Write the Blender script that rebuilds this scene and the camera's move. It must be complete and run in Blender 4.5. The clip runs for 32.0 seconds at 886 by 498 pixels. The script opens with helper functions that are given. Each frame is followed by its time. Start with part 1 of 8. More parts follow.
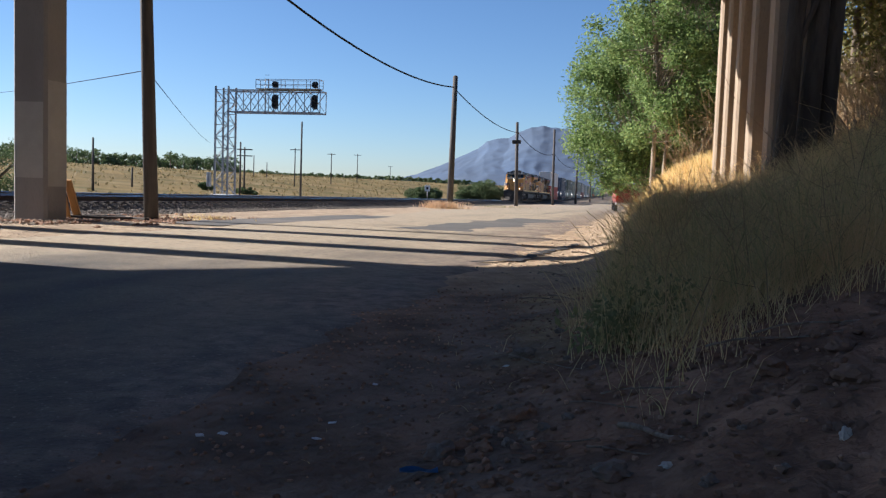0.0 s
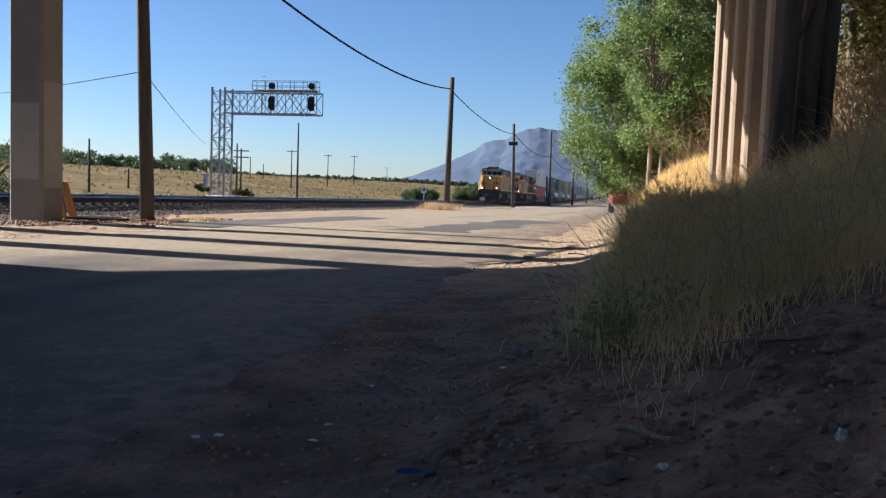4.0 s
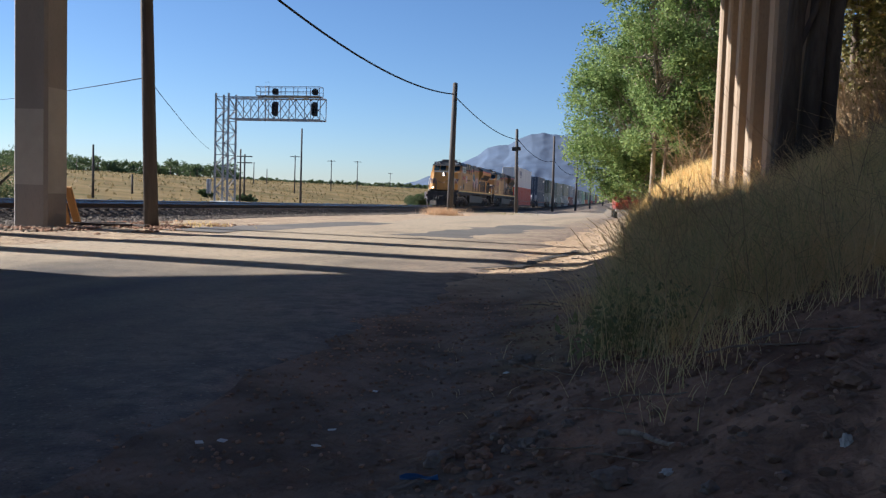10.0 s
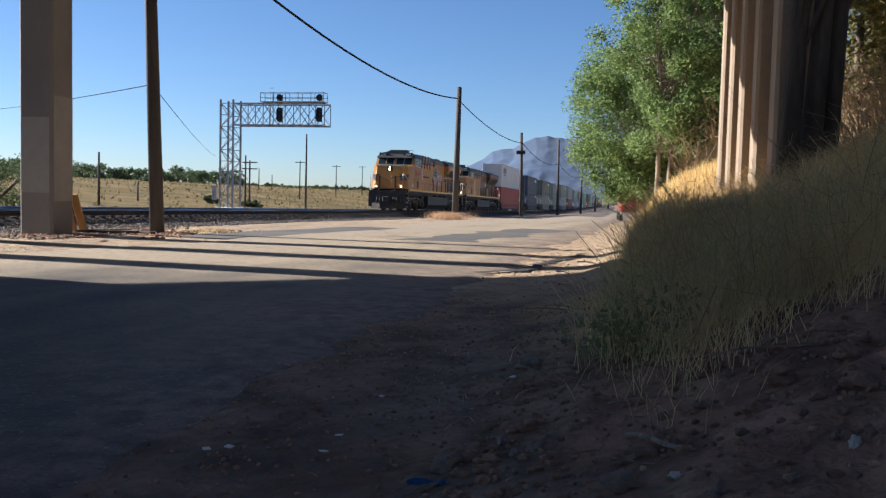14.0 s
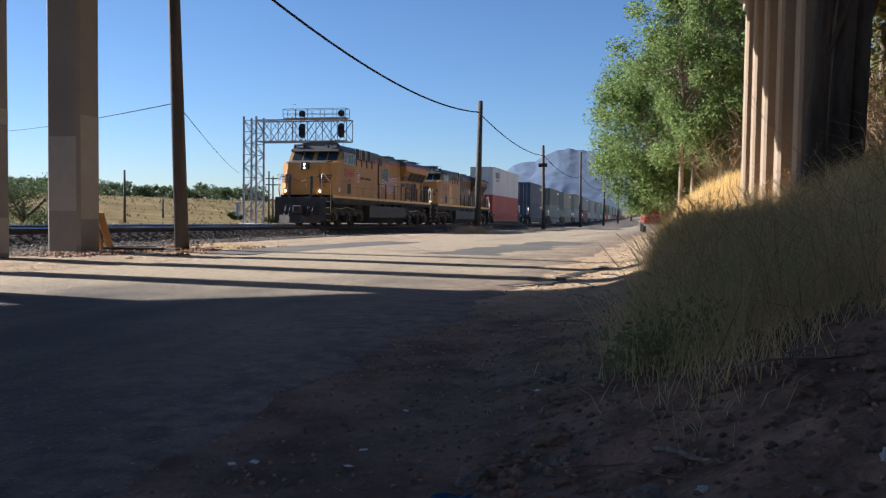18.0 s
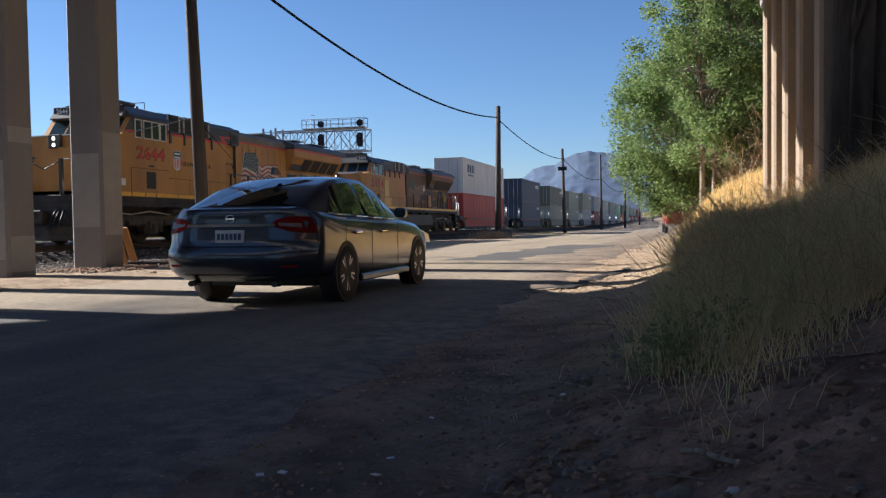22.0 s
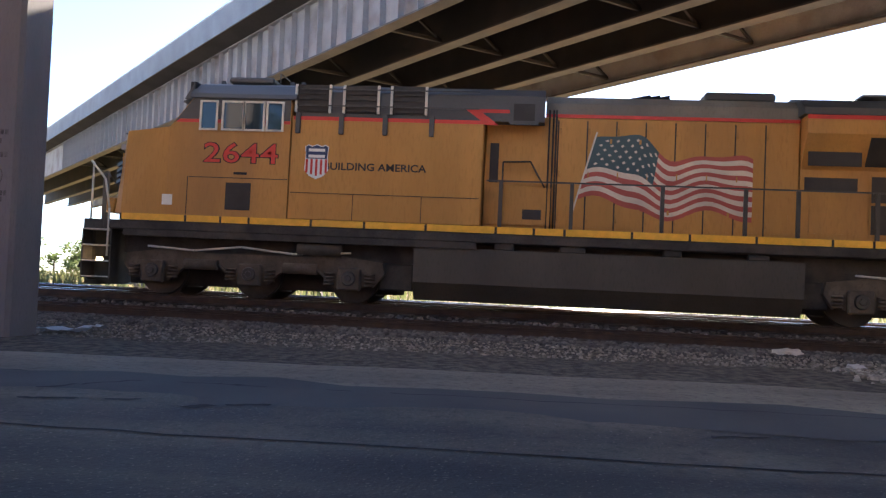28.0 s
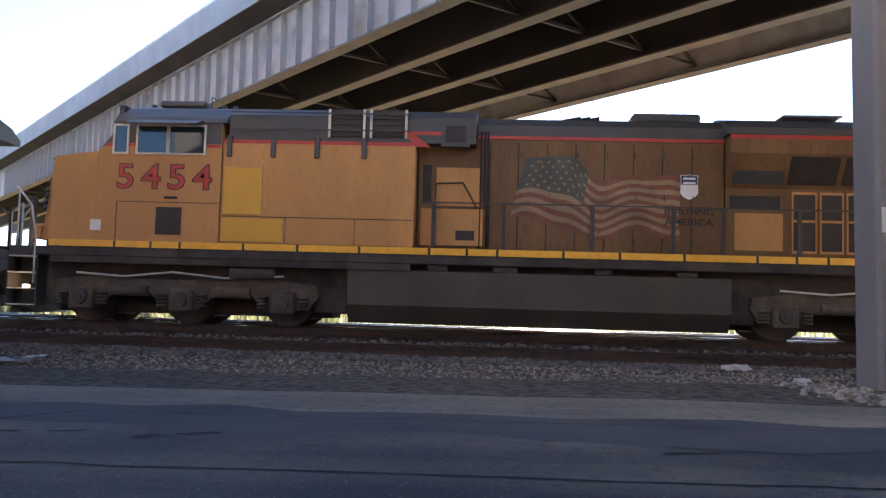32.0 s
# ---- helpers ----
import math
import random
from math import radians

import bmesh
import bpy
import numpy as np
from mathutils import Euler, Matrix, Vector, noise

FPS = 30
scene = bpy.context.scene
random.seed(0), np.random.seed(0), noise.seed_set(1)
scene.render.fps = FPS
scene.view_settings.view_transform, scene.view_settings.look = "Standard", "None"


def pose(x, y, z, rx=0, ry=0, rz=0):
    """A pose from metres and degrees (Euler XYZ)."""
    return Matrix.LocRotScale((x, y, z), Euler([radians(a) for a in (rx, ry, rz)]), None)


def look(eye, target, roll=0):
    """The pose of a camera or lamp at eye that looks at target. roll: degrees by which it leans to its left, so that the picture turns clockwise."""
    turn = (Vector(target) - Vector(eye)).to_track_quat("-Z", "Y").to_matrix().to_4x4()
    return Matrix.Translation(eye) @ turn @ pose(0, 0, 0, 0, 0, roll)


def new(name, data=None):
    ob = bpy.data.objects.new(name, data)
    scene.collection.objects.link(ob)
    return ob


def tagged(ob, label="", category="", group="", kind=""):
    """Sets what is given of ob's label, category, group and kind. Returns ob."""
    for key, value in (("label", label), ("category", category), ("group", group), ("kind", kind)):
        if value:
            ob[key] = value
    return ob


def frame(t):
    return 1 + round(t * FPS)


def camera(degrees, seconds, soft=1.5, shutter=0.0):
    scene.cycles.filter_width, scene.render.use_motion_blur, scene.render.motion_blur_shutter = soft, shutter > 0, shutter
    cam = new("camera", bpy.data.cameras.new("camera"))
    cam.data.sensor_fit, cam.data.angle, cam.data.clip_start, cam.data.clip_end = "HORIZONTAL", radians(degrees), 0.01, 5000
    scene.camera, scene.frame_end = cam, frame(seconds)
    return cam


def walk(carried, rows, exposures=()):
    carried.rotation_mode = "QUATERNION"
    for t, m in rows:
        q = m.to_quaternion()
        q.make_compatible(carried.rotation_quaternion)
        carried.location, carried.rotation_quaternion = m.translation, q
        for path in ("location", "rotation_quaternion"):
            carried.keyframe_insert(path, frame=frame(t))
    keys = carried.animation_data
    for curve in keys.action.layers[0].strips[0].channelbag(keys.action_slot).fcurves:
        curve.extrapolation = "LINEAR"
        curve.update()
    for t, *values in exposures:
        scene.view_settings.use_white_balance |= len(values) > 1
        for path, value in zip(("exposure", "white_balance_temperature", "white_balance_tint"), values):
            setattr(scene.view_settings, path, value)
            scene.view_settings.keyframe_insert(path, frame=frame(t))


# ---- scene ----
# World: +y runs along the railway, away from the bridge; the tracks lie at x = -18.8 and -23.2; metres.
EYE = Vector((0.0, 0.0, 1.08))
cam = camera(53.69, 32.0, soft=1.3)


def aim(yaw, pitch, roll):
    """The camera's pose from its heading (degrees to the left of +y), its tilt and its roll."""
    a, b = radians(yaw), radians(pitch)
    ahead = Vector((-math.sin(a) * math.cos(b), math.cos(a) * math.cos(b), math.sin(b)))
    return look(EYE, EYE + ahead, roll)


# seconds, heading, tilt, roll
AIM = [
    (0, 12.40, -4.17, 1.93), (0.5, 12.31, -4.03, 2.03), (1, 12.03, -3.85, 2.01), (1.5, 11.93, -3.78, 2.06),
    (2, 12.02, -3.80, 1.98), (2.5, 12.18, -3.96, 1.84), (3, 12.17, -4.16, 1.67), (3.5, 12.13, -4.06, 1.87),
    (5.5, 12.22, -4.07, 2.03), (6, 12.36, -4.12, 1.89), (6.5, 12.30, -3.95, 1.87), (7, 12.20, -3.77, 1.89),
    (7.5, 12.24, -3.66, 1.91), (8, 12.28, -3.60, 1.95), (8.5, 12.43, -3.65, 1.79), (9, 12.53, -3.81, 1.77),
    (9.5, 12.53, -3.87, 1.80), (10, 12.41, -3.73, 1.90), (10.5, 12.30, -3.63, 2.00), (11, 12.33, -3.61, 1.97),
    (11.5, 12.47, -3.74, 1.85), (12, 12.54, -3.83, 1.65), (12.5, 12.53, -3.71, 1.65), (13, 12.56, -3.54, 1.68),
    (13.5, 12.61, -3.52, 1.55), (15.5, 13.21, -3.03, 1.01), (16, 13.35, -2.85, 1.14), (16.5, 13.54, -2.66, 1.22),
    (17, 13.89, -2.57, 1.03), (17.5, 14.14, -2.56, 0.90), (18, 14.28, -2.59, 0.73), (18.5, 14.34, -2.68, 0.56),
    (19, 14.58, -2.67, 0.23), (19.5, 14.93, -2.60, -0.04), (20, 15.14, -2.58, -0.31),
    (20.5, 15.36, -2.53, -0.42), (21, 15.47, -2.26, -0.68), (21.5, 15.56, -2.11, -0.82),
    (22, 15.68, -2.17, -0.84), (22.5, 15.77, -2.06, -1.13), (23, 15.70, -1.99, -1.27),
    (23.5, 15.59, -1.97, -1.35), (24, 15.45, -1.81, -1.34), (24.5, 16.03, -1.85, -1.33),
    (25, 22.65, -1.48, -1.83), (25.2, 30.46, -0.86, -1.79), (25.4, 39.11, -0.01, -1.48),
    (25.6, 48.42, 0.60, -0.88), (25.7, 52.96, 0.82, -0.79), (25.8, 57.30, 1.08, -0.74),
    (25.9, 61.36, 1.17, -0.69), (26, 63.89, 1.24, -0.65), (26.2, 71.33, 1.21, -0.99), (26.3, 73.75, 1.25, -0.98),
    (26.5, 77.30, 1.25, -1.08), (28.5, 98.03, 2.59, 2.63), (29, 96.27, 2.77, 2.97), (29.5, 94.38, 2.77, 2.34),
    (30, 92.67, 2.67, 1.77), (30.5, 91.80, 2.55, 0.87), (31, 92.34, 2.72, 0.80), (31.5, 93.14, 3.39, 1.03),
    (32, 93.25, 3.96, 0.99),
]

EXPOSURE = [(0, 1.42, 5400, 12), (24.0, 1.38, 5350, 12), (25.0, 1.32, 5350, 12), (25.5, 1.2, 5200, 12), (26.0, 1.58, 5450, 19), (26.5, 1.85, 5600, 17), (27.5, 2.6, 5900, 16), (28.5, 3.5, 6000, 17), (29.0, 3.55, 5780, 15), (30.0, 2.95, 5760, 15), (31.0, 2.82, 5750, 16), (31.5, 3.24, 5755, 15), (32.0, 3.42, 5760, 14)]
walk(cam, [(t, aim(a, b, c)) for t, a, b, c in AIM], EXPOSURE)

# ---- light ----
SUN_HEADING, SUN_HEIGHT = 85.0, 26.3
world = bpy.data.worlds.new("world")
scene.world = world
world.use_nodes = True
wn = world.node_tree
sky = wn.nodes.new("ShaderNodeTexSky")
sky.sky_type = "NISHITA"
sky.sun_disc = False
sky.sun_elevation = radians(SUN_HEIGHT)
sky.sun_rotation = radians(-SUN_HEADING)
sky.altitude = 1300
sky.air_density = 1.0
sky.dust_density = 0.6
sky.ozone_density = 3.2
wn.links.new(sky.outputs[0], wn.nodes["Background"].inputs[0])
wn.nodes["Background"].inputs[1].default_value = 0.042
sun = new("sun", bpy.data.lights.new("sun", "SUN"))
sun.data.energy = 5.0
sun.data.angle = radians(0.53)
sun.data.color = (1.0, 0.84, 0.64)
a, b = radians(SUN_HEADING), radians(SUN_HEIGHT)
SUN_WAY = Vector((-math.sin(a) * math.cos(b), math.cos(a) * math.cos(b), math.sin(b)))
sun.matrix_world = look(SUN_WAY * 300, (0, 0, 0))


# ---- mesh helpers ----
def part(name, bm, material, parent=None, label="", smooth=False):
    """Links a bmesh as one mesh object, under a thing or a part if one is given."""
    me = bpy.data.meshes.new(name)
    bm.normal_update()
    bm.to_mesh(me)
    bm.free()
    if smooth:
        me.polygons.foreach_set("use_smooth", [True] * len(me.polygons))
    for m in material if isinstance(material, (list, tuple)) else [material]:
        me.materials.append(m)
    ob = new(name, me)
    ob.parent = parent
    if label:
        ob["label"] = label
    return ob


def again(ob, m, parent=None):
    """Another object on the same mesh, at the pose m."""
    o = new(ob.name.split(".")[0], ob.data)
    o.parent = parent
    o.matrix_basis = m
    return o


def thing(name, label, category, group="", at=None, kind=""):
    ob = new(name)
    ob.empty_display_size = 0.2
    if at is not None:
        ob.matrix_basis = at
    return tagged(ob, label, category, group, kind)


def box(bm, x0, x1, y0, y1, z0, z1, bevel=0.0, mi=0):
    vs = [bm.verts.new((x, y, z)) for x in (x0, x1) for y in (y0, y1) for z in (z0, z1)]
    fs = [bm.faces.new([vs[i] for i in f]) for f in ((0, 1, 3, 2), (4, 6, 7, 5), (0, 4, 5, 1), (2, 3, 7, 6), (0, 2, 6, 4), (1, 5, 7, 3))]
    for f in fs:
        f.material_index = mi
    if bevel:
        es = {e for f in fs for e in f.edges}
        bmesh.ops.bevel(bm, geom=list(es), offset=bevel, segments=1, affect="EDGES")
    return vs


def prism(bm, outline, axis, a0, a1, mi=0):
    """A solid: an outline of (u, v) pushed along an axis. u, v are the other two axes in the order x, y, z."""
    def at(u, v, w):
        return {"x": (w, u, v), "y": (u, w, v), "z": (u, v, w)}[axis]
    lo = [bm.verts.new(at(u, v, a0)) for u, v in outline]
    hi = [bm.verts.new(at(u, v, a1)) for u, v in outline]
    n = len(outline)
    fs = [bm.faces.new(lo[::-1]), bm.faces.new(hi)]
    for i in range(n):
        fs.append(bm.faces.new((lo[i], lo[(i + 1) % n], hi[(i + 1) % n], hi[i])))
    for f in fs:
        f.material_index = mi
    bmesh.ops.recalc_face_normals(bm, faces=fs)
    return fs


def tube(bm, p, q, r0, r1=None, n=8, mi=0, cap=True):
    """A round bar from p to q."""
    p, q = Vector(p), Vector(q)
    r1 = r0 if r1 is None else r1
    w = (q - p).normalized()
    u = w.orthogonal().normalized()
    v = w.cross(u)
    rings = []
    for c, r in ((p, r0), (q, r1)):
        rings.append([bm.verts.new(c + (u * math.cos(k * math.tau / n) + v * math.sin(k * math.tau / n)) * r) for k in range(n)])
    for i in range(n):
        f = bm.faces.new((rings[0][i], rings[0][(i + 1) % n], rings[1][(i + 1) % n], rings[1][i]))
        f.material_index, f.smooth = mi, True
    if cap:
        bm.faces.new(rings[0][::-1]).material_index = mi
        bm.faces.new(rings[1]).material_index = mi


def chain(bm, pts, r, n=6, mi=0):
    for p, q in zip(pts, pts[1:]):
        tube(bm, p, q, r, r, n, mi)


def bar(bm, p, q, w, h, mi=0):
    """A square bar from p to q."""
    p, q = Vector(p), Vector(q)
    d = (q - p).normalized()
    s = d.cross(Vector((0, 0, 1)))
    s = s.normalized() if s.length > 1e-4 else Vector((1, 0, 0))
    t = s.cross(d)
    vs = [bm.verts.new(c + s * (i * w / 2) + t * (j * h / 2)) for c in (p, q) for i, j in ((-1, -1), (1, -1), (1, 1), (-1, 1))]
    for f in ((3, 2, 1, 0), (4, 5, 6, 7), (0, 1, 5, 4), (1, 2, 6, 5), (2, 3, 7, 6), (3, 0, 4, 7)):
        bm.faces.new([vs[i] for i in f]).material_index = mi


def blob(bm, c, r, squash=(1, 1, 1), rough=0.2, sub=1, mi=0, seed=0):
    """A stone-like lump."""
    made = bmesh.ops.create_icosphere(bm, subdivisions=sub, radius=1.0)
    for v in made["verts"]:
        k = 1 + rough * noise.noise(v.co * 1.7 + Vector((seed, seed * 0.7, 3.1)))
        v.co = Vector((v.co.x * squash[0], v.co.y * squash[1], v.co.z * squash[2])) * r * k + Vector(c)
        for f in v.link_faces:
            f.material_index = mi


# ---- materials ----
def paint(name, color, rough=0.6, metal=0.0, var=0.12, scale=3.0, fine=40.0, bump=0.05, dirt=None, dirt_amount=0.4, spread=0.0, streak=1.0, island=False):
    """A surface with two scales of colour variation, stains of its own colour and fine relief."""
    m = bpy.data.materials.new(name)
    m.use_nodes = True
    nt = m.node_tree
    p = nt.nodes["Principled BSDF"]
    p.inputs["Roughness"].default_value = rough
    p.inputs["Metallic"].default_value = metal
    co = nt.nodes.new("ShaderNodeTexCoord")
    mp = nt.nodes.new("ShaderNodeMapping")
    mp.inputs["Scale"].default_value = (1, 1, 1 / streak)
    nt.links.new(co.outputs["Object"], mp.inputs[0])

    def nz(s, detail=4):
        n = nt.nodes.new("ShaderNodeTexNoise")
        n.inputs["Scale"].default_value = s
        n.inputs["Detail"].default_value = detail
        nt.links.new(mp.outputs[0], n.inputs["Vector"])
        return n

    def mix(a, b, fac):
        x = nt.nodes.new("ShaderNodeMix")
        x.data_type = "RGBA"
        for sock, val in ((x.inputs[6], a), (x.inputs[7], b)):
            if isinstance(val, tuple):
                sock.default_value = (*val, 1)
            else:
                nt.links.new(val, sock)
        nt.links.new(fac, x.inputs[0])
        return x.outputs[2]

    def ramp(sock, lo, hi, out=1.0):
        r = nt.nodes.new("ShaderNodeMapRange")
        r.inputs[1].default_value, r.inputs[2].default_value, r.inputs[4].default_value = lo, hi, out
        nt.links.new(sock, r.inputs[0])
        return r.outputs[0]

    big, small = nz(scale), nz(fine, 6)
    dark = tuple(c * (1 - var * 1.6) for c in color)
    lite = tuple(min(1, c * (1 + var)) for c in color)
    col = mix(dark, lite, ramp(big.outputs[0], 0.3, 0.7))
    col = mix(col, tuple(c * (1 - var * 2.2) for c in color), ramp(small.outputs[0], 0.5, 0.75, 0.6))
    if dirt:
        st = nz(scale * 0.45, 8)
        col = mix(col, dirt, ramp(st.outputs[0], 0.5, 0.72, dirt_amount))
    if spread:
        oi = nt.nodes.new("ShaderNodeNewGeometry" if island else "ShaderNodeObjectInfo")
        hs = nt.nodes.new("ShaderNodeHueSaturation")
        rv = ramp(oi.outputs["Random Per Island" if island else "Random"], 0, 1, 1 + spread)
        rv.node.inputs[3].default_value = 1 - spread
        nt.links.new(rv, hs.inputs["Value"])
        nt.links.new(col, hs.inputs["Color"])
        col = hs.outputs[0]
    nt.links.new(col, p.inputs["Base Color"])
    if bump:
        bn = nt.nodes.new("ShaderNodeBump")
        bn.inputs["Strength"].default_value = min(1, bump * 6)
        bn.inputs["Distance"].default_value = bump * 0.1
        nt.links.new(small.outputs[0], bn.inputs["Height"])
        nt.links.new(bn.outputs[0], p.inputs["Normal"])
    return m


def glow(name, color, strength):
    m = bpy.data.materials.new(name)
    m.use_nodes = True
    p = m.node_tree.nodes["Principled BSDF"]
    p.inputs["Emission Color"].default_value = (*color, 1)
    p.inputs["Emission Strength"].default_value = strength
    return m


def leafy(name, color, color2, through_light=0.35, rough=0.6):
    """Leaves: two greens by island, with light passing through."""
    m = bpy.data.materials.new(name)
    m.use_nodes = True
    nt = m.node_tree
    p = nt.nodes["Principled BSDF"]
    p.inputs["Roughness"].default_value = rough
    p.inputs["Specular IOR Level"].default_value = 0.2
    g = nt.nodes.new("ShaderNodeNewGeometry")
    x = nt.nodes.new("ShaderNodeMix")
    x.data_type = "RGBA"
    x.inputs[6].default_value, x.inputs[7].default_value = (*color, 1), (*color2, 1)
    nt.links.new(g.outputs["Random Per Island"], x.inputs[0])
    nt.links.new(x.outputs[2], p.inputs["Base Color"])
    tr = nt.nodes.new("ShaderNodeBsdfTranslucent")
    nt.links.new(x.outputs[2], tr.inputs[0])
    ms = nt.nodes.new("ShaderNodeMixShader")
    ms.inputs[0].default_value = through_light
    nt.links.new(p.outputs[0], ms.inputs[1])
    nt.links.new(tr.outputs[0], ms.inputs[2])
    nt.links.new(ms.outputs[0], nt.nodes["Material Output"].inputs[0])
    return m


CONCRETE = paint("concrete", (0.215, 0.202, 0.196), 0.85, var=0.1, scale=1.2, fine=30, bump=0.06, dirt=(0.2, 0.17, 0.14), dirt_amount=0.5, streak=3)
CONCRETE_PALE = paint("concrete_pale", (0.6, 0.6, 0.57), 0.85, var=0.06, scale=3, fine=30, bump=0.04)
CONCRETE_GREY = paint("concrete_grey", (0.31, 0.3, 0.28), 0.85, var=0.06, scale=3, fine=30, bump=0.04)
# Warmer concrete of the side columns, darkened so its colour carries their shade.
CONCRETE_BROWN_SHADE = paint("concrete_brown", (0.27, 0.21, 0.15), 0.9, var=0.15, scale=1.2, fine=30, bump=0.06, dirt=(0.14, 0.105, 0.07), dirt_amount=0.7, streak=3)
CONCRETE_TAN = paint("concrete_tan", (0.45, 0.39, 0.27), 0.85, var=0.08, scale=3, fine=30, bump=0.04)
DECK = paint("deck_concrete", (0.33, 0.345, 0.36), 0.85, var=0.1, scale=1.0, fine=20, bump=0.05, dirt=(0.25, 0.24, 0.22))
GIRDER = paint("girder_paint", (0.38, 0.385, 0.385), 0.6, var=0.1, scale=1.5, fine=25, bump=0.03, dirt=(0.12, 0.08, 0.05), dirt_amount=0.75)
# Inner girders: near-black copy of the girder paint, with the deck's shade in it.
GIRDER_SHADE = paint("girder_inner", (0.034, 0.032, 0.03), 0.7, var=0.15, scale=1.5, fine=25, bump=0.03, dirt=(0.07, 0.05, 0.04), dirt_amount=0.6)
WOOD_POLE = paint("pole_wood", (0.075, 0.068, 0.064), 0.85, var=0.25, scale=6, fine=60, bump=0.08, streak=14)
GALV = paint("galvanised", (0.55, 0.56, 0.57), 0.45, 0.6, var=0.1, scale=4, fine=40, bump=0.01)
BLACK = paint("signal_black", (0.012, 0.012, 0.014), 0.6, var=0.1, scale=4, fine=40, bump=0.01)
RAIL_RUST = paint("rail_rust", (0.06, 0.038, 0.028), 0.7, 0.2, var=0.2, scale=5, fine=50, bump=0.03)
# Flange tone sits above the inner girders' for light bounced from below.
FLANGE_BOUNCE = paint("flange_paint", (0.1, 0.093, 0.085), 0.6, var=0.2, scale=1.5, fine=25, bump=0.02, dirt=(0.13, 0.09, 0.06), dirt_amount=0.7)
# Deck concrete darkened so that the shade beneath it is in the colour.
DECK_SHADE = paint("deck_underside", (0.05, 0.048, 0.046), 0.9, var=0.2, scale=0.8, fine=12, bump=0.04, dirt=(0.08, 0.075, 0.07), dirt_amount=0.6)
RAIL_TOP = paint("rail_polished", (0.72, 0.7, 0.66), 0.12, 1.0, var=0.04, scale=5, fine=50, bump=0.0)
TIE = paint("tie_wood", (0.05, 0.039, 0.033), 0.9, var=0.3, scale=4, fine=40, bump=0.08, spread=0.3)

def asphalt():
    """Worn asphalt: dark wheel tracks along the road with dusty strips between them, and a paler tone that paints in
    sunlight past the deck's shadow.
    """
    m = bpy.data.materials.new("dusty_asphalt")
    m.use_nodes = True
    nt = m.node_tree
    p = nt.nodes["Principled BSDF"]
    co = nt.nodes.new("ShaderNodeTexCoord")

    def nz(scale, detail, stretch=(1, 1, 1)):
        mp = nt.nodes.new("ShaderNodeMapping")
        mp.inputs["Scale"].default_value = stretch
        nt.links.new(co.outputs["Object"], mp.inputs[0])
        n = nt.nodes.new("ShaderNodeTexNoise")
        n.inputs["Scale"].default_value, n.inputs["Detail"].default_value = scale, detail
        nt.links.new(mp.outputs[0], n.inputs["Vector"])
        return n.outputs[0]

    def fit(sock, lo, hi, o0, o1):
        r = nt.nodes.new("ShaderNodeMapRange")
        for i, v in ((1, lo), (2, hi), (3, o0), (4, o1)):
            r.inputs[i].default_value = v
        nt.links.new(sock, r.inputs[0])
        return r.outputs[0]

    def calc(op, a, b, clamp=False):
        n = nt.nodes.new("ShaderNodeMath")
        n.operation, n.use_clamp = op, clamp
        for sock, v in zip(n.inputs, (a, b)):
            if isinstance(v, float):
                sock.default_value = v
            else:
                nt.links.new(v, sock)
        return n.outputs[0]

    def mix(a, b, fac):
        x = nt.nodes.new("ShaderNodeMix")
        x.data_type = "RGBA"
        for sock, val in ((x.inputs[6], a), (x.inputs[7], b)):
            if isinstance(val, tuple):
                sock.default_value = (*val, 1)
            else:
                nt.links.new(val, sock)
        nt.links.new(fac, x.inputs[0])
        return x.outputs[2]

    xyz = nt.nodes.new("ShaderNodeSeparateXYZ")
    nt.links.new(co.outputs["Object"], xyz.inputs[0])
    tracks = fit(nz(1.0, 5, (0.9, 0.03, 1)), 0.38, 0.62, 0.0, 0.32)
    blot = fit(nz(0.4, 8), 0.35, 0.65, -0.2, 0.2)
    # Sunlight beyond the deck's shadow edge, painted in as a paler tone along y.
    sunlit_tone = fit(calc("ADD", xyz.outputs[1], fit(nz(0.18, 5), 0.3, 0.7, -4.0, 4.0)), 6.5, 12.0, 0.0, 0.75)
    dust_and_light = calc("ADD", calc("ADD", tracks, blot), sunlit_tone, True)
    # The tone turns paler again towards x -8.6.
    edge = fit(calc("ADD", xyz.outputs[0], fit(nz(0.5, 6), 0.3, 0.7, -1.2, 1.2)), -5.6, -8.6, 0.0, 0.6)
    dust_and_light = calc("ADD", dust_and_light, edge, True)
    col = mix((0.047, 0.043, 0.041), (0.335, 0.276, 0.196), dust_and_light)
    # loose earth creeping in from the bank
    creep = fit(calc("ADD", xyz.outputs[0], fit(nz(0.9, 8), 0.3, 0.7, -0.9, 0.9)), -3.4, -1.9, 0.0, 0.9)
    col = mix(col, mix((0.245, 0.185, 0.142), (0.12, 0.093, 0.076), fit(nz(6, 9), 0.4, 0.62, 0.0, 1.0)), creep)
    col = mix(col, (0.05, 0.045, 0.04), fit(nz(9, 8), 0.52, 0.68, 0.0, 0.45))
    speck = mix(col, (0.05, 0.047, 0.045), fit(nz(60, 3), 0.56, 0.66, 0.0, 0.5))
    nt.links.new(mix(speck, (0.4, 0.33, 0.25), fit(nz(38, 3), 0.62, 0.7, 0.0, 0.5)), p.inputs["Base Color"])
    nt.links.new(fit(dust_and_light, 0.0, 1.0, 0.72, 0.95), p.inputs["Roughness"])
    p.inputs["Specular IOR Level"].default_value = 0.3
    bn = nt.nodes.new("ShaderNodeBump")
    bn.inputs["Strength"].default_value, bn.inputs["Distance"].default_value = 0.7, 0.02
    nt.links.new(nz(32, 8), bn.inputs["Height"])
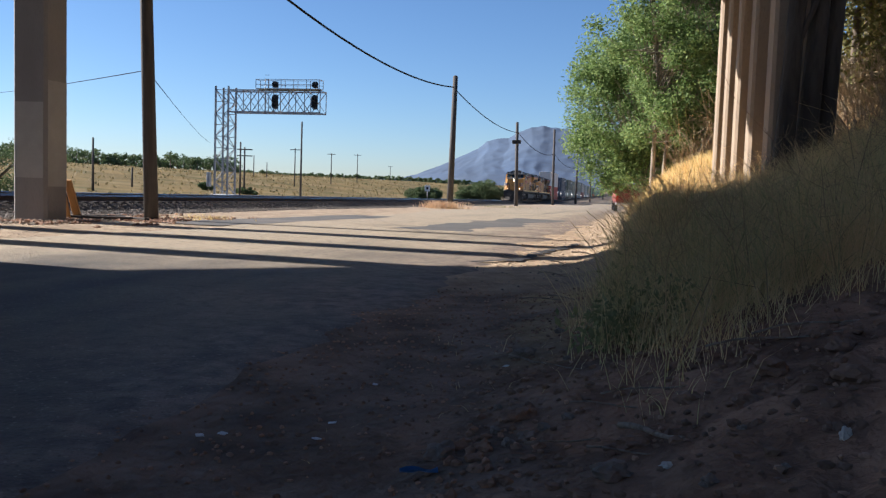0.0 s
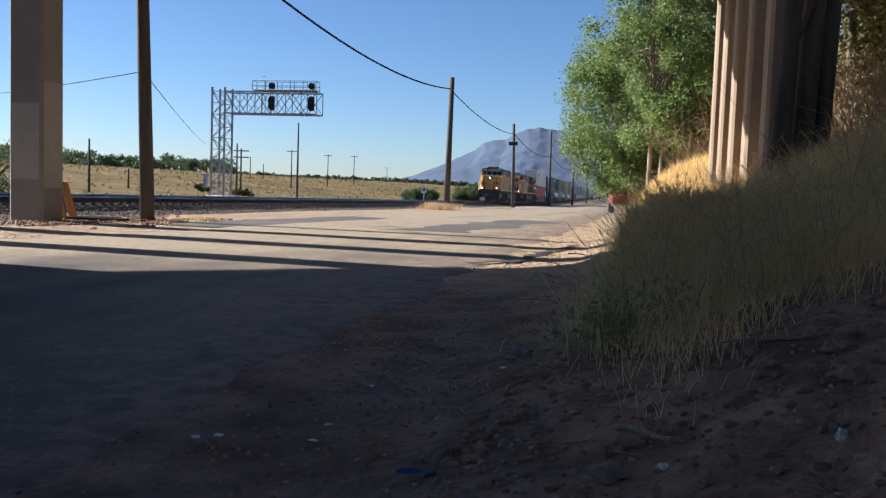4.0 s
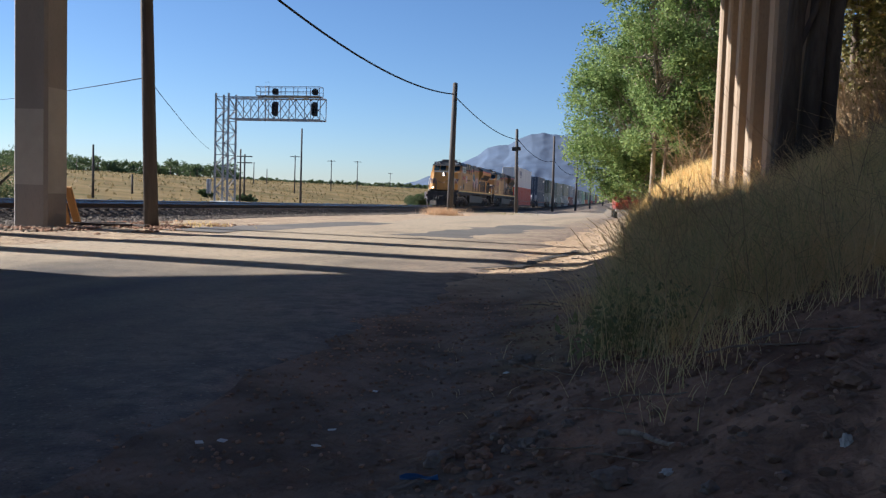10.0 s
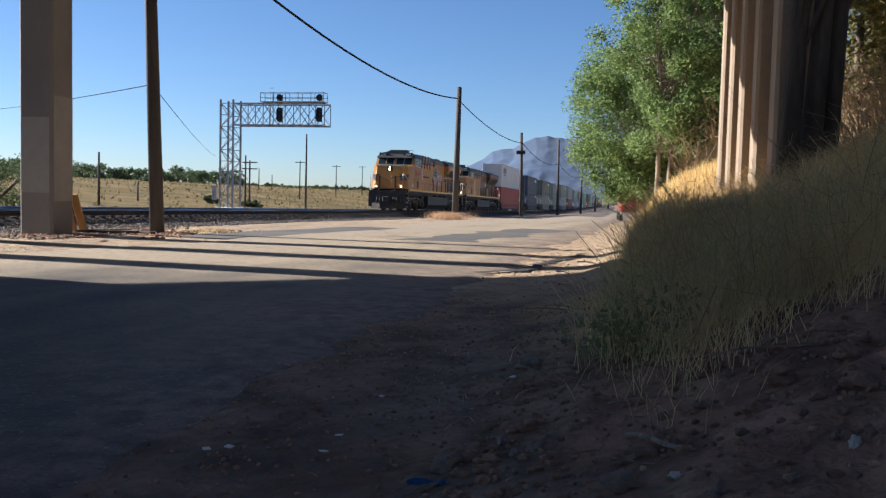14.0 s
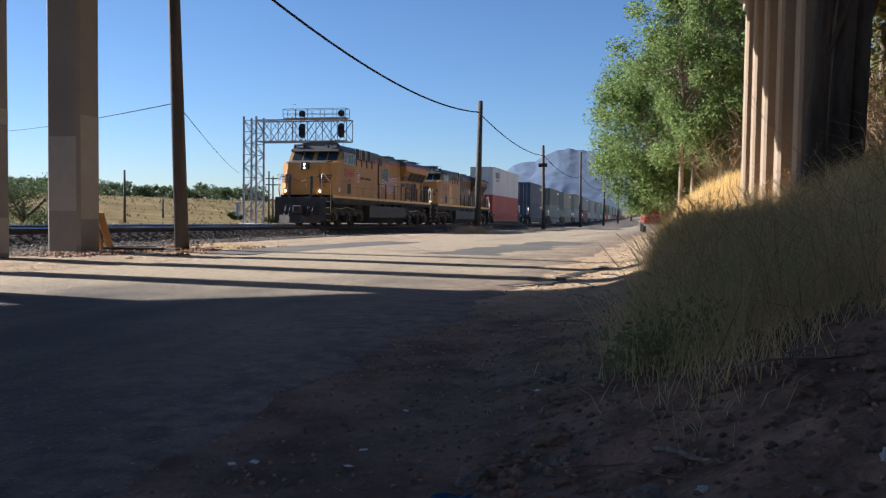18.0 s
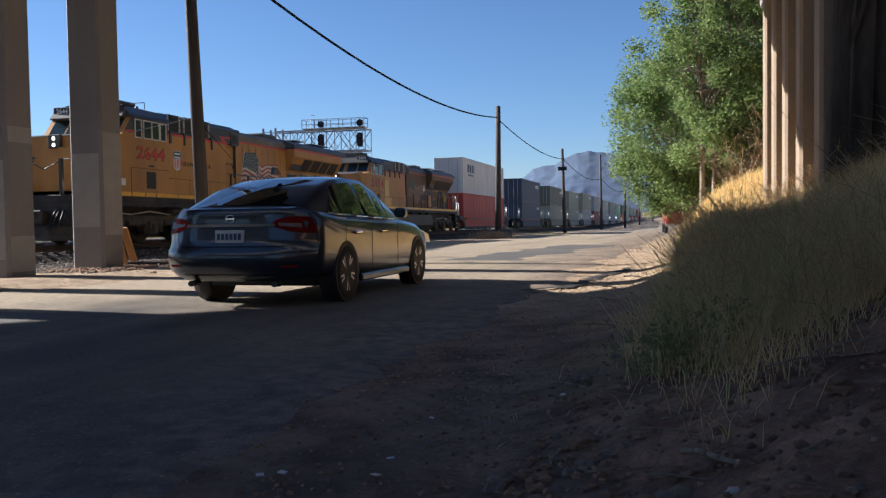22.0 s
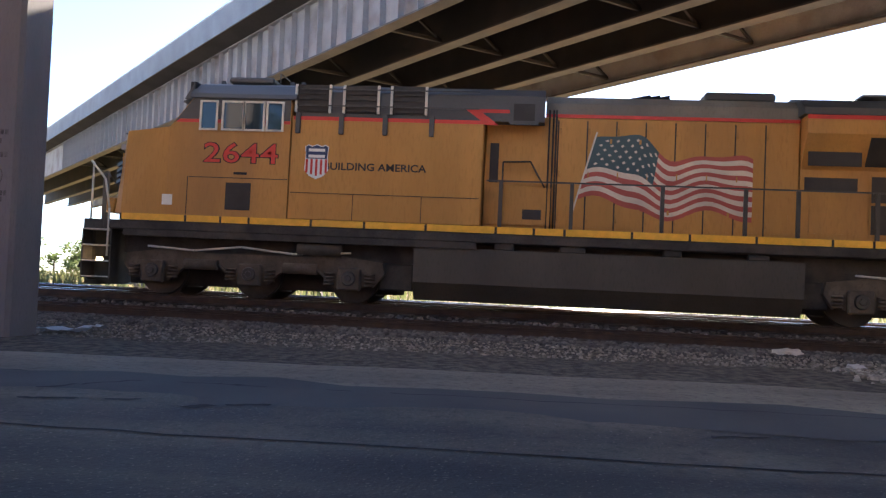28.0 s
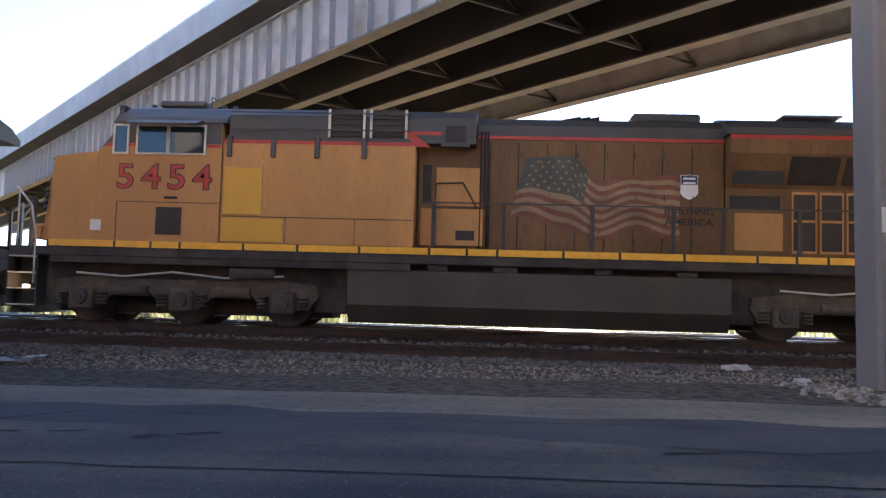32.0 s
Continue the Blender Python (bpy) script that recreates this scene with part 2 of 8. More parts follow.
    nt.links.new(bn.outputs[0], p.inputs["Normal"])
    return m


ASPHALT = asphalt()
PATCH = paint("asphalt_patch", (0.085, 0.08, 0.074), 0.9, var=0.15, scale=0.7, fine=60, bump=0.08, dirt=(0.17, 0.14, 0.11), dirt_amount=0.5)
CRACK = paint("crack_fill", (0.02, 0.018, 0.018), 0.9, var=0.2, scale=3, fine=30, bump=0.02)
CLOD = paint("brown_clod", (0.33, 0.2, 0.13), 0.95, var=0.2, scale=5, fine=30, bump=0.05, spread=0.4, island=True)
DIRT = paint("bank_dirt", (0.3, 0.175, 0.11), 0.95, var=0.2, scale=1.3, fine=22, bump=0.25, dirt=(0.12, 0.085, 0.06), dirt_amount=0.6)
STONE = paint("ballast_stone", (0.15, 0.128, 0.108), 0.9, var=0.2, scale=3, fine=30, bump=0.1, spread=0.5, island=True)
PEBBLE = paint("pebble", (0.27, 0.225, 0.175), 0.9, var=0.15, scale=5, fine=30, bump=0.05, spread=0.45, island=True)
WHITE_STONE = paint("white_rubble", (0.58, 0.52, 0.45), 0.85, var=0.1, scale=5, fine=30, bump=0.08)
BARK = paint("bark", (0.14, 0.11, 0.085), 0.95, var=0.3, scale=4, fine=18, bump=0.3, streak=4)
BARK_PALE = paint("bark_pale", (0.3, 0.25, 0.19), 0.95, var=0.3, scale=4, fine=18, bump=0.2, streak=4)
# Distance haze is painted into the rock as a blue base colour.
HAZE_ROCK = paint("mountain_rock", (0.05, 0.082, 0.145), 0.95, var=0.18, scale=0.0035, fine=0.012, bump=0.0, dirt=(0.07, 0.104, 0.165), dirt_amount=0.7)


def smooth_step(a, b, x):
    t = min(1.0, max(0.0, (x - a) / (b - a)))
    return t * t * (3 - 2 * t)


def grade(y):
    """The railway falls gently towards +y."""
    return -0.0115 * min(160.0, max(-60.0, y))


ROAD_FALL = [(-400, 0.12), (-60, 0.12), (8, 0.09), (20, 0.05), (31, -0.02), (45, -0.2), (75, -0.6), (160, -1.6), (400, -1.7)]


def along(y, rows):
    for (y0, z0), (y1, z1) in zip(rows, rows[1:]):
        if y <= y1:
            return z0 + (z1 - z0) * max(0.0, (y - y0) / (y1 - y0))
    return rows[-1][1]


BED = [(-1200, 9.0), (-400, 6.2), (-230, 4.9), (-150, 3.9), (-110, 2.9), (-80, 1.7), (-60, 0.8), (-45, 0.25), (-31, 0.12), (-27, 0.2), (-25.4, 0.43), (-17.55, 0.43), (-16.95, 0.17), (-14.2, 0.07), (-12.2, 0.03), (-10.4, 0.0), (-1.3, 0.0),
       (-0.75, 0.04), (0.0, 0.22), (1.5, 0.8), (4.0, 1.9), (7.0, 3.7), (9.5, 6.2), (12.0, 7.3), (30, 8.2), (80, 9.5), (400, 14.0)]


def lie(x, y):
    """The height of the ground."""
    z = along(x, BED)
    if x < -30:
        z += 0.5 * noise.noise(Vector((x / 45, y / 45, 0))) * smooth_step(30, 80, -x)
        z -= smooth_step(120, 400, y) * smooth_step(60, 200, -x) * 1.5
        z *= 1 - 0.9 * smooth_step(0, 60, -y)
    if x > -1.2:
        k = smooth_step(-1.2, 1.5, x)
        z += k * (0.16 * noise.noise(Vector((x * 0.7, y * 0.7, 1))) + 0.06 * noise.noise(Vector((x * 3, y * 3, 2))) + 0.035 * noise.noise(Vector((x * 7, y * 7, 6))))
        if 1.5 < y < 6 and x < 2.4:
            z += k * (0.055 * (0.3 - abs(noise.noise(Vector((x * 4.2, y * 5.5, 11))))) + 0.03 * (0.3 - abs(noise.noise(Vector((x * 10, y * 11, 12))))) + 0.012 * noise.noise(Vector((x * 21, y * 21, 13))))
        z += 0.2 * smooth_step(4.5, 7.5, y) * (1 - smooth_step(11, 14, y)) * smooth_step(-0.3, 0.2, x) * (1 - smooth_step(0.3, 0.8, x))
        z += 0.95 * smooth_step(26, 31, y) * (1 - smooth_step(42, 55, y)) * smooth_step(-0.4, 1.2, x) * (1 - smooth_step(5, 9, x))
        z *= 1 - 0.75 * smooth_step(55, 110, y)
    elif x > -11:
        z += 0.012 * noise.noise(Vector((x * 0.4, y * 0.4, 5)))
    else:
        z += 0.03 * noise.noise(Vector((x * 0.8, y * 0.8, 8))) if x > -17 else 0
    k = smooth_step(11.0, 16.9, -x)
    base = along(y, ROAD_FALL) * (1 - k) + grade(y) * k
    return z + base * (1 - smooth_step(32, 80, -x))


def ground_material():
    """Dry field, railway gravel, verge, road shoulder and bank earth, each along its strip, with ragged borders."""
    m = bpy.data.materials.new("ground_cover")
    m.use_nodes = True
    nt = m.node_tree
    p = nt.nodes["Principled BSDF"]
    p.inputs["Roughness"].default_value = 1.0
    p.inputs["Specular IOR Level"].default_value = 0.05
    co = nt.nodes.new("ShaderNodeTexCoord")

    def nz(s, d=5):
        n = nt.nodes.new("ShaderNodeTexNoise")
        n.inputs["Scale"].default_value, n.inputs["Detail"].default_value = s, d
        nt.links.new(co.outputs["Object"], n.inputs["Vector"])
        return n.outputs[0]

    def ramp(sock, lo, hi, o0=0.0, o1=1.0):
        r = nt.nodes.new("ShaderNodeMapRange")
        for i, v in ((1, lo), (2, hi), (3, o0), (4, o1)):
            r.inputs[i].default_value = v
        nt.links.new(sock, r.inputs[0])
        return r.outputs[0]

    def mix(a, b, fac):
        x = nt.nodes.new("ShaderNodeMix")
        x.data_type = "RGBA"
        for sock, val in ((x.inputs[6], a), (x.inputs[7], b)):
            if isinstance(val, tuple):
                sock.default_value = (*val, 1)
            else:
                nt.links.new(val, sock)
        nt.links.new(fac, x.inputs[0])
        return x.outputs[2]

    def add(a, b):
        n = nt.nodes.new("ShaderNodeMath")
        nt.links.new(a, n.inputs[0])
        nt.links.new(b, n.inputs[1])
        return n.outputs[0]

    xyz = nt.nodes.new("ShaderNodeSeparateXYZ")
    nt.links.new(co.outputs["Object"], xyz.inputs[0])
    x = add(xyz.outputs[0], ramp(nz(0.9), 0.25, 0.75, -0.9, 0.9))
    field = mix((0.235, 0.172, 0.08), (0.15, 0.118, 0.055), ramp(nz(0.05, 8), 0.4, 0.6))
    field = mix(field, (0.11, 0.102, 0.045), ramp(nz(0.22, 8), 0.5, 0.62, 0, 0.85))
    field = mix(field, (0.29, 0.22, 0.12), ramp(nz(0.11, 8), 0.56, 0.68, 0, 0.7))
    service = mix((0.23, 0.19, 0.145), (0.18, 0.15, 0.115), ramp(nz(0.3), 0.4, 0.6))
    gravel = mix((0.16, 0.138, 0.118), (0.075, 0.066, 0.058), ramp(nz(14, 8), 0.4, 0.62))
    gravel = mix(gravel, mix((0.085, 0.072, 0.06), (0.042, 0.037, 0.033), ramp(nz(11, 8), 0.4, 0.62)), ramp(x, -16.3, -17.3))
    verge = mix((0.42, 0.335, 0.24), (0.29, 0.225, 0.165), ramp(nz(1.6, 8), 0.4, 0.65))
    verge = mix(verge, (0.19, 0.16, 0.13), ramp(nz(22, 4), 0.55, 0.7, 0, 0.7))
    sand = mix((0.3, 0.215, 0.16), (0.165, 0.122, 0.093), ramp(nz(2.2, 8), 0.4, 0.62))
    earth = mix((0.4, 0.235, 0.15), (0.19, 0.108, 0.07), ramp(nz(2.5, 8), 0.38, 0.62))
    straw = ramp(add(xyz.outputs[1], ramp(nz(0.8), 0.3, 0.7, -1.2, 1.2)), 4.2, 5.6, 0, 0.8)
    earth = mix(earth, (0.5, 0.35, 0.17), straw)
    col = mix(field, service, ramp(x, -40, -36))
    col = mix(col, gravel, ramp(x, -28, -26.5))
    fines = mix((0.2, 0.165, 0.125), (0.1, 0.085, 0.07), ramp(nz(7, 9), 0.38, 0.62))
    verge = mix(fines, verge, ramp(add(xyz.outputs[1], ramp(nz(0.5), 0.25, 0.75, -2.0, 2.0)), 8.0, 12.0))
    col = mix(col, verge, ramp(x, -14.4, -13.4))
    col = mix(col, sand, ramp(x, -3.0, -2.0))
    col = mix(col, earth, ramp(x, -0.9, -0.1))
    # sunlight on the shoulder past y 7, painted in as paler sand
    sunlit_shoulder = nt.nodes.new("ShaderNodeMath")
    sunlit_shoulder.operation = "MULTIPLY"
    nt.links.new(ramp(add(xyz.outputs[1], ramp(nz(0.6), 0.25, 0.75, -2.0, 2.0)), 7.0, 10.0), sunlit_shoulder.inputs[0])
    nt.links.new(ramp(x, 0.6, -0.3, 0, 0.8), sunlit_shoulder.inputs[1])
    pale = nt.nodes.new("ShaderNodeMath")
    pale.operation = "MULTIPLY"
    nt.links.new(sunlit_shoulder.outputs[0], pale.inputs[0])
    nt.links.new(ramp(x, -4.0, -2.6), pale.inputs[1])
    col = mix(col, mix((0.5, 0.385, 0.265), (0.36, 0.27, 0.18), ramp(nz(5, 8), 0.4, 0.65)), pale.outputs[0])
    nt.links.new(col, p.inputs["Base Color"])
    bn = nt.nodes.new("ShaderNodeBump")
    bn.inputs["Strength"].default_value, bn.inputs["Distance"].default_value = 1.0, 0.1
    nt.links.new(nz(9, 9), bn.inputs["Height"])
    nt.links.new(bn.outputs[0], p.inputs["Normal"])
    return m


def sheet(name, xs, ys, height, material):
    verts = [(x, y, height(x, y)) for y in ys for x in xs]
    n = len(xs)
    faces = [(j * n + i, j * n + i + 1, (j + 1) * n + i + 1, (j + 1) * n + i) for j in range(len(ys) - 1) for i in range(n - 1)]
    me = bpy.data.meshes.new(name)
    me.from_pydata(verts, [], faces)
    me.polygons.foreach_set("use_smooth", [True] * len(faces))
    me.materials.append(material)
    return new(name, me)


def spaced(stops):
    """Values from stop to stop, each stretch with its own step."""
    out = []
    for (a, _), (b, step) in zip(stops, stops[1:]):
        n = max(1, round((b - a) / step))
        out += [a + (b - a) * i / n for i in range(n)]
    return out + [stops[-1][0]]


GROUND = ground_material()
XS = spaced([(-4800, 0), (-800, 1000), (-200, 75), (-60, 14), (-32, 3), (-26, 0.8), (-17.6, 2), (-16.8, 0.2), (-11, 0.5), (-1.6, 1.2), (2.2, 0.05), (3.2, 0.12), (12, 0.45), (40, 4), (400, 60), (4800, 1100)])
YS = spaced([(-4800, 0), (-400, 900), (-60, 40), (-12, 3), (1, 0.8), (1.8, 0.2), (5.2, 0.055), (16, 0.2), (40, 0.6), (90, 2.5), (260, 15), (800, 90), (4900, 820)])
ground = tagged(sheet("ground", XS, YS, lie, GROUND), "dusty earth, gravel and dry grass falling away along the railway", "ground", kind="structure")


def road_edge(y, side):
    if side < 0:
        return -10.3 + 1.6 * smooth_step(7, 14, y) * (1 - smooth_step(28, 45, y)) + 0.35 * noise.noise(Vector((0, y * 0.35, 0))) + 0.1 * noise.noise(Vector((0, y * 2.1, 3))) + 0.012 * max(0, y - 10)
    return -1.75 + 0.5 * noise.noise(Vector((4, y * 0.6, 0))) + 0.3 * noise.noise(Vector((4, y * 2.3, 3))) + 0.12 * noise.noise(Vector((4, y * 7, 5))) + 0.35 * smooth_step(16, 30, y)


def road_sheet():
    ys = spaced([(-300, 0), (-40, 10), (-6, 1.2), (45, 0.3), (100, 2), (400, 12)])
    n = 30
    verts, faces = [], []
    for y in ys:
        a, b = road_edge(y, -1), road_edge(y, 1)
        for i in range(n + 1):
            x = a + (b - a) * i / n
            verts.append((x, y, lie(x, y) + (0.016 if 0 < i < n else -0.01)))
    for j in range(len(ys) - 1):
        for i in range(n):
            k = j * (n + 1) + i
            faces.append((k, k + 1, k + n + 2, k + n + 1))
    me = bpy.data.meshes.new("road")
    me.from_pydata(verts, [], faces)
    me.polygons.foreach_set("use_smooth", [True] * len(faces))
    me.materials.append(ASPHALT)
    return tagged(new("road", me), "dusty worn asphalt road with ragged crumbling edges", "road", kind="structure")


road = road_sheet()

# ---- railway: two tracks with ties ----
RAIL_Z = 0.62
TRACKS = (-18.8, -23.2)


def tie_mesh():
    bm = bmesh.new()
    box(bm, -1.3, 1.3, -0.115, 0.115, -0.17, 0.0, 0.012)
    return bm


def railway(x, label):
    t = thing("railway_track", label, "railway track", "tracks under the bridge", pose(x, 0, 0, math.degrees(math.atan(-0.0115))), kind="structure")
    for side in (-1, 1):
        c = side * 0.7525
        bm = bmesh.new()
        web = [(-0.07, 0.44), (0.07, 0.44), (0.07, 0.455), (0.012, 0.475), (0.012, 0.575), (0.036, 0.585), (0.036, 0.612), (-0.036, 0.612), (-0.036, 0.585), (-0.012, 0.575), (-0.012, 0.475), (-0.07, 0.455)]
        prism(bm, [(c + u, v) for u, v in web], "y", -60.5, 160.5)
        rail = part("rail", bm, RAIL_RUST, t)
        bm = bmesh.new()
        prism(bm, [(c - 0.033, 0.6125), (c + 0.033, 0.6125), (c + 0.03, 0.617), (c + 0.015, 0.62), (c - 0.015, 0.62), (c - 0.03, 0.617)], "y", -60.5, 160.5)
        part("rail_head", bm, RAIL_TOP, rail, "bright wheel-polished rail head")
    bm = tie_mesh()
    first = part("tie", bm, TIE, t)
    first.matrix_basis = pose(0, -24, 0.448)
    for k in range(1, 150):
        again(first, pose(random.uniform(-0.04, 0.04), -24 + k * 0.52, 0.448, 0, 0, random.uniform(-0.7, 0.7)), t)
    return t


for x, label in zip(TRACKS, ("main railway track with rusty rails and bright heads", "farther railway track parallel to the main one")):
    railway(x, label)

# the rest of the line, past the ties that can be told apart
bm = bmesh.new()
for x in TRACKS:
    for k in range(150, 340):
        y = -24 + k * 0.52
        box(bm, x - 1.3, x + 1.3, y - 0.115, y + 0.115, 0.3 + grade(y), 0.446 + grade(y))
far_ties = tagged(part("railway_ties", bm, TIE), "dark wooden ties along the far stretch of track", "railway ties", kind="stuff")

# ---- bridge ----
BRIDGE_TURN = 40.5
BRIDGE_AT = (-10.4, 12.19)
UNDER = 7.89
A0, A1 = -95.0, 27.0
GY = [-4.44 + 2.22 * i for i in range(5)]
SECOND_AT = (-10.4, -11.75)


def overpass(at, label):
    bridge = thing("bridge", label, "bridge", at=pose(at[0], at[1], 0, 0, 0, BRIDGE_TURN), kind="structure")
    girders = []
    for i, gy in enumerate(GY):
        outer = i in (0, 4)
        bm = bmesh.new()
        prism(bm, [(gy - 0.012, UNDER + 0.054), (gy + 0.012, UNDER + 0.054), (gy + 0.012, UNDER + 1.84), (gy + 0.18, UNDER + 1.84),
                   (gy + 0.18, UNDER + 1.88), (gy - 0.18, UNDER + 1.88), (gy - 0.18, UNDER + 1.84), (gy - 0.012, UNDER + 1.84)], "x", A0, A1)
        g_ = part("girder", bm, GIRDER if outer else GIRDER_SHADE, bridge, "pale peeling paint with rust at its lower flange" if outer else "")
        girders.append(g_)
        bm = bmesh.new()
        box(bm, A0, A1, gy - 0.21, gy + 0.21, UNDER, UNDER + 0.05)
        part("flange", bm, FLANGE_BOUNCE, g_)
    bm = bmesh.new()
    box(bm, -0.012, 0.012, 0.013, 0.19, UNDER + 0.052, UNDER + 1.838)
    stiff = part("stiffener", bm, GIRDER, girders[0])
    stiff.matrix_basis = pose(-62, GY[0], 0, 0, 0, 180)
    for k in range(1, 86):
        again(stiff, pose(-62 + 0.95 * k, GY[0], 0, 0, 0, 180), girders[0])
    for k in range(0, 60):
        again(stiff, pose(-62 + 0.95 * k, GY[4], 0), girders[4])
    bm = bmesh.new()
    ya, yb = GY[0], GY[1]
    bar(bm, (0, ya + 0.02, UNDER + 0.25), (0, yb - 0.02, UNDER + 0.25), 0.09, 0.09)
    bar(bm, (0, ya + 0.02, UNDER + 1.6), (0, yb - 0.02, UNDER + 1.6), 0.09, 0.09)
    bar(bm, (0, ya + 0.02, UNDER + 0.25), (0, yb - 0.02, UNDER + 1.6), 0.07, 0.07)
    bar(bm, (0, ya + 0.02, UNDER + 1.6), (0, yb - 0.02, UNDER + 0.25), 0.07, 0.07)
    brace = part("cross_frame", bm, GIRDER_SHADE, bridge)
    brace.matrix_basis = pose(-60, 0, 0)
    for k in range(14):
        for i in range(4):
            if k or i:
                again(brace, pose(-60 + 5.6 * k, 2.22 * i, 0), bridge)
    bm = bmesh.new()
    prism(bm, [(-5.35, UNDER + 2.02), (-4.6, UNDER + 1.885), (4.6, UNDER + 1.885), (5.35, UNDER + 2.02), (5.35, UNDER + 2.22), (-5.35, UNDER + 2.22)], "x", A0, A1)
    part("deck_slab", bm, DECK_SHADE, bridge)
    for s in (-1, 1):
        bm = bmesh.new()
        prism(bm, [(s * 5.4, UNDER + 2.0), (s * 5.4, UNDER + 2.88), (s * 5.18, UNDER + 2.88), (s * 5.0, UNDER + 2.5), (s * 5.0, UNDER + 2.224), (s * 5.354, UNDER + 2.224), (s * 5.354, UNDER + 2.0)], "x", A0, A1)
        p = part("parapet", bm, DECK, bridge, "plain weathered concrete parapet")
        bm = bmesh.new()
        tube(bm, (A0, s * 5.28, UNDER + 3.0), (A1, s * 5.28, UNDER + 3.0), 0.05, n=6)
        for k in range(30):
            box(bm, A0 + 2 + 4 * k, A0 + 2.1 + 4 * k, s * 5.28 - 0.03, s * 5.28 + 0.03, UNDER + 2.882, UNDER + 2.96)
        part("rail_on_parapet", bm, GALV, p)
    return bridge


overpass(BRIDGE_AT, "long concrete deck on painted steel plate girders, crossing the tracks askew")
overpass(SECOND_AT, "second parallel bridge deck on steel girders, over the standpoint")

COL_W, COL_D = 0.72, 0.79


def column_part(parent, z0, z1):
    """A rectangular column with chamfered corners; its wide side lies across the bent."""
    bm = bmesh.new()
    w, d, c = COL_W / 2, COL_D / 2, 0.06
    prism(bm, [(-d + c, -w), (d - c, -w), (d, -w + c), (d, w - c), (d - c, w), (-d + c, w), (-d, w - c), (-d, -w + c)], "z", z0, z1)
    return part("column", bm, CONCRETE, parent)


def bent(name, label, x, ys, group="bridge bents", cap=True, foot=-0.6, at=BRIDGE_AT, mat=None, low=7.15):
    """A row of columns with a cap beam and bearing blocks, standing under the bridge."""
    t = thing(name, label, "bridge bent", group, pose(x, 0, 0), kind="structure")
    cols = []
    for y in ys:
        c = column_part(t, lie(x, y) + foot, low if cap else 10.5)
        c.matrix_basis = pose(0, y, 0)
        if mat:
            c.data.materials[0] = mat
        cols.append(c)
    if cap:
        bm = bmesh.new()
        box(bm, -0.55, 0.55, min(ys) - 1.25, max(ys) + 1.0, low, 7.44, 0.03)
        part("cap_beam", bm, CONCRETE, t)
        for i, gy in enumerate(GY):
            # where this girder crosses the row
            along = (x - at[0] + gy * math.sin(radians(BRIDGE_TURN))) / math.cos(radians(BRIDGE_TURN))
            yy = at[1] + along * math.sin(radians(BRIDGE_TURN)) + gy * math.cos(radians(BRIDGE_TURN))
            bm = bmesh.new()
            box(bm, -0.3, 0.3, yy - 0.35, yy + 0.35, 7.444, UNDER - 0.004, 0.02)
            part("bearing_block", bm, CONCRETE, t)
    return t, cols


COL_X = -12.24
COL_Y = [5.44, 8.14, 10.81, 13.48, 16.15]
front_bent, cols = bent("bridge_bent", "row of five grey concrete columns between the road and the tracks, with painted-over patches", COL_X, COL_Y)
far_bent, _ = bent("bridge_bent", "slender concrete columns and cap beam on the far side of the tracks", -40.8, [-7.64, -10.6, -13.4, -16.3, -19.1])
side_bent, _ = bent("bridge_bent", "row of sunlit concrete columns rising from the grassy bank", 2.485, [16.0, 18.68, 21.36, 24.04, 26.72], mat=CONCRETE_BROWN_SHADE, low=7.3)
lone_bent, lone = bent("bridge_bent", "grey concrete columns of the second bridge, one with faded stencilled lettering", COL_X, [-7.92, -10.6, -13.3, -16.0, -18.7], at=SECOND_AT)
bent("bridge_bent", "concrete columns of the second bridge beyond the tracks", -40.8, [-31.6, -34.5, -37.3, -40.2, -43.0], at=SECOND_AT)


def patch(col, y0, y1, z0, z1, mat, face="road", name="paint_patch", label=""):
    """A painted-over patch on a column's face towards the road, or on the one facing down the line."""
    bm = bmesh.new()
    if face == "road":
        box(bm, COL_D / 2 + 0.002, COL_D / 2 + 0.006, y0, y1, z0, z1)
    else:
        box(bm, y0, y1, -COL_W / 2 - 0.006, -COL_W / 2 - 0.002, z0, z1)
    return part(name, bm, mat, col, label)


w = COL_W / 2 - 0.062
d = COL_D / 2 - 0.062
patch(cols[0], -w + 0.06, w, 2.54, 2.84, CONCRETE_PALE, label="white paint patch")
patch(cols[0], -w, w, 2.2, 2.536, CONCRETE_PALE, label="white paint patch")
patch(cols[0], -w + 0.04, w - 0.03, 2.08, 2.196, CONCRETE_GREY)
patch(cols[1], -w, w, lie(COL_X, 8.08) + 0.05, 1.38, CONCRETE_TAN)
patch(cols[2], -w, w, 2.4, 6.0, CONCRETE_GREY)
patch(cols[3], -w, w, 2.54, 2.83, CONCRETE_GREY)
patch(cols[3], -w, w, lie(COL_X, 13.4) + 0.1, 0.82, CONCRETE_GREY)
patch(cols[4], -w, w, 0.78, 2.95, CONCRETE_GREY)
patch(cols[4], -d, d, 0.95, 2.5, CONCRETE_GREY, "line")
patch(cols[3], -d, d, 0.4, 2.2, CONCRETE_GREY, "line")

SLOPE = math.degrees(math.atan(-0.0115))
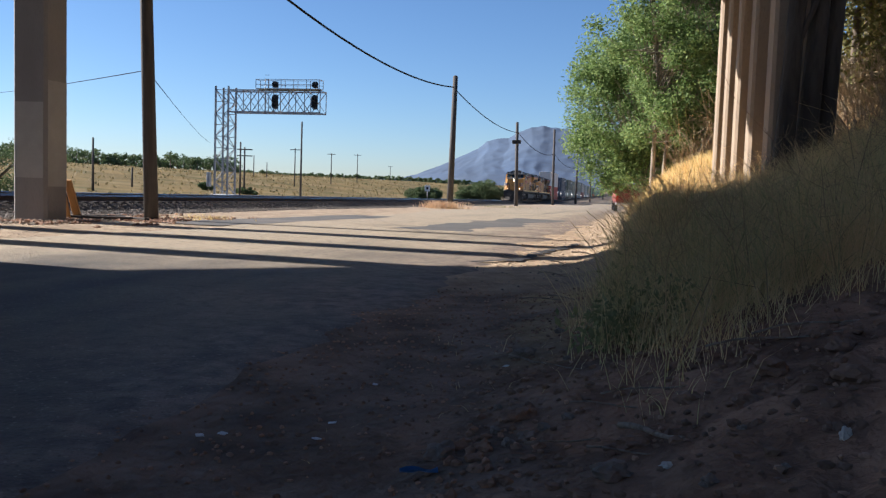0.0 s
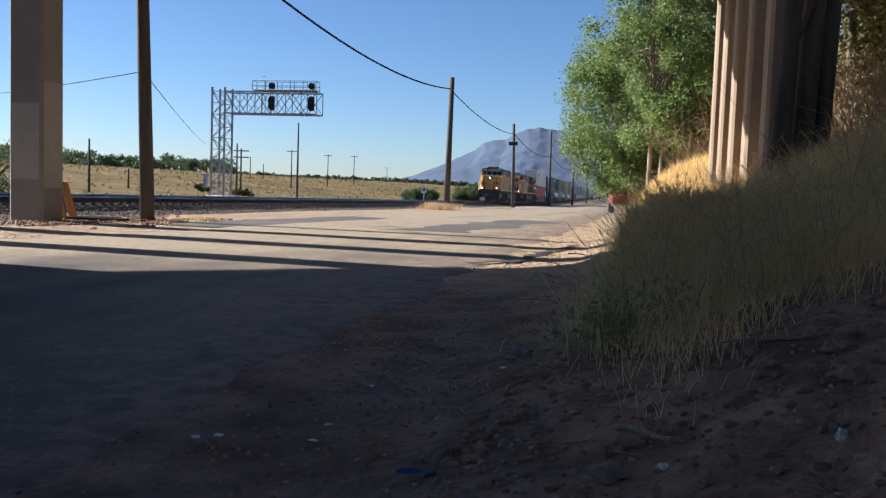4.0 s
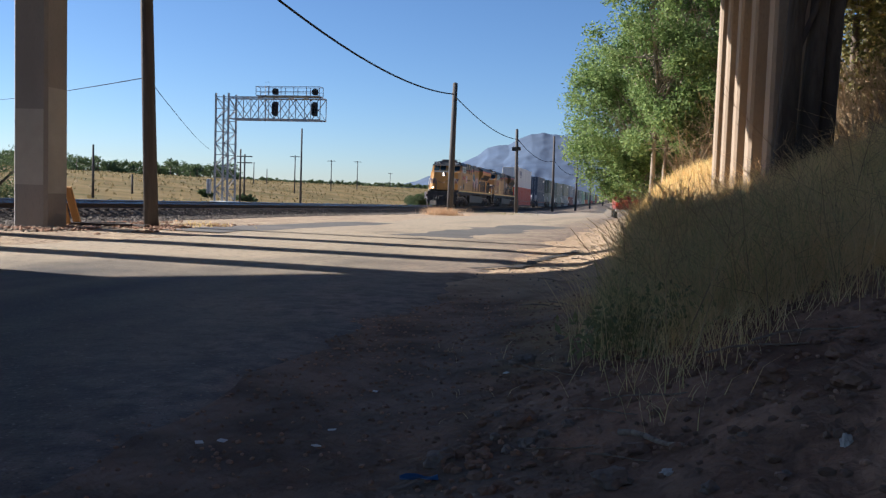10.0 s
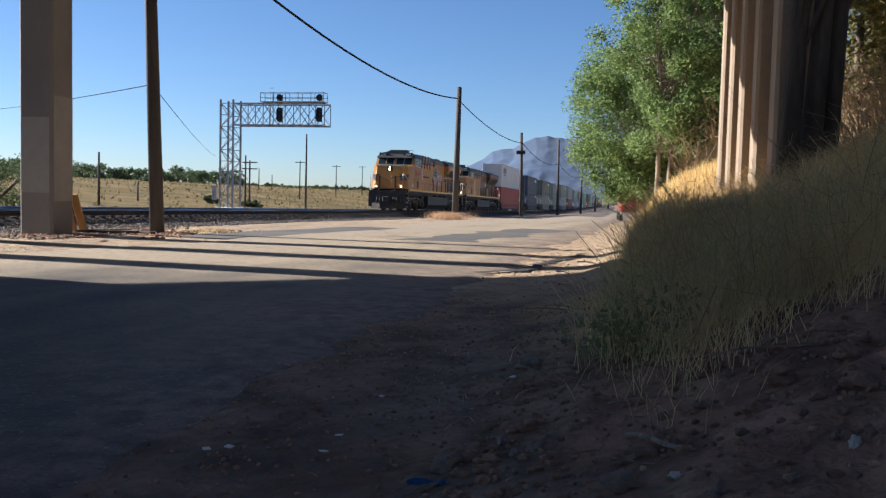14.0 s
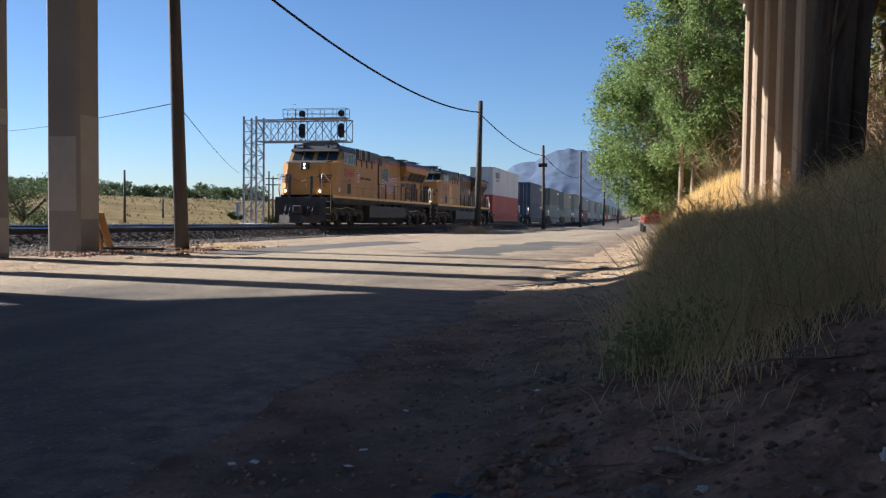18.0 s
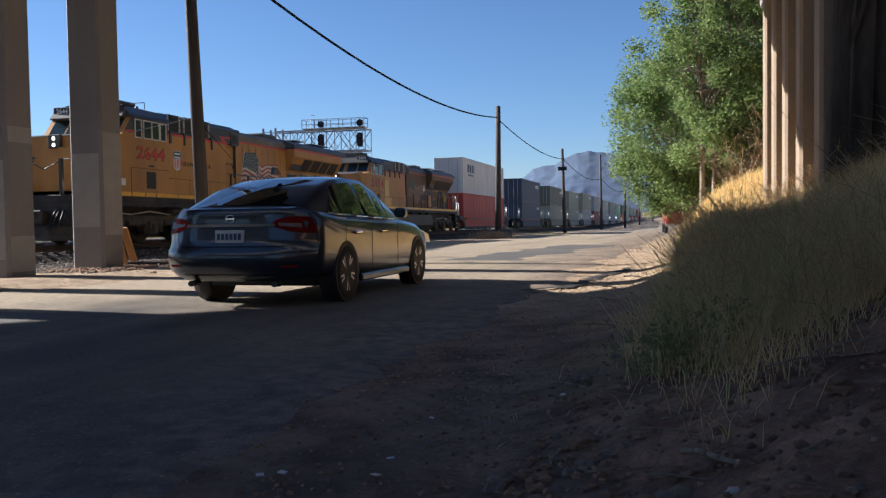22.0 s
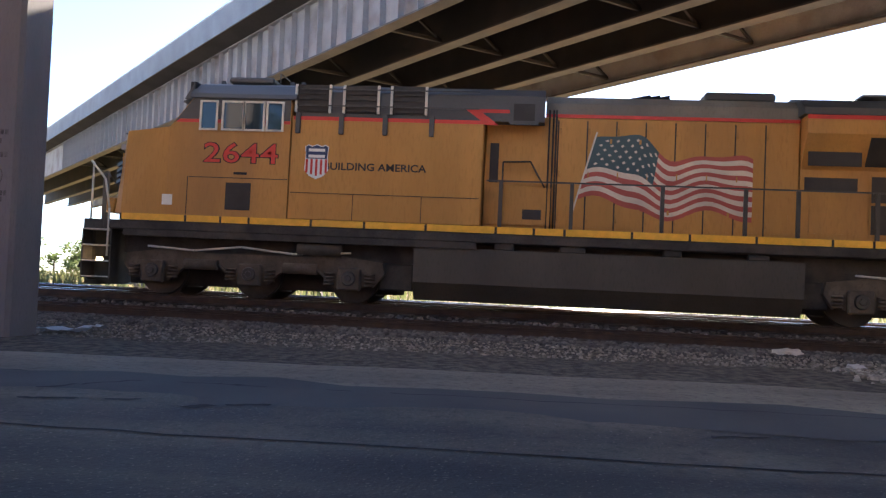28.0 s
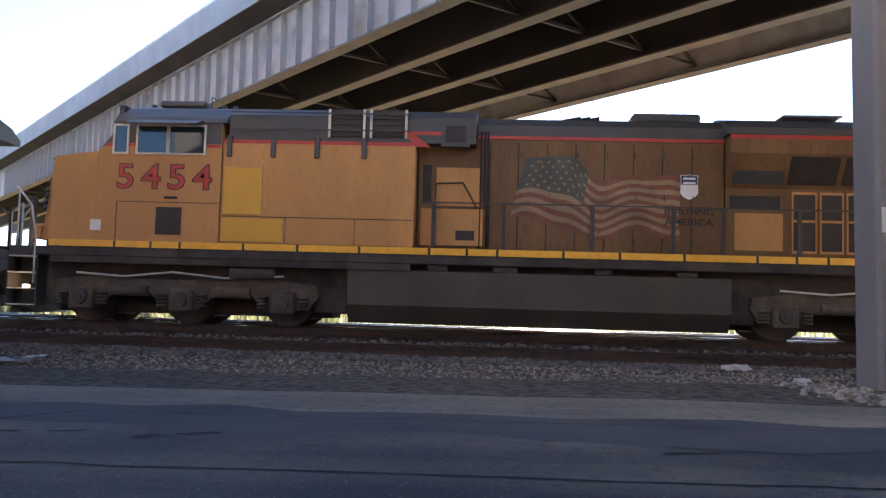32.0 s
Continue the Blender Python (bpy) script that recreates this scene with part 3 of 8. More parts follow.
# ---- poles, wires, signal gantry ----
def wooden_pole(x, y, top, r=0.17, lean=(0, 0), arms=0, label="weathered dark wooden utility pole by the roadside", boxed=False):
    z = lie(x, y)
    t = thing("utility_pole", label, "utility pole", "poles along the road", pose(x, y, z - 0.3, lean[0], lean[1]))
    h = top - z + 0.3
    bm = bmesh.new()
    tube(bm, (0, 0, 0), (0, 0, h), r, r * 0.72, 12)
    part("pole", bm, WOOD_POLE, t)
    bm = bmesh.new()
    tube(bm, (0, 0, h + 0.002), (0, 0, h + 0.05), r * 0.7, r * 0.3, 10)
    part("pole_cap", bm, WOOD_POLE, t)
    for k in range(arms):
        bm = bmesh.new()
        box(bm, -1.0, 1.0, r + 0.002, r + 0.1, h - 0.5 - k * 0.6, h - 0.38 - k * 0.6, 0.01)
        arm = part("crossarm", bm, WOOD_POLE, t)
        for s in (-0.9, -0.5, 0.5, 0.9):
            bm = bmesh.new()
            tube(bm, (s, r + 0.05, h - 0.378 - k * 0.6), (s, r + 0.05, h - 0.24 - k * 0.6), 0.035, 0.025, 6)
            part("insulator", bm, GALV, arm)
    if boxed:
        bm = bmesh.new()
        box(bm, -0.42, 0.42, -r - 0.26, -r - 0.01, h - 2.05, h - 1.7, 0.02)
        part("bracket_box", bm, BLACK, t)
    return t


wooden_pole(-11.0, 18.4, 9.9, 0.17, (0, -2.0), label="stout leaning wooden pole standing in roadside gravel")
wooden_pole(-11.0, 51.5, 7.55, 0.2, (0, 0.6))
wooden_pole(-11.4, 84.0, 7.3, 0.19, (0, -1.4), boxed=True, label="leaning wooden pole with a small bracket near its top")
wooden_pole(-11.6, 123.0, 9.3, 0.2, (0, -0.7))
wooden_pole(-11.2, 164.0, 10.2, 0.22)
wooden_pole(-10.6, 202.0, 7.9, 0.2, arms=1)
wooden_pole(-10.5, 276.0, 13.5, 0.22)


CABLE = paint("cable_rubber", (0.016, 0.016, 0.018), 1.0, var=0.1, scale=2, fine=20, bump=0.0)
CABLE.node_tree.nodes["Principled BSDF"].inputs["Specular IOR Level"].default_value = 0.05


def wire(pts, sag, r=0.022, name="overhead_wire", label="black overhead wire sagging between wooden poles"):
    bm = bmesh.new()
    line = []
    for p, q in zip(pts, pts[1:]):
        p, q = Vector(p), Vector(q)
        line += [p.lerp(q, i / 18) - Vector((0, 0, sag * 4 * (i / 18) * (1 - i / 18))) for i in range(18)]
    line.append(Vector(pts[-1]))
    rings = [[bm.verts.new(c + Vector((math.cos(k * math.tau / 6), 0, math.sin(k * math.tau / 6))) * r) for k in range(6)] for c in line]
    for a_, b_ in zip(rings, rings[1:]):
        for k in range(6):
            bm.faces.new((a_[k], a_[(k + 1) % 6], b_[(k + 1) % 6], b_[k]))
    bm.faces.new(rings[0][::-1])
    bm.faces.new(rings[-1])
    return tagged(part(name, bm, CABLE), label, "wire")


wire([(-11.0, 18.4, 7.54), (-11.0, 51.5, 6.91)], 0.95, 0.038)
wire([(-11.0, 51.5, 6.88), (-11.45, 84.0, 6.34)], 0.57, 0.03)
wire([(-11.45, 84.0, 6.3), (-11.6, 123.0, 5.9)], 0.8, 0.03)
wire([(-11.6, 123.0, 5.9), (-11.2, 164.0, 5.2)], 0.8, 0.03)
wire([(-11.14, 18.4, 3.49), (-49.4, 56.2, 6.55)], 0.15, 0.012, label="thin service wire running from the stout pole across the field")
wire([(-11.14, 18.4, 3.47), (-37.7, 72.6, 4.18)], 0.2, 0.01, label="thin service wire running from the stout pole to the signal gantry")

GANTRY = paint("weathered_galvanised_steel", (0.33, 0.34, 0.36), 0.6, 0.2, var=0.15, scale=2, fine=30, bump=0.0)
# signal gantry over the far tracks
GX, GYY = -36.35, 73.0
gz = lie(GX, GYY)
gantry = thing("signal_gantry", "silver lattice cantilever signal gantry with dark round signal heads", "signal gantry", at=pose(GX, GYY, gz))
H = 8.85 - gz
bm = bmesh.new()
for sx in (-0.66, 0.56):
    for sy in (-0.75, 0.75):
        box(bm, sx - 0.07, sx + 0.07, sy - 0.07, sy + 0.07, 0, H + 0.35)
part("tower_leg", bm, GANTRY, gantry)
bm = bmesh.new()
n = 9
for k in range(n):
    z0, z1 = 0.3 + (H - 0.3) * k / n, 0.3 + (H - 0.3) * (k + 1) / n
    for sy in (-0.75, 0.75):
        a, b = (-0.66, 0.56) if k % 2 else (0.56, -0.66)
        bar(bm, (a, sy, z0), (b, sy, z1), 0.06, 0.06)
        bar(bm, (-0.66, sy, z1), (0.56, sy, z1), 0.06, 0.06)
    for sx in (-0.66, 0.56):
        bar(bm, (sx, -0.75 if k % 2 else 0.75, z0), (sx, 0.75 if k % 2 else -0.75, z1), 0.05, 0.05)
part("tower_lattice", bm, GANTRY, gantry)
bm = bmesh.new()
box(bm, -1.0, 0.9, -1.0, 1.0, -0.4, 0.25, 0.04)
part("footing", bm, CONCRETE_PALE, gantry)
ARM = 9.15
zb, zt = H - 1.9, H


def brace(name, a, b, w):
    bm = bmesh.new()
    bar(bm, a, b, w, w)
    part(name, bm, GANTRY, gantry)


for sy in (-0.75, 0.75):
    for z in (zb, zt):
        bm = bmesh.new()
        box(bm, 0.56, ARM, sy - 0.06, sy + 0.06, z - 0.06, z + 0.06)
        part("chord", bm, GANTRY, gantry)
    for k in range(6):
        x0, x1 = 0.56 + (ARM - 0.56) * k / 6, 0.56 + (ARM - 0.56) * (k + 1) / 6
        brace("diagonal", (x0, sy, zb if k % 2 else zt), (x1, sy, zt if k % 2 else zb), 0.06)
        brace("counter_diagonal", (x0, sy, zt if k % 2 else zb), (x1, sy, zb if k % 2 else zt), 0.04)
        brace("upright", (x1, sy, zb), (x1, sy, zt), 0.06)
for k in range(7):
    x = 0.56 + (ARM - 0.56) * k / 6
    brace("cross_strut", (x, -0.75, zb), (x, 0.75, zb), 0.05)
    brace("cross_strut", (x, -0.75, zt), (x, 0.75, zt), 0.05)
bm = bmesh.new()
box(bm, 3.4, ARM + 0.1, -1.3, -0.35, zt + 0.062, zt + 0.12)
part("walkway", bm, GANTRY, gantry)
bm = bmesh.new()
for yy in (-1.3, -0.35):
    for z in (0.45, 0.88):
        bar(bm, (3.4, yy, zt + z), (ARM + 0.1, yy, zt + z), 0.04, 0.04)
    for k in range(6):
        x = 3.4 + (ARM - 3.3) * k / 5
        bar(bm, (x, yy, zt + 0.1), (x, yy, zt + 0.88), 0.045, 0.045)
for x in (3.4, ARM + 0.1):
    bar(bm, (x, -1.3, zt + 0.88), (x, -0.35, zt + 0.88), 0.04, 0.04)
part("railing", bm, GANTRY, gantry)
bm = bmesh.new()
for x in (4.1, 4.45):
    tube(bm, (x, -0.9, zb - 0.2), (x, -0.9, zt + 1.0), 0.03, n=6)
for k in range(9):
    bar(bm, (4.1, -0.9, zb + 0.4 * k), (4.45, -0.9, zb + 0.4 * k), 0.03, 0.03)
part("ladder", bm, GANTRY, gantry)
for x in (5.25, ARM - 0.25):
    for z, h in ((zt + 0.42, 0.0), (zb + 0.85, 0.34)):
        bm = bmesh.new()
        pts = [(0.29 * math.cos(k * math.tau / 20), (0.29 * math.sin(k * math.tau / 20)) + (h if math.sin(k * math.tau / 20) >= 0 else -h)) for k in range(20)]
        prism(bm, [(x + u, z + v) for u, v in pts], "y", -1.46, -1.4)
        head = part("signal_head", bm, BLACK, gantry, "matt black signal target")
        bm = bmesh.new()
        for dz in ((0,) if h == 0 else (-0.28, 0.0, 0.28)):
            tube(bm, (x, -1.465, z + dz), (x, -1.75, z + dz - 0.03), 0.1, 0.1, 10, cap=False)
        part("hood", bm, BLACK, head)
        bm = bmesh.new()
        box(bm, x - 0.18, x + 0.18, -1.395, -1.1, z - 0.25 - h, z + 0.25 + h)
        part("signal_case", bm, BLACK, head)
bm = bmesh.new()
box(bm, -1.5, -1.2, -0.7, -0.3, 0.9, 2.2, 0.02)
part("relay_box", bm, GANTRY, gantry)

# far poles in the field
def field_pole(x, y, h, arms=1, r=0.12):
    t = thing("field_pole", "thin distant wooden pole standing in the dry field", "utility pole", "poles in the field", pose(x, y, lie(x, y) - 0.2))
    bm = bmesh.new()
    tube(bm, (0, 0, 0), (0, 0, h), r, r * 0.7, 8)
    part("pole", bm, WOOD_POLE, t)
    for k in range(arms):
        bm = bmesh.new()
        box(bm, -0.9, 0.9, -0.06, 0.06, h - 0.3 - 0.7 * k, h - 0.18 - 0.7 * k)
        part("crossarm", bm, WOOD_POLE, t)


for az, dist, h, arms in ((34.28, 80, 4.7, 0), (32.04, 96, 2.2, 0), (25.56, 96, 5.8, 0), (25.3, 100, 5.4, 2), (21.75, 90, 8.0, 0), (22.14, 150, 6.6, 1), (19.82, 185, 6.8, 1), (18.14, 220, 7.2, 1), (24.72, 180, 4.5, 0), (23.9, 190, 3.4, 0), (16.0, 330, 5.8, 1)):
    a = radians(az)
    field_pole(-dist * math.sin(a), dist * math.cos(a), h, arms)

# ---- mountain and far country ----
def mountain():
    """A ridge some four kilometres off, with spurs and gullies."""
    verts, faces = [], []
    n, rows = 330, 60
    prof = [(-8, 3.1), (-4, 3.6), (0, 4.2), (2.54, 3.83), (3.33, 3.92), (4.77, 3.88), (5.67, 3.9), (6.22, 3.99), (6.94, 3.9), (7.4, 3.7), (7.84, 3.5), (8.38, 3.14), (9.11, 3.06), (9.76, 2.85), (10.37, 2.38), (12.0, 1.56), (13.45, 1.0), (14.36, 0.6), (16, 0.15), (17, -0.3)]
    for i in range(n + 1):
        az = -8 + 25 * i / n
        a = radians(az)
        for j in range(rows):
            k = j / (rows - 1)
            dist = 3000 + 1500 * k
            x, y = -dist * math.sin(a), dist * math.cos(a)
            fold = 0.0
            for scale, high in ((900, 7), (380, 5), (150, 4), (60, 3)):
                fold += high * (0.5 - abs(noise.noise(Vector((x / scale, y / scale * 0.6, scale)))) * 2)
            bent_az = az + (1 - k) * (2.2 * noise.noise(Vector((x / 700, y / 700, 4))) + 0.9 * noise.noise(Vector((x / 220, y / 220, 6))))
            e = float(np.interp(bent_az, [p[0] for p in prof], [p[1] for p in prof]))
            z = 1 + dist * math.tan(radians(max(-0.6, e))) * k + fold * min(1.0, 3 * k)
            verts.append((x, y, z - 40 * (1 - k)))
    for i in range(n):
        for j in range(rows - 1):
            k = i * rows + j
            faces.append((k, k + rows, k + rows + 1, k + 1))
    me = bpy.data.meshes.new("mountain")
    me.from_pydata(verts, [], faces)
    me.polygons.foreach_set("use_smooth", [True] * len(faces))
    me.materials.append(HAZE_ROCK)
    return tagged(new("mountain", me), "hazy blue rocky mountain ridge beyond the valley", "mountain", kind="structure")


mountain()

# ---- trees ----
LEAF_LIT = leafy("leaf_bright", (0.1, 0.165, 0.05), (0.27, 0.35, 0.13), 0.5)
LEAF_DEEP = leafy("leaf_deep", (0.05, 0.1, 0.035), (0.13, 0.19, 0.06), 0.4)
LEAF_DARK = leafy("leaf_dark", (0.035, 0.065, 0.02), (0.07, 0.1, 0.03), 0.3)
# Far leaf greens are lifted a little to put distance haze into them.
LEAF_FAR = leafy("leaf_far", (0.06, 0.095, 0.04), (0.115, 0.15, 0.065), 0.3)
TWIG = paint("dry_twig", (0.36, 0.28, 0.18), 0.95, var=0.25, scale=5, fine=30, bump=0.0)


def leaves(name, clumps, n, size, material, parent, rng, tilt=0.7):
    """Many small leaves in clumps of (centre, radius)."""
    cs = np.array([c for c, _ in clumps], float)
    rs = np.array([r for _, r in clumps], float)
    pick = rng.choice(len(clumps), n, p=rs ** 2 / (rs ** 2).sum())
    d = rng.normal(size=(n, 3))
    d /= np.linalg.norm(d, axis=1)[:, None]
    pos = cs[pick] + d * (rs[pick] * rng.uniform(0.1, 1.25, n) ** 0.7)[:, None] * (1, 1, 0.8)
    u = rng.normal(size=(n, 3))
    u[:, 2] *= tilt
    u /= np.linalg.norm(u, axis=1)[:, None]
    v = np.cross(u, rng.normal(size=(n, 3)))
    v /= np.linalg.norm(v, axis=1)[:, None]
    s = size * rng.uniform(0.6, 1.3, n)[:, None]
    quad = np.stack([pos - u * s, pos - v * s * 0.45, pos + u * s, pos + v * s * 0.45], 1).reshape(-1, 3)
    me = bpy.data.meshes.new(name)
    me.vertices.add(4 * n)
    me.vertices.foreach_set("co", quad.ravel())
    me.loops.add(4 * n)
    me.loops.foreach_set("vertex_index", np.arange(4 * n))
    me.polygons.add(n)
    me.polygons.foreach_set("loop_start", np.arange(0, 4 * n, 4))
    me.update(calc_edges=True)
    me.materials.append(material)
    ob = new(name, me)
    ob.parent = parent
    return ob


def tree(x, y, height, spread, seed, n=9000, size=0.13, material=None, trunks=1, low=0.25, bark=None, label="leafy green broadleaf tree on the roadside bank", group="trees by the road", r=0.16, shift=(0, 0), sink=0.3, clumps=26, puff=1.0, wander=1.0):
    rng = np.random.default_rng(seed)
    t = thing("tree", label, "tree", group, pose(x, y, lie(x, y) - sink))
    bm = bmesh.new()
    tips = []
    for k in range(trunks):
        a = rng.uniform(0, math.tau)
        foot = Vector((0.35 * math.cos(a), 0.35 * math.sin(a), 0)) if trunks > 1 else Vector((0, 0, 0))
        top = foot + Vector((shift[0] * 0.5 + rng.normal() * spread * 0.2 * wander, shift[1] * 0.5 + rng.normal() * spread * 0.2 * wander, height * rng.uniform(0.7, 0.85)))
        mid = foot.lerp(top, 0.45) + Vector((rng.normal() * 0.2 * wander, rng.normal() * 0.2 * wander, 0))
        rr = r * (1 if trunks == 1 else rng.uniform(0.5, 0.9))
        tube(bm, foot, mid, rr, rr * 0.7, 8, cap=False)
        tube(bm, mid, top, rr * 0.7, rr * 0.25, 7, cap=False)
        tips.append((foot, mid, top, rr))
    part("trunk", bm, bark or BARK, t)
    balls = []
    bm = bmesh.new()
    for k in range(clumps):
        foot, mid, top, rr = tips[k % len(tips)]
        f = rng.uniform(0, 1)
        start = foot.lerp(mid, 0.5 + f) if f < 0.5 else mid.lerp(top, f * 2 - 1)
        a = rng.uniform(0, math.tau)
        z = height * rng.uniform(low, 1.0)
        w = spread * (1 - 0.55 * abs(z / height - 0.55) / 0.55) * rng.uniform(0.35, 1.0)
        c = Vector((shift[0] * z / height + w * math.cos(a), shift[1] * z / height + w * math.sin(a), z))
        start.z = min(start.z, c.z - 0.1)
        tube(bm, start, c, rr * 0.3, rr * 0.08, 5, cap=False)
        balls.append((c, puff * spread * rng.uniform(0.16, 0.36)))
    part("limb", bm, bark or BARK, t)
    leaves("crown", balls, n, size, material or LEAF_LIT, t, rng)
    return t

# ---- train ----
YELLOW = paint("engine_yellow", (0.53, 0.265, 0.068), 0.5, var=0.12, scale=0.9, fine=22, bump=0.012, dirt=(0.27, 0.145, 0.065), dirt_amount=0.75, streak=4)
YELLOW_OLD = paint("engine_yellow_worn", (0.54, 0.28, 0.095), 0.55, var=0.12, scale=0.9, fine=18, bump=0.012, dirt=(0.38, 0.2, 0.09), dirt_amount=0.6, streak=3)
YELLOW_SOOT = paint("engine_yellow_sooty", (0.2, 0.115, 0.052), 0.65, var=0.2, scale=0.7, fine=14, bump=0.012, dirt=(0.075, 0.052, 0.036), dirt_amount=0.8, streak=4)
for m_ in (YELLOW, YELLOW_OLD, YELLOW_SOOT):
    m_.node_tree.nodes["Principled BSDF"].inputs["Specular IOR Level"].default_value = 0.25
YELLOW_NEW = paint("fresh_yellow_panel", (0.66, 0.36, 0.03), 0.4, var=0.04, scale=1.5, fine=18, bump=0.0)
STRIPE = paint("stripe_yellow", (0.85, 0.45, 0.03), 0.35, var=0.08, scale=6, fine=30, bump=0.0)
ROOF_DUSTY = paint("dusty_roof", (0.21, 0.185, 0.145), 0.7, var=0.15, scale=1.0, fine=20, bump=0.015, dirt=(0.12, 0.1, 0.08), dirt_amount=0.7, streak=2)
GREY = paint("roof_grey", (0.07, 0.07, 0.068), 0.55, var=0.12, scale=1.0, fine=20, bump=0.015, dirt=(0.08, 0.07, 0.06), dirt_amount=0.6)
RED = paint("stripe_red", (0.62, 0.045, 0.03), 0.45, var=0.08, scale=4, fine=30, bump=0.0)
RED_DULL = paint("stripe_red_worn", (0.45, 0.05, 0.035), 0.5, var=0.12, scale=4, fine=30, bump=0.0)
SOOT = paint("running_gear", (0.045, 0.04, 0.035), 0.75, var=0.3, scale=2.5, fine=25, bump=0.04, dirt=(0.11, 0.085, 0.06), dirt_amount=0.6)
GEAR = paint("dusty_running_gear", (0.105, 0.085, 0.064), 0.85, var=0.25, scale=3, fine=25, bump=0.04, dirt=(0.05, 0.042, 0.034), dirt_amount=0.7)
TANK = paint("tank_grey", (0.066, 0.058, 0.045), 0.6, var=0.2, scale=0.8, fine=25, bump=0.02, dirt=(0.05, 0.043, 0.035), dirt_amount=0.6, streak=3)
MESH_DARK = paint("dark_grille", (0.03, 0.024, 0.02), 0.6, var=0.2, scale=3, fine=60, bump=0.02)
WHITE = paint("white_paint", (0.75, 0.74, 0.7), 0.45, var=0.05, scale=4, fine=30, bump=0.0)
NAVY = paint("emblem_blue", (0.03, 0.05, 0.12), 0.45, var=0.08, scale=4, fine=30, bump=0.0)
CANTON = paint("flag_blue_green", (0.045, 0.085, 0.09), 0.5, var=0.1, scale=4, fine=30, bump=0.0)
CANTON_OLD = paint("flag_blue_faded", (0.085, 0.085, 0.065), 0.6, var=0.2, scale=2, fine=20, bump=0.0)
FLAG_RED = paint("flag_red", (0.42, 0.085, 0.06), 0.5, var=0.12, scale=2, fine=30, bump=0.0)
FLAG_WHITE = paint("flag_white", (0.66, 0.56, 0.44), 0.5, var=0.12, scale=2, fine=30, bump=0.0)
FLAG_RED_OLD = paint("flag_red_faded", (0.2, 0.075, 0.042), 0.6, var=0.2, scale=2, fine=20, bump=0.0)
FLAG_WHITE_OLD = paint("flag_white_faded", (0.29, 0.2, 0.105), 0.6, var=0.2, scale=2, fine=20, bump=0.0)
STEEL_BAR = paint("handrail_steel", (0.06, 0.055, 0.05), 0.45, 0.3, var=0.1, scale=5, fine=30, bump=0.0)
PALE_BAR = paint("handrail_pale", (0.62, 0.58, 0.48), 0.45, var=0.1, scale=5, fine=30, bump=0.0)
LAMP = glow("headlamp", (1.0, 0.75, 0.45), 5.0)
LAMP_STEP = glow("step_lamp", (1.0, 0.7, 0.35), 4.0)


def glass(name, color, rough=0.05):
    m = bpy.data.materials.new(name)
    m.use_nodes = True
    p = m.node_tree.nodes["Principled BSDF"]
    p.inputs["Base Color"].default_value = (*color, 1)
    p.inputs["Roughness"].default_value = rough
    p.inputs["Specular IOR Level"].default_value = 0.8
    p.inputs["Coat Weight"].default_value = 0.5
    return m


PANE = glass("cab_glass", (0.02, 0.035, 0.045))
PANE.node_tree.nodes["Principled BSDF"].inputs["Coat Weight"].default_value = 0.0
PANE.node_tree.nodes["Principled BSDF"].inputs["Specular IOR Level"].default_value = 0.4


def lettering(text, size, material, parent, m, name="lettering", bold=0.0, depth=0.004, width=None, space=1.0):
    cu = bpy.data.curves.new("text", "FONT")
    cu.body, cu.size, cu.offset, cu.extrude, cu.resolution_u = text, size, bold, depth, 3
    cu.align_x, cu.align_y, cu.space_character = "CENTER", "CENTER", space
    ob = bpy.data.objects.new("text", cu)
    scene.collection.objects.link(ob)
    bpy.context.view_layer.update()
    me = bpy.data.meshes.new_from_object(ob.evaluated_get(bpy.context.evaluated_depsgraph_get()))
    bpy.data.objects.remove(ob)
    if width:
        xs = [v.co.x for v in me.vertices]
        k = width / (max(xs) - min(xs))
        for v in me.vertices:
            v.co.x *= k
    me.materials.clear()
    me.materials.append(material)
    o = new(name, me)
    o.parent = parent
    o.matrix_basis = m
    return o


def plate(bm, x, y0, y1, z0, z1, t=0.008, mi=0):
    """A thin panel on a side face; x is the face, on either side."""
    s = 1 if x > 0 else -1
    box(bm, min(x + s * 0.002, x + s * (0.002 + t)), max(x + s * 0.002, x + s * (0.002 + t)), y0, y1, z0, z1, mi=mi)


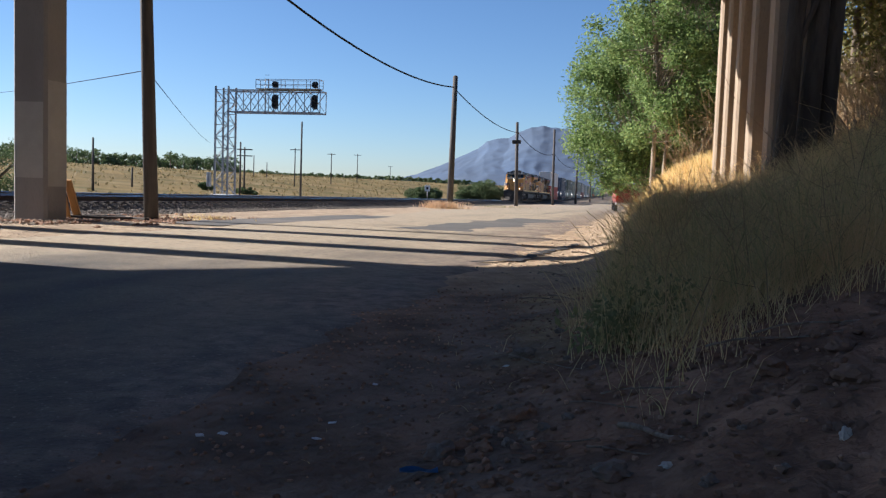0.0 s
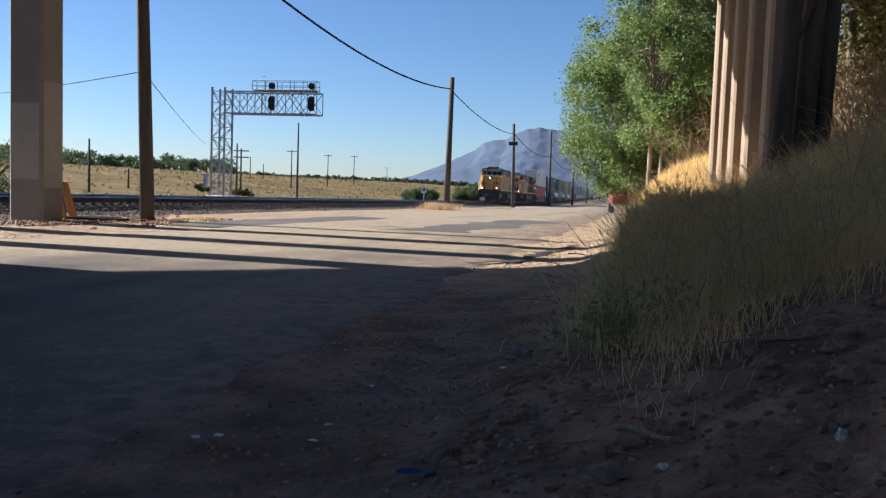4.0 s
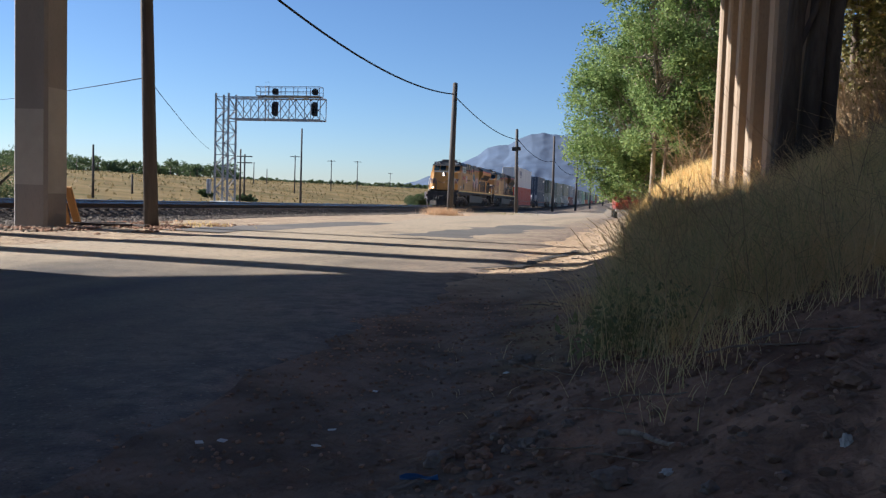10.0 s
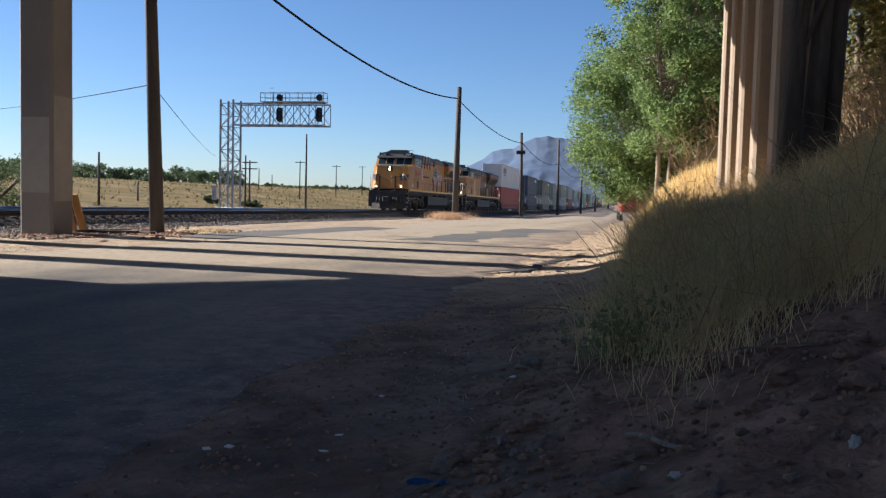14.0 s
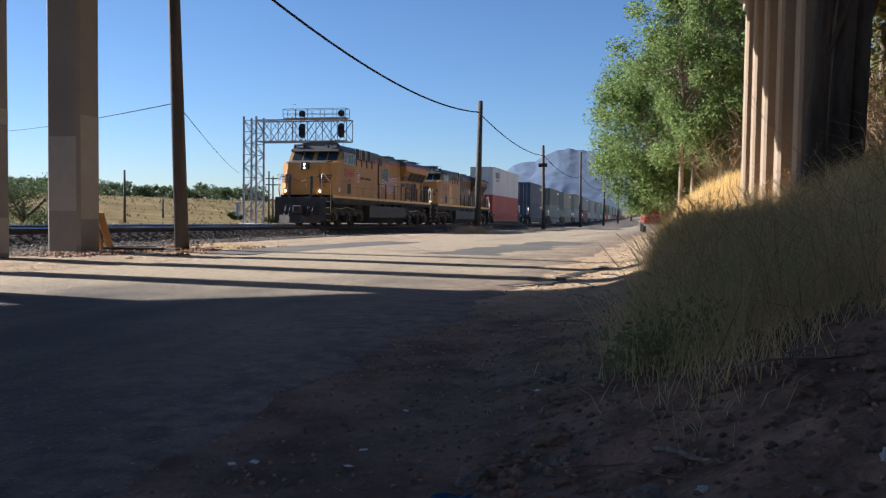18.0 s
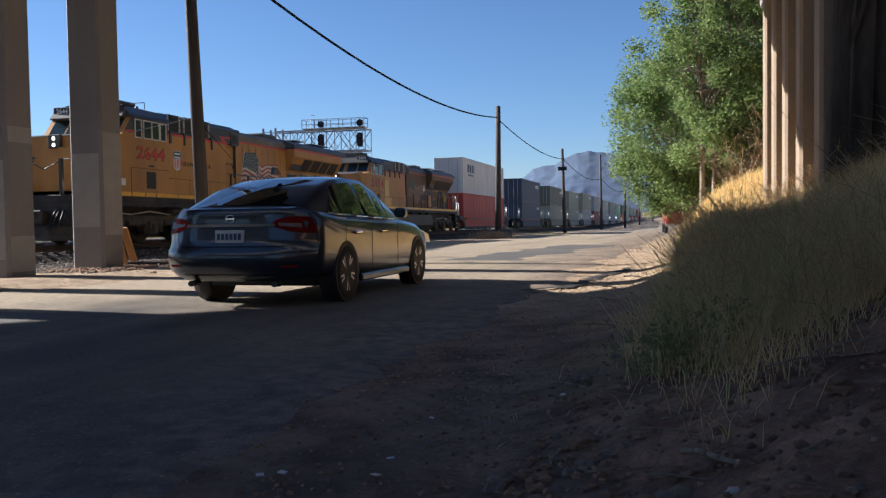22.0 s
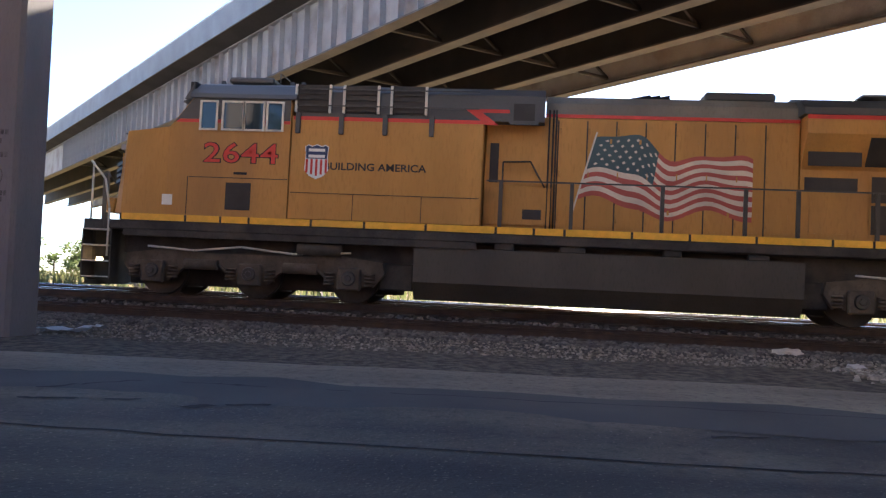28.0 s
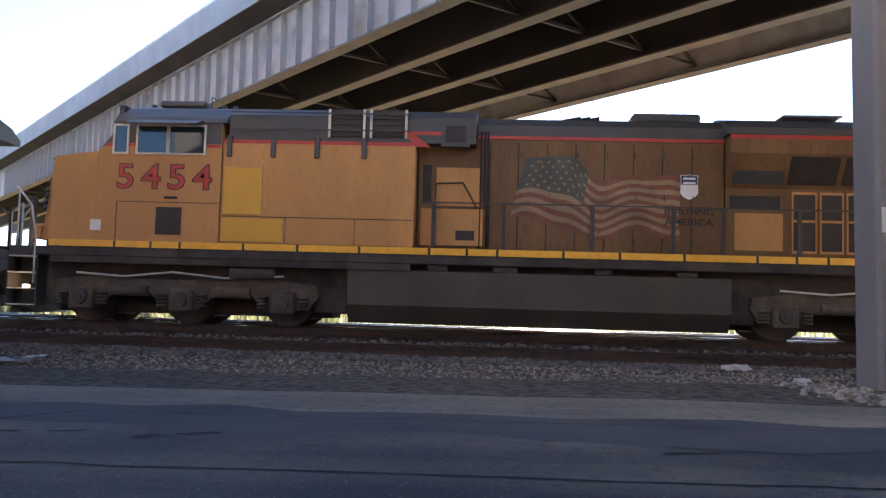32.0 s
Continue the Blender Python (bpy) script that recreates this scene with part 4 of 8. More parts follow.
def bogie(loco, yc, name="truck"):
    """A three-axle truck: side frames, journals, springs, wheels."""
    t = new(name)
    t.parent = loco
    t.matrix_basis = pose(0, yc, 0)
    for s in (-1, 1):
        bm = bmesh.new()
        out = [(-2.75, 0.62), (-2.55, 0.34), (-1.75, 0.3), (-1.5, 0.55), (-0.6, 0.55), (-0.35, 0.3), (0.35, 0.3), (0.6, 0.55), (1.5, 0.55), (1.75, 0.3), (2.55, 0.34), (2.8, 0.62), (2.75, 0.85),
               (1.7, 0.98), (1.0, 0.9), (-1.0, 0.9), (-1.7, 0.98), (-2.7, 0.85)]
        prism(bm, out, "x", s * 1.08, s * 1.26)
        frame_ = part("side_frame", bm, GEAR, t)
        for k in (-1, 0, 1):
            bm = bmesh.new()
            box(bm, min(s * 1.262, s * 1.4), max(s * 1.262, s * 1.4), k * 2.08 - 0.24, k * 2.08 + 0.24, 0.26, 0.72, 0.03)
            part("journal_box", bm, GEAR, t)
            bm = bmesh.new()
            tube(bm, (s * 1.402, k * 2.08, 0.5), (s * 1.45, k * 2.08, 0.5), 0.15, 0.13, 14)
            tube(bm, (s * 1.452, k * 2.08, 0.5), (s * 1.47, k * 2.08, 0.5), 0.07, 0.06, 10)
            part("bearing_cap", bm, STEEL_BAR, t)
            for e in (-1, 1):
                bm = bmesh.new()
                for j in range(4):
                    tube(bm, (s * 1.3, k * 2.08 + e * 0.42, 0.36 + 0.07 * j), (s * 1.3, k * 2.08 + e * 0.42, 0.4 + 0.07 * j), 0.11, 0.11, 8)
                part("spring", bm, GEAR, t)
        for k, yy in enumerate((-1.05, 1.05)):
            bm = bmesh.new()
            tube(bm, (s * 1.3, yy - 0.35, 0.66), (s * 1.3, yy + 0.35, 0.66), 0.11, 0.11, 10)
            tube(bm, (s * 1.3, yy + 0.35, 0.66), (s * 1.3, yy + 0.55, 0.5), 0.03, 0.03, 6)
            part("brake_cylinder", bm, GEAR, t)
        bm = bmesh.new()
        chain(bm, [(s * 1.36, -2.2, 1.0), (s * 1.36, -1.2, 0.94), (s * 1.36, -0.2, 1.05), (s * 1.36, 0.9, 0.95), (s * 1.36, 2.1, 1.02)], 0.022)
        part("air_hose", bm, PALE_BAR, t)
        bm = bmesh.new()
        tube(bm, (s * 1.36, 1.0, 1.06), (s * 1.36, 1.9, 1.06), 0.12, 0.12, 10)
        part("air_reservoir", bm, GEAR, t)
    bm = bmesh.new()
    box(bm, -0.5, 0.5, -2.95, 2.95, 0.2, 1.02)
    part("bolster", bm, SOOT, t)
    for k in (-1, 0, 1):
        for s in (-1, 1):
            bm = bmesh.new()
            tube(bm, (s * 0.68, k * 2.08, 0.535), (s * 0.82, k * 2.08, 0.535), 0.53, 0.53, 28)
            tube(bm, (s * 0.66, k * 2.08, 0.535), (s * 0.679, k * 2.08, 0.535), 0.56, 0.56, 28)
            part("wheel", bm, SOOT, t)
        bm = bmesh.new()
        tube(bm, (-0.66, k * 2.08, 0.535), (0.66, k * 2.08, 0.535), 0.1, 0.1, 10)
        box(bm, -0.45, 0.45, k * 2.08 - 0.4, k * 2.08 + 0.4, 0.16, 0.296)
        part("axle_motor", bm, SOOT, t)
    return t


def flag(parent, x, y0, z0, wide, high, material_pole, worn=False):
    """A waving flag painted on the hood side: stripes, a field with stars, a slanting staff."""
    s = 1 if x > 0 else -1

    def at(u, v, lift=0.0):
        y = y0 + wide * u + 0.32 * v * (1 - u) + 0.04 * math.sin(9 * u)
        z = z0 + high * (v * (1 - 0.16 * u) - 0.02) - 0.2 * smooth_step(0.3, 0.55, u) + (0.13 - 0.03 * u) * math.sin(9.5 * u + 0.6 - 0.9 * v) + 0.05 * math.sin(19 * u + 2 * v)
        return (x + s * (0.004 + lift), y, z)
    n = 26
    for k in range(13):
        bm = bmesh.new()
        for i in range(n):
            q = [at(u, v) for u, v in ((i / n, k / 13), ((i + 1) / n, k / 13), ((i + 1) / n, (k + 1) / 13), (i / n, (k + 1) / 13))]
            bm.faces.new([bm.verts.new(c) for c in (q if s > 0 else q[::-1])])
        bmesh.ops.remove_doubles(bm, verts=bm.verts, dist=0.0005)
        part("flag_stripe", bm, (FLAG_WHITE_OLD if worn else FLAG_WHITE) if k % 2 else (FLAG_RED_OLD if worn else FLAG_RED), parent)
    bm = bmesh.new()
    for i in range(12):
        u0, u1 = 0.42 * i / 12, 0.42 * (i + 1) / 12
        q = [at(u, v, 0.004) for u, v in ((u0, 6 / 13), (u1, 6 / 13), (u1, 1), (u0, 1))]
        bm.faces.new([bm.verts.new(c) for c in (q if s > 0 else q[::-1])])
    part("flag_field", bm, CANTON_OLD if worn else CANTON, parent)
    for r in range(6):
        for c in range(6):
            u, v = 0.05 + 0.065 * c + (0.03 if r % 2 else 0), 0.52 + 0.08 * r
            d = 0.012
            q = [at(u - d, v, 0.008), at(u, v - 2 * d, 0.008), at(u + d, v, 0.008), at(u, v + 2 * d, 0.008)]
            bm = bmesh.new()
            bm.faces.new([bm.verts.new(p) for p in (q if s > 0 else q[::-1])])
            part("flag_star", bm, FLAG_WHITE_OLD if worn else FLAG_WHITE, parent)
    if not worn:
        bm = bmesh.new()
        bar(bm, (x + s * 0.006, y0 - 0.12, z0 - 0.35), (x + s * 0.006, y0 + 0.36, z0 + high + 0.08), 0.006, 0.035)
        part("flag_staff", bm, material_pole, parent)


def shield(parent, x, y, z, w, worn=False):
    """A shield emblem: dark upper field, upright red and white bars below."""
    s = 1 if x > 0 else -1
    out = [(-0.5, 0.62), (-0.36, 0.7), (-0.2, 0.64), (0, 0.72), (0.2, 0.64), (0.36, 0.7), (0.5, 0.62), (0.46, 0.3), (0.5, -0.35), (0.3, -0.58), (0, -0.72), (-0.3, -0.58), (-0.5, -0.35), (-0.46, 0.3)]
    bm = bmesh.new()
    prism(bm, [(y + w * u, z + w * v) for u, v in out], "x", x + s * 0.002, x + s * 0.006)
    e = part("emblem", bm, WHITE, parent, "shield-shaped painted emblem")
    bm = bmesh.new()
    prism(bm, [(y + w * u, z + w * v) for u, v in ((-0.46, 0.6), (-0.36, 0.66), (-0.2, 0.6), (0, 0.68), (0.2, 0.6), (0.36, 0.66), (0.46, 0.6), (0.43, 0.12), (-0.43, 0.12))], "x", x + s * 0.0065, x + s * 0.009)
    part("emblem_field", bm, NAVY, e)
    bm = bmesh.new()
    for k in (0.17, 0.42):
        plate(bm, x + s * 0.0075, y - 0.34 * w, y + 0.34 * w, z + (k - 0.01) * w, z + (k + 0.11) * w, 0.003)
    part("emblem_bar", bm, WHITE, e)
    if not worn:
        bm = bmesh.new()
        for k in range(5):
            u = -0.4 + 0.2 * k
            plate(bm, x + s * 0.0045, y + w * (u - 0.045), y + w * (u + 0.045), z - w * (0.58 - 0.5 * abs(u) * 0.6), z + 0.1 * w, 0.003)
        part("emblem_stripe", bm, RED, e)
    return e


def louvre_box(parent, x, y0, y1, z0, z1, s, frame_mat):
    """A framed air intake with slats."""
    f = new("intake")
    f.parent = parent
    bm = bmesh.new()
    plate(bm, x, y0, y1, z0, z1, 0.01)
    part("intake_back", bm, MESH_DARK, f)
    bm = bmesh.new()
    for k in range(5):
        z = z0 + (z1 - z0) * (k + 0.5) / 5
        plate(bm, x + s * 0.012, y0 + 0.05, y1 - 0.05, z - 0.02, z + 0.02, 0.03)
    part("slat", bm, SOOT, f)
    for a, b in ((y0, y0 + 0.05), (y1 - 0.05, y1)):
        bm = bmesh.new()
        plate(bm, x + s * 0.012, a, b, z0, z1, 0.05)
        part("intake_frame", bm, frame_mat, f)


def locomotive(number, label, worn):
    body, red = (YELLOW_OLD, RED_DULL) if worn else (YELLOW, RED)
    t = thing("locomotive", label, "locomotive", "locomotives hauling the train")
    # frame, sill and tank
    bm = bmesh.new()
    box(bm, -1.5, 1.5, -0.05, 20.45, 1.33, 1.52, 0.02)
    box(bm, -1.0, 1.0, 0.2, 20.2, 0.85, 1.33)
    part("underframe", bm, SOOT, t)
    for y0, y1 in ((5.75, 6.46), (14.1, 14.6)):
        bm = bmesh.new()
        box(bm, -1.1, 1.1, y0, y1, 0.3, 0.848, 0.03)
        part("air_tank", bm, SOOT, t)
    bm = bmesh.new()
    prism(bm, [(-1.45, 1.2), (-1.45, 0.5), (-1.2, 0.14), (1.2, 0.14), (1.45, 0.5), (1.45, 1.2)], "y", 6.5, 14.05)
    part("fuel_tank", bm, TANK, t, "dull grey fuel tank")
    for s in (-1, 1):
        bm = bmesh.new()
        box(bm, min(s * 1.42, s * 1.5), max(s * 1.42, s * 1.5), 0.4, 7.75, 1.2, 1.33)
        part("sill_skirt", bm, SOOT, t)
    for s in (-1, 1):
        y, k = 0.35, 0
        while y < 19.8:
            w_ = (1.35, 0.7, 0.55, 1.25, 1.05, 1.2)[k % 6]
            y1 = min(y + w_, 20.2)
            bm = bmesh.new()
            plate(bm, s * 1.5, y, y1, 1.525, 1.66, 0.01)
            part("sill_stripe", bm, STRIPE, t)
            y, k = y1 + 0.05, k + 1
        bm = bmesh.new()
        box(bm, min(s * 1.3, s * 1.499), max(s * 1.3, s * 1.499), 0.3, 20.3, 1.522, 1.655)
        part("sill", bm, SOOT, t)
    # nose
    bm = bmesh.new()
    prism(bm, [(-1.5, 1.296), (-1.5, 0.32), (-1.12, 0.0), (1.12, 0.0), (1.5, 0.32), (1.5, 1.296)], "z", 1.66, 3.36)
    top = [v for v in bm.verts if v.co.z > 3.3]
    for v in top:
        v.co.z += 0.13 * min(1, v.co.y / 1.3)
        v.co.y += 0.14 if v.co.y < 0.1 else 0
        v.co.x *= 0.9 if v.co.y < 1.0 else 1
    part("nose", bm, body, t)
    bm = bmesh.new()
    prism(bm, [(0.12, 3.375), (1.3, 3.5), (1.3, 3.56), (0.3, 3.43)], "x", -1.1, 1.1)
    part("nose_top", bm, GREY, t)
    bm = bmesh.new()
    box(bm, 0.15, 0.85, -0.035, -0.002, 1.7, 3.0, 0.01)
    part("nose_door", bm, GREY if worn else body, t)
    for s in (-1, 1):
        # winged emblem as plain bars, from the front round the slanting corner
        for k in range(4):
            z = 2.3 + 0.12 * k
            bm = bmesh.new()
            prism(bm, [(s * (0.9 - 0.05 * k), z), (s * 1.1, z), (s * 1.1, z + 0.07), (s * (0.86 - 0.05 * k), z + 0.07)], "y", -0.012, -0.004)
            u0, u1 = 0.04, 0.62 + 0.11 * k
            q = [bm.verts.new((s * (1.12 + 0.38 * u + 0.004), 0.32 * u - 0.006, zz)) for u, zz in ((u0, z), (u1, z + 0.02), (u1, z + 0.09), (u0, z + 0.07))]
            bm.faces.new(q if s > 0 else q[::-1])
            part("wing_bar", bm, NAVY, t)
    bm = bmesh.new()
    box(bm, -0.22, 0.22, -0.02, 0.12, 2.98, 3.4, 0.02)
    case = part("headlight_case", bm, GREY, t)
    for z in (3.08, 3.28):
        bm = bmesh.new()
        tube(bm, (0, -0.021, z), (0, -0.035, z), 0.05, 0.05, 14)
        part("headlight", bm, LAMP, case, "lit headlight")
    for s in (-1, 1):
        bm = bmesh.new()
        box(bm, s * 0.98 - 0.15, s * 0.98 + 0.15, -0.2, -0.003, 1.68, 2.0, 0.03)
        case = part("ditch_light_case", bm, body, t)
        bm = bmesh.new()
        tube(bm, (s * 0.98, -0.202, 1.84), (s * 0.98, -0.215, 1.84), 0.06, 0.06, 14)
        part("ditch_light", bm, LAMP, case, "lit ditch light")
    # pilot, plough, coupler
    bm = bmesh.new()
    box(bm, -1.45, 1.45, -0.5, -0.051, 1.3, 1.52, 0.02)
    prism(bm, [(-1.05, 0.3), (-1.05, 1.3), (1.05, 1.3), (1.05, 0.3), (0.4, 0.15), (-0.4, 0.15)], "y", -0.5, -0.42)
    part("pilot", bm, SOOT, t)
    bm = bmesh.new()
    prism(bm, [(-1.2, -0.52), (1.2, -0.52), (0.45, -0.85), (-0.45, -0.85)], "z", 0.24, 0.56)
    plough = part("plough", bm, SOOT, t, "scuffed dark snow plough")
    bm = bmesh.new()
    prism(bm, [(-1.22, -0.53), (1.22, -0.53), (0.46, -0.87), (-0.46, -0.87)], "z", 0.14, 0.236)
    part("plough_edge", bm, STEEL_BAR, plough, "worn steel edge")
    for y0, y1 in ((-0.95, -0.5), (20.9, 21.3)):
        bm = bmesh.new()
        box(bm, -0.14, 0.14, y0, y1, 0.72, 1.0, 0.03)
        box(bm, -0.24, 0.24, y0 if y0 < 0 else y1 - 0.3, y0 + 0.3 if y0 < 0 else y1, 0.66, 1.06, 0.04)
        part("coupler", bm, SOOT, t)
        for hx in (-0.75, -0.5, 0.5, 0.62, 0.8):
            bm = bmesh.new()
            yy = y0 if y0 < 0 else y1
            k = -1 if y0 < 0 else 1
            chain(bm, [(hx, yy - k * 0.35, 1.05), (hx, yy - k * 0.1, 0.62), (hx * 0.9, yy, 0.5)], 0.03)
            part("brake_hose", bm, BLACK, t)
    bm = bmesh.new()
    box(bm, -1.45, 1.45, 20.452, 20.92, 1.3, 1.5, 0.02)
    prism(bm, [(-1.4, 0.35), (-1.4, 1.3), (1.4, 1.3), (1.4, 0.35), (0.4, 0.25), (-0.4, 0.25)], "y", 20.8, 20.9)
    part("rear_pilot", bm, SOOT, t)
    # corner steps and rails
    for yy, e in ((-0.48, 1), (20.35, -1)):
        for s in (-1, 1):
            st = new("corner_steps")
            st.parent = t
            for k in range(4):
                bm = bmesh.new()
                box(bm, min(s * 1.06, s * 1.48), max(s * 1.06, s * 1.48), yy, yy + 0.58, 0.3 + 0.33 * k, 0.325 + 0.33 * k)
                part("step", bm, PALE_BAR, st)
            for y in (yy - 0.03, yy + 0.585):
                bm = bmesh.new()
                prism(bm, [(y, 0.28), (y + 0.03, 0.28), (y + 0.03, 1.32), (y, 1.32)], "x", s * 1.06, s * 1.46)
                part("step_side", bm, SOOT, st)
            bm = bmesh.new()
            yo, yi = (yy + 0.0, yy + 0.55) if e > 0 else (yy + 0.55, yy)
            chain(bm, [(s * 1.49, yi, 0.75), (s * 1.49, yi, 1.75), (s * 1.49, yi + 0.22 * (yo - yi), 2.35), (s * 1.3, yo, 2.75), (s * 1.2, yo, 2.72), (s * 1.2, yo, 1.5)], 0.022)
            part("grab_rail", bm, PALE_BAR, st)
            bm = bmesh.new()
            box(bm, s * 0.62 - 0.06, s * 0.62 + 0.06, yo - 0.05, yo + 0.05, 1.52, 2.62, 0.01)
            part("end_post", bm, STEEL_BAR, st)
            bm = bmesh.new()
            box(bm, s * 1.2 - 0.04, s * 1.2 + 0.04, yy + 0.2, yy + 0.3, 0.66, 0.72)
            part("step_light", bm, LAMP_STEP, st, "small lit step light")
    for yo in (-0.46, 20.93):
        bm = bmesh.new()
        chain(bm, [(-1.2, yo, 2.6), (-0.62, yo, 2.58), (0.0, yo, 2.3), (0.62, yo, 2.58), (1.2, yo, 2.6)], 0.02)
        part("end_chain", bm, STEEL_BAR, t)
    # cab
    bm = bmesh.new()
    prism(bm, [(1.3, 1.66), (1.3, 3.5), (1.78, 4.12), (3.85, 4.12), (3.85, 1.66)], "x", -1.5, 1.5)
    cab = part("cab", bm, body, t)
    for s in (-1, 1):
        bm = bmesh.new()
        out = [(1.36, 3.56), (1.78, 4.1), (3.84, 4.1), (3.84, 3.66), (1.5, 3.66)]
        prism(bm, out, "x", s * 1.502, s * 1.507)
        part("cab_upper_paint", bm, GREY, cab)
    for s in (-1, 1):
        bm = bmesh.new()
        plate(bm, s * 1.5, 1.42, 3.84, 3.59, 3.655, 0.004)
        part("cab_stripe", bm, red, cab)
    bm = bmesh.new()
    prism(bm, [(-1.56, 4.1), (-1.5, 4.2), (-1.15, 4.45), (-0.6, 4.6), (0.6, 4.6), (1.15, 4.45), (1.5, 4.2), (1.56, 4.1)], "y", 1.7, 3.95)
    part("cab_roof", bm, GREY, cab)
    bm = bmesh.new()
    prism(bm, [(1.5, 4.1), (1.7, 4.45), (1.7, 4.1)], "x", -1.35, 1.35)
    prism(bm, [(1.42, 4.06), (1.72, 4.12), (1.72, 4.16), (1.42, 4.1)], "x", -1.2, 1.2)
    part("sun_visor", bm, GREY, cab)
    for s in (-1, 1):
        # windscreen
        bm = bmesh.new()
        n = Vector((0, -0.62, 0.48)).normalized()
        for a, b in ((0.12, 0.68), (0.74, 1.32)):
            q = []
            for x, k in ((s * a, 0.12), (s * b, 0.12), (s * b, 0.9), (s * a, 0.9)):
                p = Vector((x, 1.3 + 0.48 * k, 3.5 + 0.62 * k)) + n * 0.006
                q.append(bm.verts.new(p))
            bm.faces.new(q if s < 0 else q[::-1])
        part("windscreen", bm, PANE, cab)
        # number board
        bm = bmesh.new()
        box(bm, s * 0.98 - 0.34, s * 0.98 + 0.34, 1.6, 1.74, 4.2, 4.48, 0.015)
        nb = part("number_board", bm, BLACK, cab)
        o = lettering(number, 0.22, WHITE, nb, pose(s * 0.98, 1.595, 4.34, 90, 0, 0), "board_number", 0.006, 0.003)
        # side windows
        wins = ((1.95, 2.28), (2.42, 2.85), (2.88, 3.28), (3.36, 3.68)) if not worn else ((1.62, 1.9), (2.1, 2.72), (2.76, 3.5))
        for i, (a, b) in enumerate(wins):
            bm = bmesh.new()
            plate(bm, s * 1.507, a, b, 3.46, 4.02, 0.006)
            part("window_pane", bm, PANE, cab)
            bm = bmesh.new()
            for y0, y1, z0, z1 in ((a - 0.03, a + 0.015, 3.43, 4.05), (b - 0.015, b + 0.03, 3.43, 4.05), (a + 0.016, b - 0.016, 3.43, 3.47), (a + 0.016, b - 0.016, 4.01, 4.05)):
                plate(bm, s * 1.513, y0, y1, z0, z1, 0.02)
            part("window_frame", bm, PALE_BAR, cab)
        if worn:
            bm = bmesh.new()
            prism(bm, [(s * 1.51, 4.12), (s * 1.95, 3.98), (s * 1.95, 4.0), (s * 1.51, 4.15)], "y", 2.0, 3.45)
            part("awning", bm, GREY, cab)
        # lower grille and access panel
        bm = bmesh.new()
        plate(bm, s * 1.5, 2.55, 3.08, 1.8, 2.36, 0.008)
        part("cab_grille", bm, MESH_DARK, cab)
        bm = bmesh.new()
        plate(bm, s * 1.5, 2.7, 2.98, 2.53, 2.58, 0.008)
        part("hand_slot", bm, BLACK, cab)
        bm = bmesh.new()
        plate(bm, s * 1.5, 1.75, 3.84, 2.45, 2.465, 0.006)
        plate(bm, s * 1.5, 1.72, 1.735, 1.68, 2.465, 0.006)
        part("panel_seam", bm, SOOT, cab)
        bm = bmesh.new()
        plate(bm, s * 1.5, 1.2, 1.42, 1.86, 2.08, 0.006)
        part("placard", bm, WHITE, cab, "small white placard")
    size, wide, apart, mid = (0.71, 1.95, 1.3, 2.68) if worn else (0.57, 1.57, 1.05, 2.83)
    lettering(number, size, BLACK, cab, pose(1.5035, mid, 2.95, 90, 0, 90), "road_number_edge", 0.02, 0.0015, wide + 0.03, apart)
    lettering(number, size, red, cab, pose(1.5065, mid, 2.95, 90, 0, 90), "road_number", 0.004, 0.0015, wide, apart)
    # roof fittings on the cab
    bm = bmesh.new()
    box(bm, -0.7, 0.7, 2.2, 3.2, 4.602, 4.74, 0.04)
    part("roof_unit", bm, GREY, cab)
    for y in (1.95, 3.5, 3.75):
        bm = bmesh.new()
        tube(bm, (0.35, y, 4.6), (0.35, y, 4.72), 0.07, 0.05, 8)
        part("aerial_dome", bm, GREY, cab)
    bm = bmesh.new()
    chain(bm, [(0.9, 3.4, 4.55), (0.9, 3.4, 4.78), (0.2, 3.4, 4.78)], 0.012)
    part("antenna", bm, GREY, cab)
    # electrical cabin behind the cab
    bm = bmesh.new()
    box(bm, -1.47, 1.47, 3.86, 7.8, 1.66, 3.78, 0.02)
    aux = part("equipment_cabin", bm, body, t)
    bm = bmesh.new()
    prism(bm, [(-1.4, 3.782), (-1.4, 4.3), (-1.05, 4.5), (1.05, 4.5), (1.4, 4.3), (1.4, 3.782)], "y", 3.96, 9.0)
    part("cabin_roof", bm, GREY, t)
    for s in (-1, 1):
        bm = bmesh.new()
        plate(bm, s * 1.47, 3.9, 7.9, 3.7, 3.775, 0.008)
        prism(bm, [(7.6, 3.7), (8.1, 3.7), (7.75, 3.95), (8.5, 3.95), (8.5, 4.02), (7.4, 4.02), (7.75, 3.775)], "x", s * 1.405, s * 1.412)
        part("roof_stripe", bm, red, t)
        for a in ((3.9, 4.9, 5.88) if not worn else (6.0, 6.85)):
            louvre_box(aux, s * 1.4, a, a + 0.76, 3.86, 4.44, s, PALE_BAR)
        bm = bmesh.new()
        plate(bm, s * 1.4, 8.3, 8.88, 3.72, 4.22, 0.03)
        part("sand_box", bm, GREY, t)
        bm = bmesh.new()
        plate(bm, s * 1.432, 8.38, 8.8, 3.8, 4.14, 0.004)
        part("sand_box_grille", bm, MESH_DARK, t)
        bm = bmesh.new()
        plate(bm, s * 1.47, 3.9, 7.76, 2.2, 2.214, 0.008)
        for y in (5.2, 6.6):
            plate(bm, s * 1.47, y, y + 0.012, 1.68, 2.2, 0.006)
        part("panel_seam", bm, SOOT, aux)
